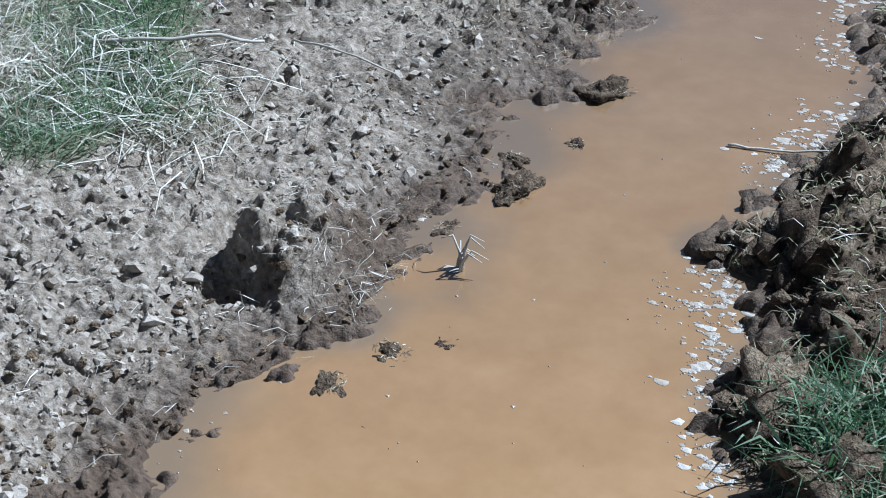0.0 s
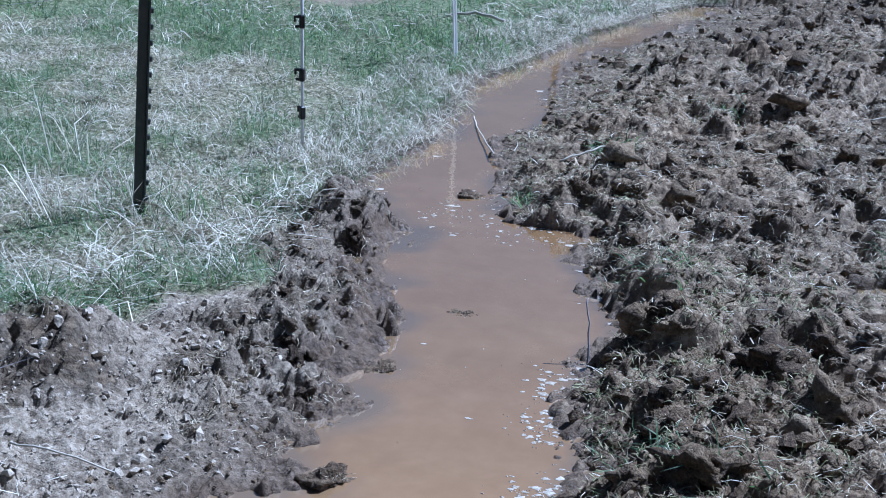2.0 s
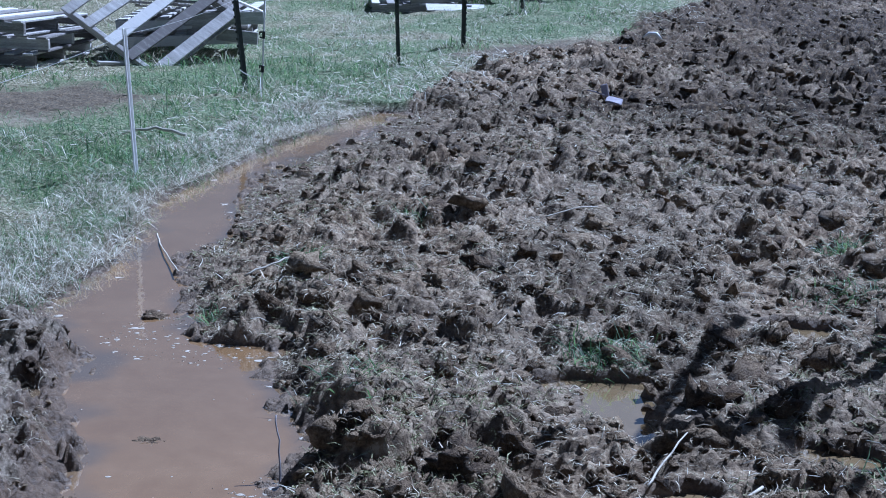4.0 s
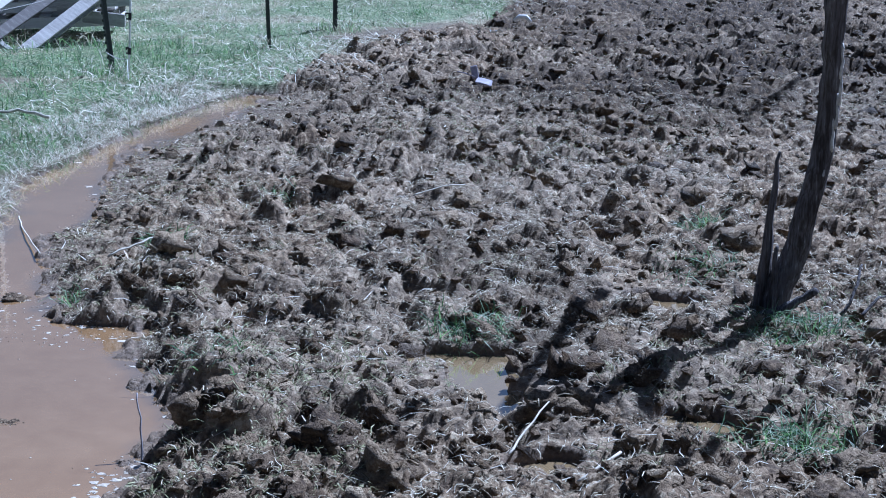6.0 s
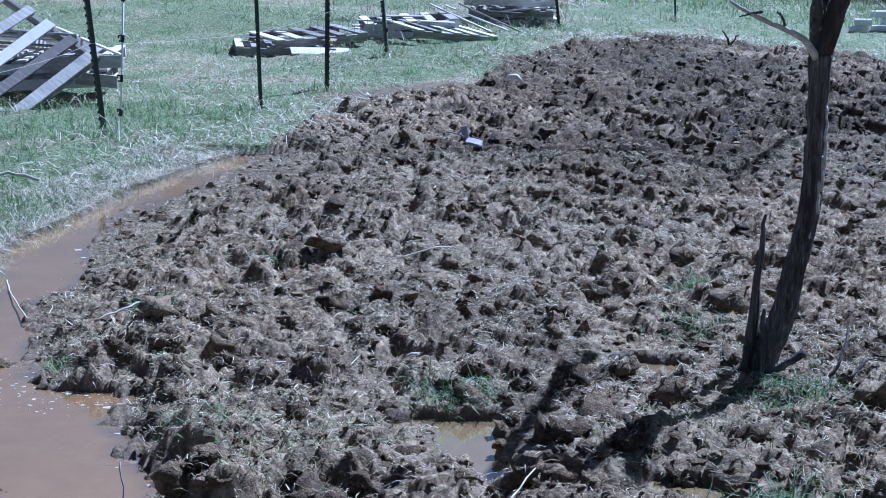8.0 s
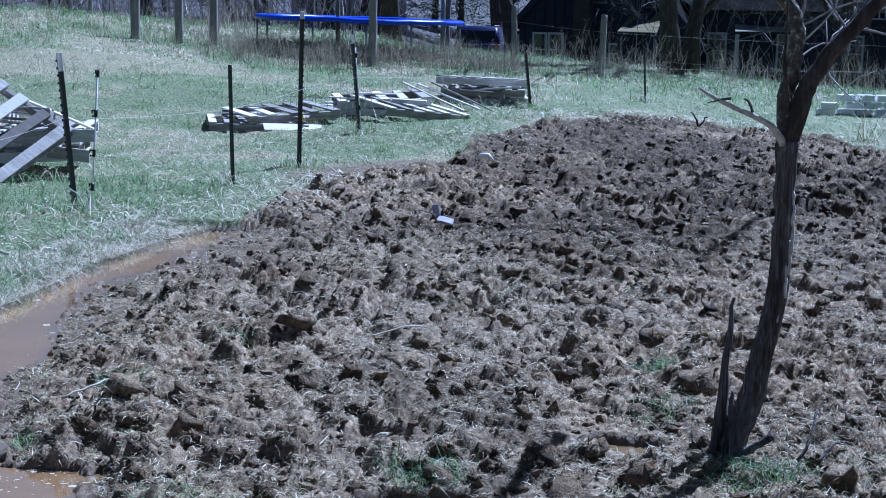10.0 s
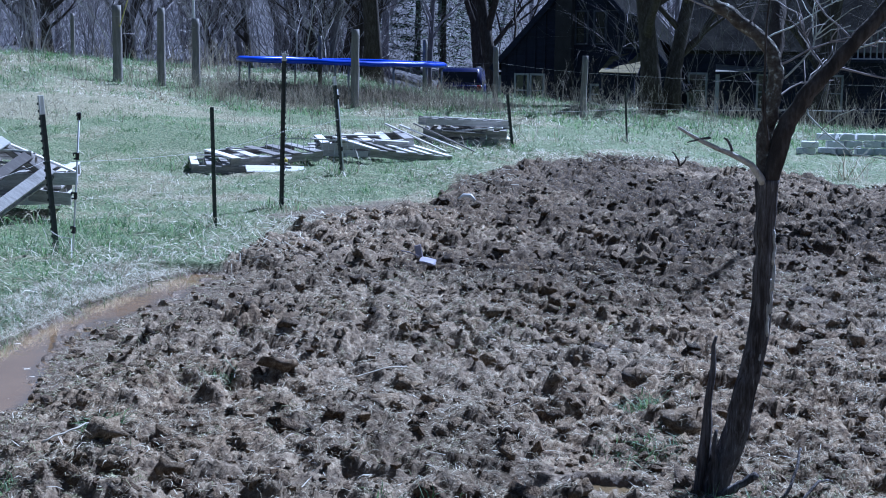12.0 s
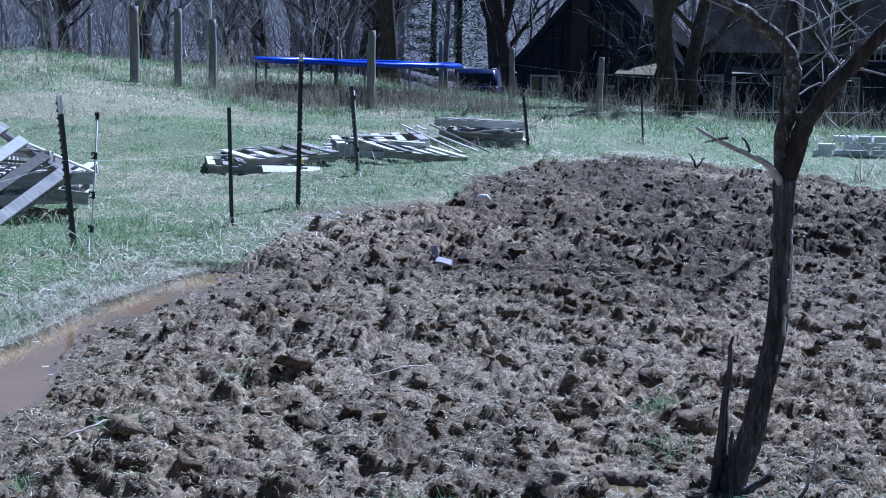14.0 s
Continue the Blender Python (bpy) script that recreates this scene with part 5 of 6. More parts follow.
    starts = [((1.24, 4.83, 1.5), (0.5, 0.1, 0.5)), ((1.24, 4.83, 1.56), (0.7, -0.1, 0.15)), ((1.4, 4.78, 1.54), (-0.3, 0.2, 0.6)), ((1.45, 4.78, 1.6), (0.9, 0.1, 0.05)), ((1.5, 4.78, 1.64), (-0.5, 0.1, 0.4)),
              ((1.42, 4.78, 1.56), (0.7, -0.3, -0.15)), ((1.33, 4.79, 1.46), (0.25, -0.2, -0.45)), ((1.15, 4.85, 1.69), (0.2, 0.1, 0.6)), ((1.1, 4.86, 1.73), (-0.5, 0, 0.2)), ((1.55, 4.77, 1.72), (0.6, 0.1, 0.3)),
              ((1.6, 4.76, 1.78), (0.4, 0.2, 0.6)), ((1.24, 4.83, 1.45), (0.45, 0.2, 0.1)), ((1.2, 4.84, 1.65), (0.6, 0.2, 0.3)), ((1.5, 4.78, 1.65), (0.3, 0.3, 0.5)), ((0.98, 4.88, 1.85), (-0.4, 0.3, 0.3)),
              ((1.6, 5.85, 2.4), (-0.5, 0.5, 0.2)), ((1.8, 6.3, 2.55), (-0.6, 0.2, 0.2)), ((1.95, 6.6, 2.65), (-0.7, 0.4, 0.3)), ((2.0, 6.7, 2.7), (-0.4, 0.7, 0.4))]
    for k, (p, d) in enumerate(starts):
        d = Vector(d).normalized()
        p, ln = Vector(p), rng.uniform(0.2, 0.42)
        q = p + d * ln * 0.5 + Vector((rng.uniform(-0.04, 0.04), rng.uniform(-0.04, 0.04), rng.uniform(-0.03, 0.06)))
        e = p + d * ln + Vector((rng.uniform(-0.06, 0.06), rng.uniform(-0.05, 0.05), rng.uniform(-0.02, 0.1)))
        b = bmesh.new()
        limb(b, [p - o, q - o, e - o], 0.0042, 0.0016, 3, 0.005, 30 + k, 6)
        for _ in range(7):
            a = q.lerp(e, rng.random())
            f = a + d * 0.05 + Vector((rng.uniform(-0.1, 0.1), rng.uniform(-0.1, 0.1), rng.uniform(-0.02, 0.13)))
            limb(b, [a - o, a.lerp(f, 0.5) + Vector((0, 0, 0.01)) - o, f - o], 0.0026, 0.001, 2, 0.006, rng.random(), 5)
        part("twig", b, LICHEN if k % 3 == 0 else TWIG, tree, "pale lichen-covered twig" if k % 3 == 0 else "")


old_tree()


# ---- sticks, reeds and islets ----
def stick(points, r0, r1, label, mat=PALESTICK, name="stick", seed=0):
    bm = limb(bmesh.new(), points, r0, r1, 4, r0 * 0.8, seed, 6, 0.2)
    me = bpy.data.meshes.new(name)
    bm.to_mesh(me)
    bm.free()
    me.materials.append(mat)
    return tagged(new(name, me), label, name, group="fallen sticks" if name == "stick" else "")


stick([(-2.07, 6.25, 0.0), (-1.95, 5.95, 0.01), (-1.74, 5.5, 0.03)], 0.004, 0.003, "thin pale stick lying half in muddy water", seed=1)
stick([(-0.86, 3.52, -0.03), (-0.87, 3.56, 0.08), (-0.885, 3.6, 0.17)], 0.004, 0.002, "thin twig standing in the shallow edge", TWIG, seed=2)
stick([(0.13, 3.45, here(0.13, 3.45, True) + 0.03), (0.2, 3.65, here(0.2, 3.65, True) + 0.04), (0.29, 3.92, here(0.29, 3.92, True) + 0.03)], 0.0035, 0.002, "pale broken stick lying on clods", seed=3)
stick([(0.3, 3.3, here(0.3, 3.3, True) + 0.03), (0.42, 3.42, 0.1)], 0.005, 0.004, "short pale stick lying on clods", seed=4)
stick([(-1.36, 5.12, 0.13), (-1.27, 5.2, 0.16), (-1.2, 5.3, 0.17)], 0.005, 0.003, "forked pale stick in a clod", seed=5)
stick([(-1.2, 5.06, 0.12), (-1.1, 5.03, 0.13), (-0.98, 5.0, 0.13)], 0.004, 0.003, "pale root lying on clods", seed=6)
stick([(-0.25, 6.15, 0.15), (-0.15, 6.22, 0.17), (-0.02, 6.3, 0.17)], 0.004, 0.003, "pale crooked stick on rooted earth", seed=7)
stick([(1.3, 4.7, 0.08), (1.36, 4.75, 0.16), (1.4, 4.85, 0.22)], 0.007, 0.004, "pale broken stick by the tree", DEADWOOD, seed=8)
stick([(1.36, 4.68, 0.08), (1.44, 4.75, 0.13), (1.5, 4.78, 0.12)], 0.006, 0.004, "pale broken stick by the tree", DEADWOOD, seed=9)
stick([(-0.95, 2.55, 0.004), (-0.85, 2.57, 0.004), (-0.72, 2.6, 0.02)], 0.003, 0.002, "thin straw floating on muddy water", seed=10)
stick([(-2.35, 2.15, 0.13), (-2.1, 2.25, 0.15), (-1.98, 2.33, 0.13)], 0.006, 0.004, "pale dry stalk lying in grass", seed=11)
stick([(-1.95, 2.4, 0.11), (-1.8, 2.38, 0.12), (-1.66, 2.37, 0.1)], 0.003, 0.002, "thin pale stalk on dry soil", seed=12)
stick([(-2.5, 8.2, 0.12), (-2.7, 8.25, 0.15), (-2.9, 8.2, 0.12)], 0.012, 0.008, "pale piece of wood lying in grass", PALESTICK, seed=13)
stick([(3.3, 18.1, here(3.3, 18.1, True) - 0.05), (3.24, 18.05, here(3.3, 18.1, True) + 0.1), (3.18, 18.05, here(3.3, 18.1, True) + 0.17)], 0.016, 0.008, "dark dead branch sticking out of mud", BARK, seed=14)
stick([(3.28, 18.1, here(3.3, 18.1, True) - 0.05), (3.35, 18.05, here(3.3, 18.1, True) + 0.08), (3.4, 18.05, here(3.3, 18.1, True) + 0.11)], 0.014, 0.006, "dark dead branch sticking out of mud", BARK, seed=15)


def tuft(name, place, n, height, spread, mat, label, category, seed, width=0.004):
    rng = np.random.default_rng(seed)
    x, y = rng.normal(0, spread, n), rng.normal(0, spread, n)
    v, t = blades(x, y, np.zeros(n), height * rng.uniform(0.6, 1.2, n), np.full(n, width), rng, (0.6, 0.98), 0.6)
    ob = tagged(new(name, mesh_of(name, v, t, mat)), label, category, kind="stuff")
    ob.location = place
    return ob


reed = thing("reed_tuft", (-1.235, 1.89, -0.02), "pale withered reed tuft standing in muddy water", "reed")
rng = random.Random(6)
for k in range(9):
    a, b = rng.uniform(-0.012, 0.012), rng.uniform(-0.01, 0.01)
    c, d = rng.uniform(-0.02, 0.03), rng.uniform(-0.02, 0.02)
    h = rng.uniform(0.06, 0.11)
    part("blade", tube(bmesh.new(), [(a, b, 0), (a + c * 0.4, b + d * 0.4, h * 0.6), (a + c, b + d, h), (a + c * 2.2, b + d * 2, h * (0.95 - 0.2 * rng.random()))], [0.0022, 0.0026, 0.002, 0.0008], 5), PALESTICK, reed)
tuft("weed", (-2.85, 3.9, 0.08), 12, 0.55, 0.03, STRAW, "tall pale dead weed stalks in the grass", "weed", 4)
tuft("weed", (-3.2, 4.6, 0.08), 14, 0.5, 0.05, STRAW, "tall pale dead weed stalks in the grass", "weed", 5)
tuft("weed", (-2.3, 2.6, 0.08), 24, 0.35, 0.06, TWIG, "dark wiry dead weed stalks in the grass", "weed", 6, 0.003)
tuft("weed", (-2.6, 3.1, 0.08), 22, 0.3, 0.07, TWIG, "dark wiry dead weed stalks in the grass", "weed", 7, 0.003)
tuft("weed", (5.7, 18.8, here(5.7, 18.8)), 30, 0.6, 0.12, STRAW, "pale dead weed stalks at the edge of mud", "weed", 8, 0.012)
tuft("weed", (1.5, 21.5, here(1.5, 21.5)), 30, 0.5, 0.2, STRAW, "pale dead weed stalks in the meadow", "weed", 9, 0.01)


def islet(x, y, r, seed, label, high=0.6):
    ob = thing("mud_islet", (x, y, -0.01), label, "clod", group="clods in the water", turn=seed * 50)
    bm = ball(seed, 0.6, 4, high)
    bmesh.ops.scale(bm, vec=(r, r * 0.75, r), verts=bm.verts)
    for f in bm.faces:
        f.smooth = True
    part("earth", bm, CLOD, ob)
    rng = np.random.default_rng(seed)
    n = int(30 + 1100 * r)
    q = rng.uniform(0, 2 * np.pi, n)
    k = np.sqrt(rng.random(n)) * 0.9
    v, t = blades(np.cos(q) * k * r, np.sin(q) * k * r * 0.75, r * high * np.sqrt(1 - k * k), rng.uniform(0.006, 0.02, n), np.full(n, 0.0012), rng, (-0.5, 0.2), 0.8)
    tagged(part("root_mat", mesh_of("root_mat", v, t, SOD), SOD, ob, "brown matted roots"), kind="stuff")


for k, (x, y, r, high) in enumerate(((-1.28, 2.67, 0.07, 0.5), (-1.27, 2.19, 0.06, 0.6), (-1.33, 2.3, 0.035, 0.6), (-1.42, 2.05, 0.06, 0.35), (-1.33, 2.0, 0.045, 0.3), (-1.24, 2.42, 0.03, 0.5), (-1.22, 1.62, 0.05, 0.3),
                                      (-1.14, 1.68, 0.035, 0.3), (-1.26, 1.5, 0.045, 0.3), (-1.16, 1.42, 0.03, 0.3), (-1.31, 3.78, 0.055, 0.22), (-1.12, 3.3, 0.03, 0.2), (-1.4, 3.32, 0.06, 0.25), (-1.68, 4.98, 0.07, 0.3))):
    islet(x, y, r, k + 1, "dark root-matted clod standing in muddy water", high)


# ---- wooden posts, trampoline, block wall ----
def wooden_post(x, y, top, r, lean=(0, 0)):
    z = here(x, y)
    bm = bmesh.new()
    pts = between([(0, 0, -0.3), (lean[0] * 0.5, lean[1] * 0.5, (top - z) * 0.5), (lean[0], lean[1], top - z)], 4, 0.006, int(abs(x) * 100))
    tube(bm, pts, [r * 1.08, r * 1.05, r, r, r * 0.98, r * 0.98, r * 0.96, r * 0.95, r * 0.9], 9, 0.12, int(y * 10 + x))
    me = bpy.data.meshes.new("wooden_post")
    bm.to_mesh(me)
    bm.free()
    me.materials.append(GREYWOOD)
    ob = tagged(new("wooden_post", me), "round grey weathered wooden fence post in dead grass", "fence post", group="wooden posts")
    ob.location = (x, y, z)


for x, y, top, r in ((-6.08, 28, 2.36, 0.095), (-5.22, 28, 2.33, 0.08), (-4.54, 28, 2.13, 0.08), (-1.31, 26, 1.94, 0.078), (-2.3, 30.5, 1.85, 0.045), (-0.06, 31, 1.8, 0.05), (1.4, 29, 1.67, 0.06), (2.98, 27, 1.52, 0.06),
                     (-9.5, 30, 2.5, 0.08), (-8.2, 33, 2.3, 0.05), (-7.2, 33, 2.3, 0.05)):
    wooden_post(x, y, top, r, (0.03 if x > 2 else 0.0, 0))
wire([(-9.5, 30, 2.3), (-6.08, 27.9, 2.15), (-5.22, 27.9, 2.1), (-4.54, 27.9, 1.95)], "thin wire between wooden posts", 0.0025, 0.08)
wire([(0.5, 29, 0.95), (1.4, 28.9, 0.9), (2.96, 26.9, 0.72), (8, 26.5, 0.55), (15, 27, 0.5)], "thin wire fence in front of the house", 0.0013, 0.02)
wire([(0.5, 29, 1.3), (1.4, 28.9, 1.35), (2.97, 26.9, 1.2), (8, 26.5, 1.05), (15, 27, 1.0)], "thin wire fence in front of the house", 0.0013, 0.02)
stick([(-4.6, 28.3, here(-4.6, 28.3)), (-4.6, 28.3, 2.0), (-4.72, 28.3, 3.4)], 0.03, 0.028, "tall pale bare pole beside a fence post", WHITE, "pole", 20)
ROPE = material("yellow_rope", [(0.45, 0.42, 0.08), (0.6, 0.56, 0.15)], scale=30, bump=0.2)
wire([(-6.0, 27.9, 1.95), (-5.4, 27.5, 3.6)], "yellow rope tied to a wooden post", 0.012, 0.0, ROPE)

BLUE = material("blue_vinyl", [(0.008, 0.03, 0.42), (0.012, 0.055, 0.62)], scale=3, fine=30, rough=0.35, bump=0.2, spec=0.5)
MESHCLOTH = material("black_mesh_cloth", [(0.012, 0.012, 0.014), (0.03, 0.03, 0.034)], scale=60, rough=0.7, bump=0.2)
GALV = material("galvanised_steel", [(0.25, 0.26, 0.28), (0.4, 0.41, 0.43)], scale=15, rough=0.4, metal=0.6, bump=0.1)


def trampoline(x, y, top, r):
    z = here(x, y)
    ob = thing("trampoline", (x, y, z), "round trampoline with a blue padded rim on steel legs", "trampoline")
    h = top - z
    m = pose(0, 0, 0, 0, 1.0, 0)
    bm = bmesh.new()
    rings = []
    prof = [(r, 0.0), (r, -0.055), (r - 0.04, -0.065), (r - 0.34, -0.035), (r - 0.35, 0.0), (r - 0.2, 0.035), (r - 0.05, 0.03)]
    n = 48
    for k in range(n):
        q = 2 * math.pi * k / n
        sag = 0.006 * math.sin(q * 6) + 0.005 * math.sin(q * 17)
        rings.append([bm.verts.new((math.cos(q) * a, math.sin(q) * a, h + b + sag)) for a, b in prof])
    for k in range(n):
        a, b = rings[k], rings[(k + 1) % n]
        for s in range(len(prof)):
            bm.faces.new((a[s], b[s], b[(s + 1) % len(prof)], a[(s + 1) % len(prof)])).smooth = True
    bmesh.ops.transform(bm, matrix=m, verts=bm.verts)
    part("rim_pad", bm, BLUE, ob, "blue vinyl rim pad")
    bm = bmesh.new()
    bmesh.ops.create_circle(bm, cap_ends=True, segments=48, radius=r - 0.33)
    bmesh.ops.translate(bm, vec=(0, 0, h - 0.02), verts=bm.verts)
    made = bmesh.ops.extrude_face_region(bm, geom=bm.faces[:])["geom"]
    bmesh.ops.translate(bm, vec=(0, 0, -0.008), verts=[g for g in made if isinstance(g, bmesh.types.BMVert)])
    bmesh.ops.transform(bm, matrix=m, verts=bm.verts)
    part("jump_mat", bm, MESHCLOTH, ob, "black jumping mat")
    for k in range(4):
        q = math.radians(20 + 90 * k)
        for s in (-0.22, 0.22):
            p = (math.cos(q + s) * (r - 0.08), math.sin(q + s) * (r - 0.08))
            foot = here(x + p[0], y + p[1]) - z - 0.04
            part("leg", tube(bmesh.new(), [(*p, foot), (*p, h - 0.05)], [0.021] * 2, 8), GALV, ob)
        a, b = [(math.cos(q + s) * (r - 0.08), math.sin(q + s) * (r - 0.08)) for s in (-0.22, 0.22)]
        za, zb = here(x + a[0], y + a[1]) - z, here(x + b[0], y + b[1]) - z
        part("foot_bar", tube(bmesh.new(), [(*a, za + 0.0), (*b, zb + 0.0)], [0.021] * 2, 8), GALV, ob)


trampoline(-1.76, 29.2, 1.34, 2.15)

STONE = material("pale_block", [(0.45, 0.46, 0.47), (0.7, 0.71, 0.72), (0.88, 0.88, 0.88)], scale=14, fine=90, bump=0.5, thing=0.3)
block = None
rng = random.Random(2)
for row in range(3):
    for k in range(9):
        if row == 2 and k == 4:
            continue
        x, y = 6.72 + k * 0.31 + 0.13 * (row % 2) + rng.uniform(-0.02, 0.02), 23.6 + rng.uniform(-0.04, 0.04)
        m = pose(x, y, here(6.9, 23.6) + row * 0.122, 0, 0, rng.uniform(-6, 6))
        if block is None:
            bm = slab(bmesh.new(), (0, 0, 0.052), (0.27, 0.19, 0.104), bevel=0.012)
            me = bpy.data.meshes.new("concrete_block")
            bm.to_mesh(me)
            bm.free()
            me.materials.append(STONE)
            block = tagged(new("concrete_block", me), "pale grey concrete block in a low stacked row", "block", group="stacked blocks")
            block.matrix_world = m
        else:
            copy_thing(block, m)
for x, y, a in ((6.3, 23.3, 25), (6.35, 23.25, -10)):
    copy_thing(block, pose(x, y, here(x, y) + (0.117 if a < 0 else 0.0), 0, 0, a))

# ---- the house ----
# Wall boards near-black blue: the shaded side is put into the colour.
SHADEBOARDS = material("shaded_board_wall", [(0.005, 0.007, 0.018), (0.01, 0.013, 0.034), (0.022, 0.026, 0.06)], scale=2.5, fine=25, bump=0.5, depth=0.02, grain=(1, 1, 6))
# Roof shingles darkened in colour for the shade of the trees.
SHADESHINGLE = material("shaded_mossy_shingles", [(0.008, 0.008, 0.009), (0.022, 0.022, 0.022), (0.055, 0.054, 0.048)], scale=2.0, fine=14, bump=0.8, depth=0.03, thing=0.3, rough=1.0, spec=0.0)
TRIM = material("old_white_trim", [(0.2, 0.21, 0.24), (0.4, 0.42, 0.46)], scale=6, bump=0.3)
DIMTRIM = material("dark_blue_trim", [(0.03, 0.032, 0.05), (0.07, 0.075, 0.11)], scale=6, bump=0.3)
GLASS = material("dark_glass", [(0.01, 0.012, 0.016), (0.02, 0.024, 0.03)], scale=2, rough=0.06, bump=0.0, spec=0.5)
BRICK = material("dark_chimney_brick", [(0.012, 0.012, 0.018), (0.03, 0.029, 0.038)], scale=5, fine=30, bump=0.7)


def house_window(house, x, y, z, w, h, mat=None):
    mat = mat or TRIM
    win = part("window", slab(bmesh.new(), (x, y + 0.03, z), (w, 0.03, h)), GLASS, house, "dark glass pane")
    for name, dx, dz, sx, sz in (("frame_side", -w / 2, 0, 0.06, h + 0.12), ("frame_side", w / 2, 0, 0.06, h + 0.12), ("frame_head", 0, h / 2 + 0.03, w - 0.062, 0.06), ("frame_sill", 0, -h / 2 - 0.03, w - 0.062, 0.06), ("frame_rail", 0, 0, w - 0.062, 0.035)):
        part(name, slab(bmesh.new(), (x + dx, y - 0.012, z + dz), (sx, 0.06, sz), bevel=0.006), mat, win, "old painted frame")


MOSSY = material("yellow_moss_shingles", [(0.05, 0.042, 0.022), (0.13, 0.11, 0.05), (0.24, 0.21, 0.11)], scale=6, fine=40, bump=0.8, depth=0.02)
GREYSHINGLE = material("grey_shingles", [(0.08, 0.08, 0.075), (0.17, 0.17, 0.16), (0.28, 0.275, 0.25)], scale=6, fine=40, bump=0.8, depth=0.02)


def turned(v):
    """A place beside the house in the house's own turned frame."""
    return Matrix.Rotation(math.radians(17), 3, "Z") @ Vector(v)


def sheet_roof(ob, o, corners, courses, mat, label):
    """A small roof through four corners, eave first, with overlapping shingle courses."""
    a, b, c, d = [turned(Vector(p) - o) for p in corners]
    up = (b - a).cross(d - a).normalized()

    def plate(u0, u1, lift, thick):
        bm = bmesh.new()
        low = [bm.verts.new(q + up * h) for q, h in ((a.lerp(d, u0), lift + 0.012), (b.lerp(c, u0), lift + 0.012), (b.lerp(c, u1), lift), (a.lerp(d, u1), lift))]
        bm.faces.new(low)
        made = bmesh.ops.extrude_face_region(bm, geom=bm.faces[:])["geom"]
        bmesh.ops.translate(bm, vec=up * thick, verts=[v for v in made if isinstance(v, bmesh.types.BMVert)])
        bmesh.ops.recalc_face_normals(bm, faces=bm.faces)
        return bm

    roof = part("porch_roof", plate(0, 1, -0.06, 0.05), SHADEBOARDS, ob, label)
    for k in range(courses):
        part("shingle_course", plate(k / courses, min((k + 1.2) / courses, 1.0), 0.004, 0.018), mat, roof)


def house():
    g = -1.5
    ob = thing("house", (5.4, 45.0, g), "weathered board house with a steep gable roof, walls coloured as in shade", "house", turn=-17)
    o = Vector((5.4, 45.0, g))
    # gable end as a wall with thickness
    bm = bmesh.new()
    out = [(2.97, 0), (8.25, 0), (8.25, 2.32), (5.4, 5.54), (2.97, 2.8)]
    front = [bm.verts.new(Vector((x, 42.0, z + g)) - o) for x, z in out]
    bm.faces.new(front)
    made = bmesh.ops.extrude_face_region(bm, geom=bm.faces[:])["geom"]
    bmesh.ops.translate(bm, vec=(0, 0.2, 0), verts=[v for v in made if isinstance(v, bmesh.types.BMVert)])
    bmesh.ops.recalc_face_normals(bm, faces=bm.faces)
    part("gable_wall", bm, SHADEBOARDS, ob)
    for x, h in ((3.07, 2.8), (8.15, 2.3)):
        part("side_wall", slab(bmesh.new(), Vector((x, 45.6, g + h / 2)) - o, (0.2, 6.8, h)), SHADEBOARDS, ob)
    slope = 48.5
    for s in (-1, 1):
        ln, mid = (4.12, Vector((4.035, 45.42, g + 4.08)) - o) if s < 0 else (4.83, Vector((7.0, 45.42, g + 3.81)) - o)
        roof = part("roof", slab(bmesh.new(), (0, 0, 0), (ln, 7.1, 0.12), Matrix.Translation(mid) @ pose(0, 0, 0, 0, s * slope, 0)), SHADESHINGLE, ob, "mossy shingle roof, darkened as under tree shade")
        part("rake_board", slab(bmesh.new(), (0, -3.58, -0.03), (ln, 0.05, 0.16), Matrix.Translation(mid) @ pose(0, 0, 0, 0, s * slope, 0), 0.01), SHADEBOARDS, roof)
    # boards on the gable
    for k in range(17):
        x = 3.1 + k * 0.3
        top = g + 5.44 - 1.13 * abs(x - 5.4)
        part("cover_strip", slab(bmesh.new(), Vector((x, 41.975, (g + top) / 2)) - o, (0.05, 0.045, top - g)), SHADEBOARDS, ob)
    chim = part("chimney", slab(bmesh.new(), Vector((4.95, 41.72, g + 3.6)) - o, (0.5, 0.46, 7.2), bevel=0.02), BRICK, ob, "dark brick chimney")
    part("chimney_cap", slab(bmesh.new(), Vector((4.95, 41.72, g + 7.25)) - o, (0.6, 0.56, 0.1), bevel=0.02), BRICK, chim)
    for x, z, w, h in ((3.62, 0.42, 0.4, 0.9), (4.1, 0.42, 0.4, 0.9), (5.4, 2.3, 0.36, 0.9), (5.95, 2.3, 0.36, 0.9), (6.9, 2.2, 0.42, 0.9), (5.9, 0.35, 0.35, 0.5)):
        house_window(ob, x - 5.4, -3.0 - 0.03, z - g, w, h, DIMTRIM if z > 1 else TRIM)
    # porch with its small mossy roof
    sheet_roof(ob, o, [(4.84, 40.3, 1.0), (5.95, 40.3, 0.98), (6.5, 42.2, 1.83), (5.5, 42.2, 1.55)], 6, MOSSY, "sagging yellow mossy porch roof")
    for x in (4.95, 5.85):
        part("porch_post", slab(bmesh.new(), turned(Vector((x, 40.5, (g + 1.0) / 2)) - o), (0.12, 0.12, 1.0 - g), bevel=0.01), SHADEBOARDS, ob)
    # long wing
    part("wing_wall", slab(bmesh.new(), Vector((12.9, 43.0, g + 1.55)) - o, (9.2, 0.2, 3.1)), SHADEBOARDS, ob)
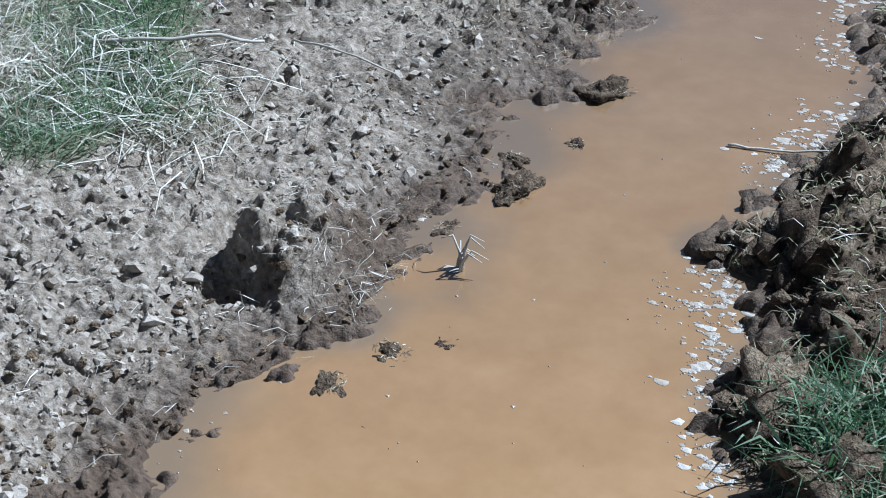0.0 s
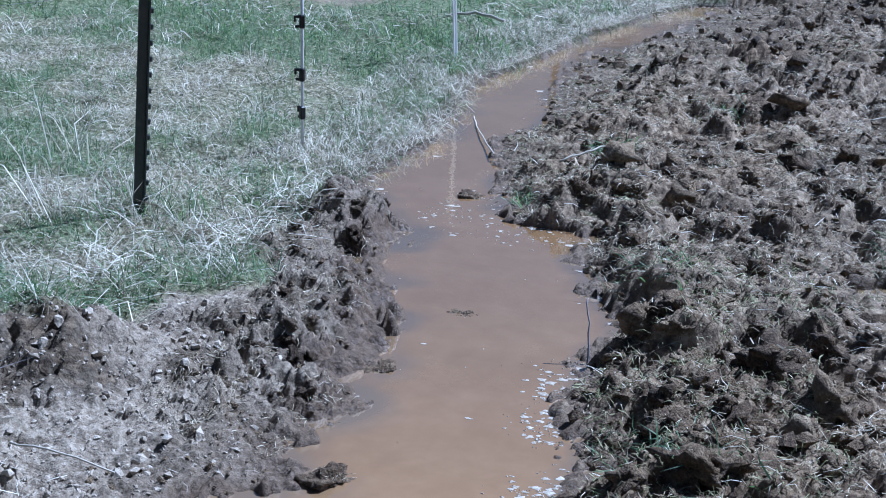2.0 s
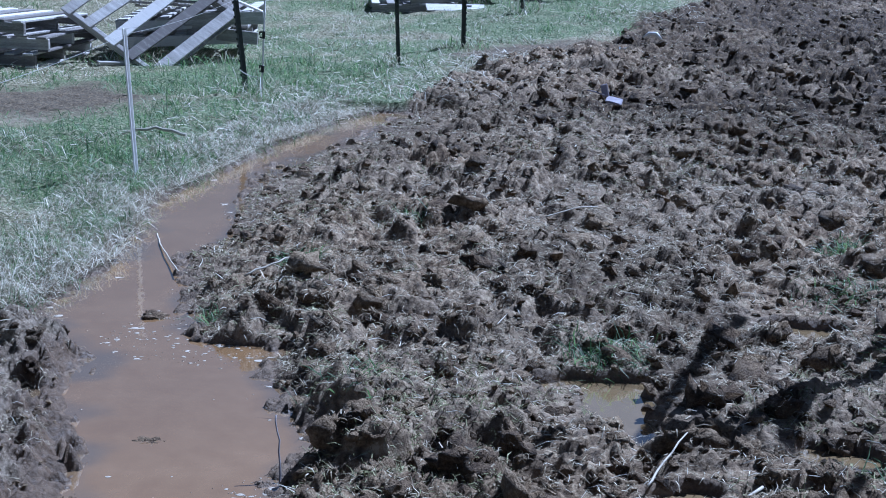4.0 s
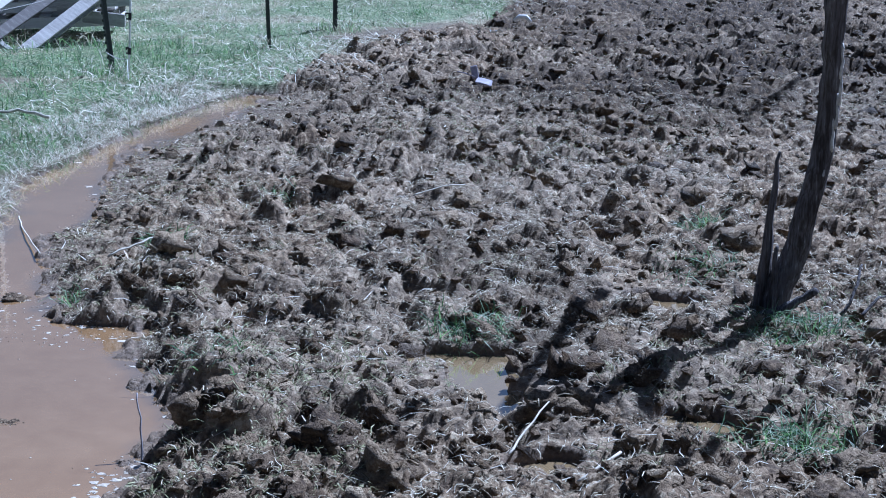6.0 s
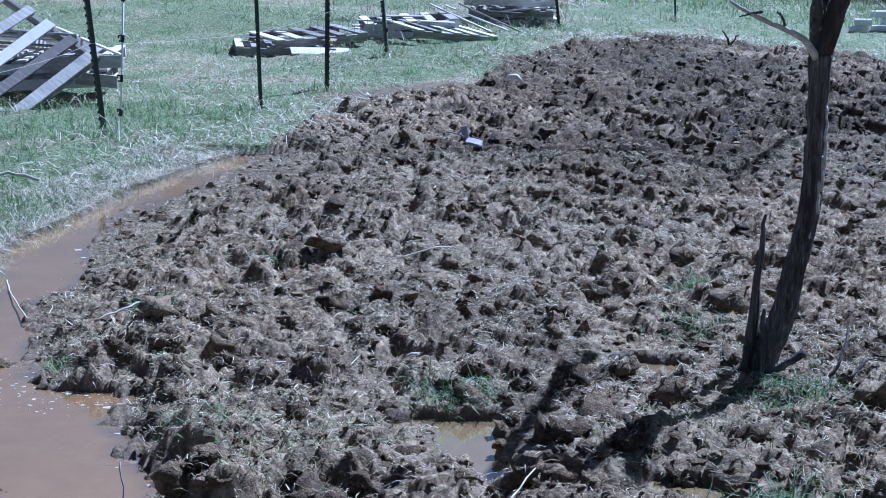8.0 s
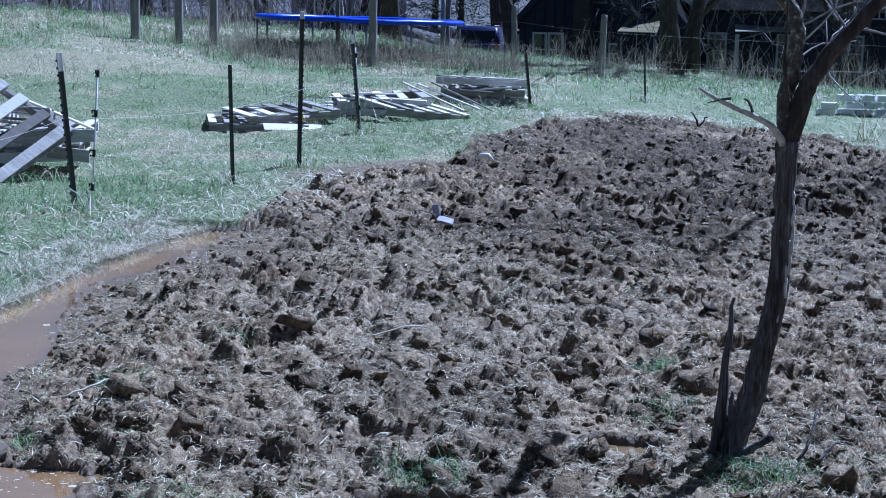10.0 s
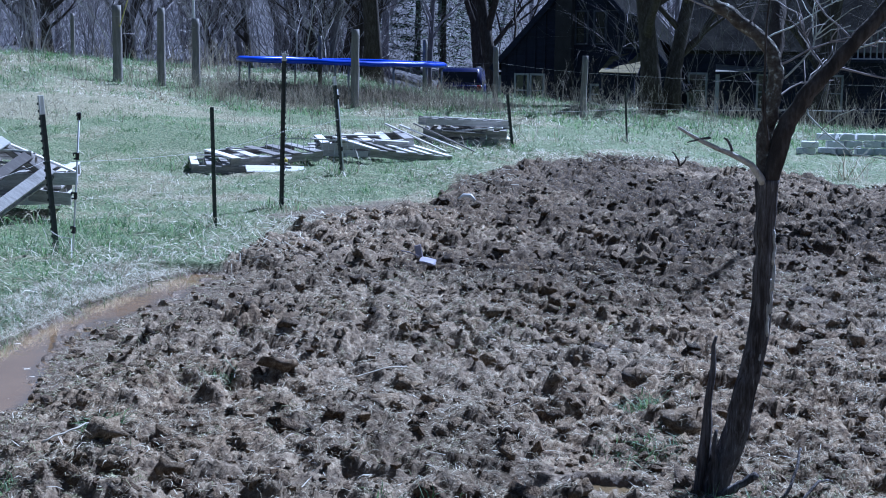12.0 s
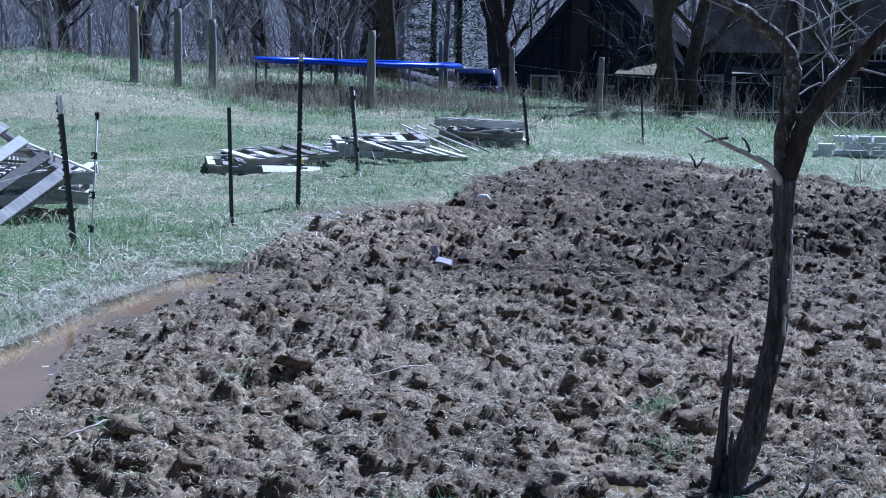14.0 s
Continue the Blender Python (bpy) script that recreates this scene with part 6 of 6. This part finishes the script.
    part("wing_end", slab(bmesh.new(), Vector((17.4, 46.0, g + 1.55)) - o, (0.2, 5.8, 3.1)), SHADEBOARDS, ob)
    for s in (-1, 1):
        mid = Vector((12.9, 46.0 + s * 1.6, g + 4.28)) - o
        part("roof", slab(bmesh.new(), (0, 0, 0), (9.8, 4.1, 0.12), Matrix.Translation(mid) @ pose(0, 0, 0, -s * 34, 0, 0)), SHADESHINGLE, ob, "mossy shingle roof, darkened as under tree shade")
    for x in (8.75, 10.75, 12.62, 14.6):
        house_window(ob, x - 5.4, 42.88 - 45, 0.5 - g, 0.52, 0.95)
    sheet_roof(ob, o, [(8.3, 41.0, 1.05), (10.1, 41.0, 1.08), (10.4, 42.4, 1.42), (8.6, 42.4, 1.38)], 4, GREYSHINGLE, "sagging grey porch roof")
    for x in (8.4, 9.9):
        part("porch_post", slab(bmesh.new(), turned(Vector((x, 41.15, (g + 1.05) / 2)) - o), (0.11, 0.11, 1.05 - g), bevel=0.01), TRIM, ob)
    for k in range(9):
        part("railing_slat", slab(bmesh.new(), Vector((13.1 + k * 0.17, 42.2, 1.9)) - o, (0.04, 0.04, 0.75), bevel=0.006), TRIM, ob)
    for z in (1.5, 2.28):
        part("railing_bar", slab(bmesh.new(), Vector((13.8, 42.16, z)) - o, (1.7, 0.05, 0.05), bevel=0.006), TRIM, ob)
    part("balcony_floor", slab(bmesh.new(), Vector((13.8, 42.5, 1.44)) - o, (1.9, 0.85, 0.1), bevel=0.01), SHADEBOARDS, ob)
    shed = part("side_shed", slab(bmesh.new(), turned(Vector((2.48, 43.45, g + 1.18)) - o), (0.56, 0.8, 2.35)), TRIM, ob, "pale weathered lean-to wall")
    part("shed_roof", slab(bmesh.new(), turned(Vector((2.46, 43.45, g + 2.4)) - o), (0.75, 1.0, 0.08), bevel=0.01), SHADESHINGLE, shed)


house()

# ---- the parked car ----
PAINT = material("dark_blue_paint", [(0.006, 0.009, 0.06), (0.01, 0.015, 0.085)], scale=2, rough=0.25, bump=0.0, spec=0.5)
TYRE = material("rubber", [(0.012, 0.012, 0.012), (0.025, 0.025, 0.025)], scale=20, bump=0.3)
LAMPRED = material("red_lamp_glass", [(0.18, 0.01, 0.01), (0.3, 0.02, 0.02)], scale=10, rough=0.2, bump=0)
PLATE = material("plate", [(0.5, 0.5, 0.5), (0.65, 0.65, 0.65)], scale=10, bump=0)


def car(x, y, turn):
    z = here(x, y)
    ob = thing("car", (x, y, z), "dark blue parked car seen from behind under bare trees", "car", turn=turn)
    bm = bmesh.new()
    sections = []
    for yy, w, z0, z1 in ((-2.2, 0.82, 0.45, 0.95), (-2.15, 0.88, 0.32, 1.05), (-1.0, 0.92, 0.28, 1.08), (0.8, 0.92, 0.28, 1.05), (1.9, 0.88, 0.3, 0.95), (2.3, 0.78, 0.42, 0.8)):
        sections.append([bm.verts.new(p) for p in ((-w, yy, z0), (-w, yy, z1 - 0.08), (-w + 0.08, yy, z1), (w - 0.08, yy, z1), (w, yy, z1 - 0.08), (w, yy, z0))])
    for a, b in zip(sections, sections[1:]):
        for s in range(6):
            bm.faces.new((a[s], a[(s + 1) % 6], b[(s + 1) % 6], b[s])).smooth = True
    bm.faces.new(sections[0][::-1])
    bm.faces.new(sections[-1])
    bmesh.ops.recalc_face_normals(bm, faces=bm.faces)
    part("body", bm, PAINT, ob)
    bm = bmesh.new()
    sections = []
    for yy, w, z1 in ((-2.1, 0.84, 1.08), (-1.85, 0.72, 1.62), (-1.5, 0.7, 1.68), (0.2, 0.68, 1.66), (1.0, 0.8, 1.07)):
        sections.append([bm.verts.new(p) for p in ((-0.86, yy, 1.0), (-w, yy, z1 - 0.05), (-w + 0.1, yy, z1), (w - 0.1, yy, z1), (w, yy, z1 - 0.05), (0.86, yy, 1.0))])
    for a, b in zip(sections, sections[1:]):
        for s in range(6):
            bm.faces.new((a[s], a[(s + 1) % 6], b[(s + 1) % 6], b[s])).smooth = True
    bm.faces.new(sections[0][::-1])
    bm.faces.new(sections[-1])
    bmesh.ops.recalc_face_normals(bm, faces=bm.faces)
    part("cabin", bm, PAINT, ob)
    part("rear_window", slab(bmesh.new(), (0, 0, 0), (1.3, 0.02, 0.42), Matrix.Translation((0, -2.0, 1.34)) @ pose(0, 0, 0, -24, 0, 0), 0.008), GLASS, ob, "dark rear window")
    for s in (-1, 1):
        part("tail_lamp", slab(bmesh.new(), (s * 0.74, -2.19, 0.95), (0.16, 0.06, 0.2), bevel=0.02), LAMPRED, ob, "red tail lamp")
        for yy in (-1.4, 1.4):
            wheel = part("wheel", tube(bmesh.new(), [(s * 0.7, yy, 0.33), (s * 0.74, yy, 0.33), (s * 0.88, yy, 0.33), (s * 0.92, yy, 0.33)], [0.3, 0.34, 0.34, 0.3], 20), TYRE, ob, "black tyre")
            part("rim", tube(bmesh.new(), [(s * 0.86, yy, 0.33), (s * 0.93, yy, 0.33)], [0.2, 0.2], 14), GALV, wheel)
    part("bumper", slab(bmesh.new(), (0, -2.26, 0.52), (1.7, 0.14, 0.22), bevel=0.04), BLACK, ob, "black bumper")
    part("number_plate", slab(bmesh.new(), (0, -2.24, 0.8), (0.4, 0.03, 0.14), bevel=0.005), PLATE, ob, "plain pale plate")
    part("roof_rail", tube(bmesh.new(), [(-0.55, -1.5, 1.7), (-0.55, 0.2, 1.69)], [0.02, 0.02], 6), GALV, ob)
    part("roof_rail", tube(bmesh.new(), [(0.55, -1.5, 1.7), (0.55, 0.2, 1.69)], [0.02, 0.02], 6), GALV, ob)


car(1.45, 55.0, -8)


# ---- trees ----
def grow(trunk, crown, height, r, seed, spread=0.5, fork=0.35, twigs=3, levels=3):
    rng = random.Random(seed)

    def branch(bm, p, d, ln, r0, level):
        pts, q, way = [p], p, d.copy()
        n = 5 if level == 0 else 4
        for k in range(n):
            way = (way + Vector((rng.uniform(-1, 1), rng.uniform(-1, 1), rng.uniform(-0.5, 0.8))) * (0.08 if level == 0 else 0.22)).normalized()
            q = q + way * ln / n
            pts.append(q)
        tip = r0 * (0.45 if level == 0 else 0.3)
        radii = [r0 + (tip - r0) * k / n for k in range(n + 1)]
        if level == 0:
            radii[0] *= 1.35
        tube(bm, pts, radii, (10, 6, 4, 3)[min(level, 3)], 0.15 if level == 0 else 0.0, rng.random())
        if level >= levels:
            return
        count = (7, 5, twigs + 1, twigs)[min(level, 3)]
        for k in range(count):
            u = fork + (1 - fork) * (k + rng.random() * 0.8) / count if level == 0 else 0.25 + 0.75 * (k + rng.random()) / count
            i = min(int(u * n), n - 1)
            a = pts[i].lerp(pts[i + 1], min(u * n - i, 1.0))
            turn = rng.uniform(0, 2 * math.pi)
            side = Vector((math.cos(turn), math.sin(turn), rng.uniform(0.0, 0.7)))
            w = (way * (1 - spread) + side * spread).normalized()
            branch(crown, a, w, ln * rng.uniform(0.42, 0.7), max(radii[i] * rng.uniform(0.4, 0.65), 0.006), level + 1)

    branch(trunk, Vector((0, 0, -0.3)), Vector((rng.uniform(-0.08, 0.08), rng.uniform(-0.08, 0.08), 1)).normalized(), height * 0.75, r, 0)


def bare_tree(name, height, r, seed, label, group, bark=None, twig=None, **how):
    ob = thing(name, (0, 0, 0), label, "tree", group=group)
    trunk, crown = bmesh.new(), bmesh.new()
    grow(trunk, crown, height, r, seed, **how)
    part("trunk", trunk, bark or BARK, ob)
    part("crown", crown, twig or BARK, ob, "bare branches and twigs")
    return ob


DEADWEED = material("dead_weed", [(0.15, 0.13, 0.11), (0.33, 0.29, 0.24), (0.6, 0.55, 0.46)], scale=2, fine=20, island=0.8, bump=0)
let_light_through(DEADWEED, 0.15, (1.0, 0.97, 0.9))
rng = random.Random(12)
# big old trees by the house
t1 = bare_tree("bare_tree", 9.0, 0.25, 3, "old bare tree with rough bark in front of the house", "trees by the house", spread=0.62, fork=0.25, levels=3, twigs=5)
t1.matrix_world = pose(5.25, 33.0, here(5.25, 33.0))
t2 = bare_tree("bare_tree", 8.5, 0.2, 5, "old bare leaning tree in front of the house", "trees by the house", spread=0.65, fork=0.22, levels=3, twigs=5)
t2.matrix_world = pose(5.75, 33.4, here(5.75, 33.4), 0, 9, 40)
t3 = bare_tree("bare_tree", 12.0, 0.3, 8, "tall forked bare tree behind the meadow", "trees by the house", spread=0.5, fork=0.2, levels=3)
t3.matrix_world = pose(2.2, 58.5, here(2.2, 58.5), 0, 3, 0)
copy_thing(t3, pose(2.55, 52.0, here(2.55, 52.0), 0, 14, 80))
copy_thing(t3, pose(-1.7, 44.0, here(-1.7, 44.0), 0, 0, 130))
for k in range(26):
    y = 47 + 26 * rng.random()
    x = y * rng.uniform(-0.36, -0.02)
    made = copy_thing((t1, t2, t3)[k % 3], pose(x, y, here(x, y), rng.uniform(-5, 5), rng.uniform(-7, 7), rng.uniform(0, 360)))
    made["label"], made["group"] = "dark bare woodland tree with crooked limbs", "woodland trees"
    q = rng.uniform(0.5, 0.85)
    made.scale = (q, q, q)
copy_thing(t1, pose(9.8, 36.0, here(9.8, 36.0), 0, -4, 200))
copy_thing(t2, pose(13.0, 37.0, here(13.0, 37.0), 0, -6, 100))
# a tree beside the paddock, whose limbs shade the mud
t4 = bare_tree("bare_tree", 8.0, 0.18, 21, "bare tree standing beside the muddy paddock", "trees by the house", spread=0.72, fork=0.3, levels=3, twigs=4)
t4.matrix_world = pose(6.7, 15.6, here(6.7, 15.6), 0, -10, 60)

kinds = [bare_tree("bare_tree", 6.5 + 0.9 * k, 0.1 + 0.018 * k, 30 + k, "slender bare woodland tree on the slope", "woodland trees", WOODBARK, TWIG, spread=0.6, fork=0.3, twigs=2, levels=3) for k in range(5)]
for k, t in enumerate(kinds):
    x, y = (-14 + 7 * k, 50 + 3 * k)
    t.matrix_world = pose(x, y, here(x, y), 0, 0, 50 * k)
for k in range(95):
    y = 48 + 70 * rng.random() ** 1.2
    x = y * rng.uniform(-0.62, 0.5)
    if (1.0 < x < 20 and y < 54) or (-1.5 < x < 4.5 and 48 < y < 62):
        continue
    s = rng.uniform(0.75, 1.25)
    made = copy_thing(kinds[k % 5], pose(x, y, here(x, y), rng.uniform(-4, 4), rng.uniform(-5, 5), rng.uniform(0, 360)))
    made.scale = (s, s, s)

NEEDLE = material("conifer_needles", [(0.012, 0.03, 0.014), (0.03, 0.06, 0.025), (0.06, 0.10, 0.04)], island=0.8, bump=0, rough=0.6)


def conifer(x, y, h, seed):
    ob = thing("conifer", (x, y, here(x, y)), "dark green conifer among bare trees", "tree", group="conifers")
    part("trunk", tube(bmesh.new(), [(0, 0, -0.3), (0.05, 0, h * 0.5), (0, 0, h)], [0.18, 0.1, 0.02], 8, 0.1), BARK, ob)
    r = np.random.default_rng(seed)
    n = 5200
    u = r.random(n) ** 0.7
    layer = np.round(u * 16) / 16 + r.normal(0, 0.01, n)
    reach = (1 - layer * 0.92) * h * 0.3 * np.sqrt(r.random(n))
    q = np.round(r.uniform(0, 9, n)) * 0.7 + layer * 20 + r.normal(0, 0.16, n)
    z = h * (0.08 + 0.92 * layer) - reach * 0.28
    v, t = blades(np.cos(q) * reach, np.sin(q) * reach, z, r.uniform(0.2, 0.5, n), r.uniform(0.03, 0.07, n), r, (-0.3, 0.3), 0.5)
    part("crown", mesh_of("crown", v, t, NEEDLE), NEEDLE, ob, "drooping dark green boughs")


for k, (x, y, h) in enumerate(((-2.4, 62, 7.5), (0.6, 64, 9), (-4.2, 66, 8), (-0.6, 70, 10), (3.0, 72, 9))):
    conifer(x, y, h, k)


def sprays(x, y, z, height, width, r, stems=5, twigs=6, lean=0.35):
    """Branching brush: each root sends up stems, each stem twigs, each twig finer ones."""
    def strips(p0, way, ln, w):
        n = len(p0)
        bend = way + r.normal(0, 0.16, (n, 3))
        bend /= np.linalg.norm(bend, axis=1)[:, None]
        p1 = p0 + way * (ln * 0.5)[:, None]
        p2 = p1 + bend * (ln * 0.5)[:, None]
        side = np.stack([np.cos(r.uniform(-0.7, 0.7, n)), r.normal(0, 0.3, n), r.normal(0, 0.3, n)], 1) * (w / 2)[:, None]
        v = np.stack([p0 - side, p0 + side, p1 - side * 0.7, p1 + side * 0.7, p2 - side * 0.25, p2 + side * 0.25], 1).reshape(-1, 3)
        t = np.array([[0, 1, 3], [0, 3, 2], [2, 3, 5], [2, 5, 4]])
        return (v, (np.arange(n)[:, None, None] * 6 + t).reshape(-1, 3)), p1, p2, bend

    def aim(base, amount, up):
        way = base + r.normal(0, amount, base.shape) + np.array([0, 0, up])
        return way / np.linalg.norm(way, axis=1)[:, None]

    out = []
    k = np.repeat(np.arange(len(x)), stems)
    p0 = np.stack([x[k], y[k], z[k]], 1) + np.concatenate([r.normal(0, 0.12, (len(k), 2)), np.full((len(k), 1), -0.03)], 1)
    ln, w = height[k] * r.uniform(0.5, 1.1, len(k)), width[k]
    batch, p1, p2, way = strips(p0, aim(np.tile([0.0, 0.0, 1.0], (len(k), 1)), lean, 0.2), ln, w)
    out.append(batch)
    for level in range(2):
        k = np.repeat(np.arange(len(p1)), twigs if level == 0 else 3)
        u = r.random(len(k))[:, None]
        start = p1[k] * (1 - u) + p2[k] * u
        ln, w = ln[k] * r.uniform(0.3, 0.6, len(k)), w[k] * 0.55
        batch, p1, p2, way = strips(start, aim(way[k], 0.6, 0.15), ln, w)
        out.append(batch)
    return out


def thickets():
    r = np.random.default_rng(3)
    # brush on the wooded slope
    n = 480
    y = 42 + 60 * r.random(n) ** 1.3
    x = y * r.uniform(-0.62, 0.5, n)
    ok = ~((x > 0.8) & (x < 20) & (y < 54)) & ~((x > -2.5) & (x < 5.0) & (y < 62))
    x, y = x[ok], y[ok]
    m = len(x)
    out = sprays(x, y, ground(x, y, False), r.uniform(1.2, 4.8, m), r.uniform(0.022, 0.05, m), r, 4, 5, 0.5)
    n = 170
    x, y = r.uniform(-24, -1.5, n), r.uniform(46, 60, n)
    out += sprays(x, y, ground(x, y, False), r.uniform(1.5, 4.5, n), r.uniform(0.014, 0.03, n), r, 5, 5, 0.55)
    stuff("brush", out, TWIG, "grey-lilac leafless brush under the trees", "brush")
    # slender saplings before the house
    n = 16
    x, y = r.uniform(6.2, 15.0, n), r.uniform(36.0, 39.0, n)
    out = sprays(x, y, ground(x, y, False), r.uniform(3.5, 6.0, n), r.uniform(0.012, 0.02, n), r, 2, 8, 0.35)
    stuff("saplings", out, BARK, "thin dark leafless saplings before the house", "brush")
    n = 12
    x, y = r.uniform(4.6, 13.0, n), r.uniform(33.0, 37.5, n)
    out = sprays(x, y, ground(x, y, False), r.uniform(2.8, 4.6, n), r.uniform(0.012, 0.02, n), r, 2, 10, 0.5)
    stuff("pale_saplings", out, WOODBARK, "pale twiggy leafless saplings before the house", "brush")
    # dead weeds in ragged clumps before the house and the trees
    out = []
    n = 330
    x, y = r.uniform(-8, 17, n), r.normal(34.3, 1.6, n)
    clump = vnoise(x * 0.9, y * 0.4, 121) + 0.3 * r.normal(0, 1, n)
    ok = clump > 0.25
    x, y = x[ok], y[ok]
    m = len(x)
    tall = np.where((x > -4) & (x < 4.2), 0.4, 0.8) * r.uniform(0.2, 1.0, m)
    out += sprays(x, y, ground(x, y, False), tall, r.uniform(0.009, 0.016, m), r, 5, 3, 0.2)
    n = 240
    x, y = r.normal(-1.5, 3.4, n), r.normal(27.6, 1.5, n)
    out += sprays(x, y, ground(x, y, False), r.uniform(0.15, 0.55, n), r.uniform(0.005, 0.009, n), r, 5, 3, 0.25)
    n = 420
    y = r.uniform(19.5, 31, n)
    x = y * r.uniform(-0.31, 0.06, n)
    ok = (vnoise(x * 0.7, y * 0.4, 122) + 0.5 * (y - 25) / 6 + 0.3 * r.normal(0, 1, n)) > 0.0
    x, y = x[ok], y[ok]
    m = len(x)
    out += sprays(x, y, ground(x, y, False), r.uniform(0.12, 0.42, m), r.uniform(0.004, 0.008, m), r, 4, 3, 0.22)
    n = 260
    x, y = r.uniform(-4.6, 1.4, n), r.uniform(25.6, 27.6, n)
    out += sprays(x, y, ground(x, y, False), r.uniform(0.2, 0.5, n), r.uniform(0.005, 0.01, n), r, 5, 3, 0.25)
    n = 70
    x, y = r.uniform(2.2, 9.0, n), r.uniform(25.5, 33.0, n)
    out += sprays(x, y, ground(x, y, False), r.uniform(0.2, 0.75, n), r.uniform(0.005, 0.01, n), r, 4, 4, 0.22)
    stuff("weeds", out, DEADWEED, "pale dead weed stalks before house and trees", "weeds")


thickets()
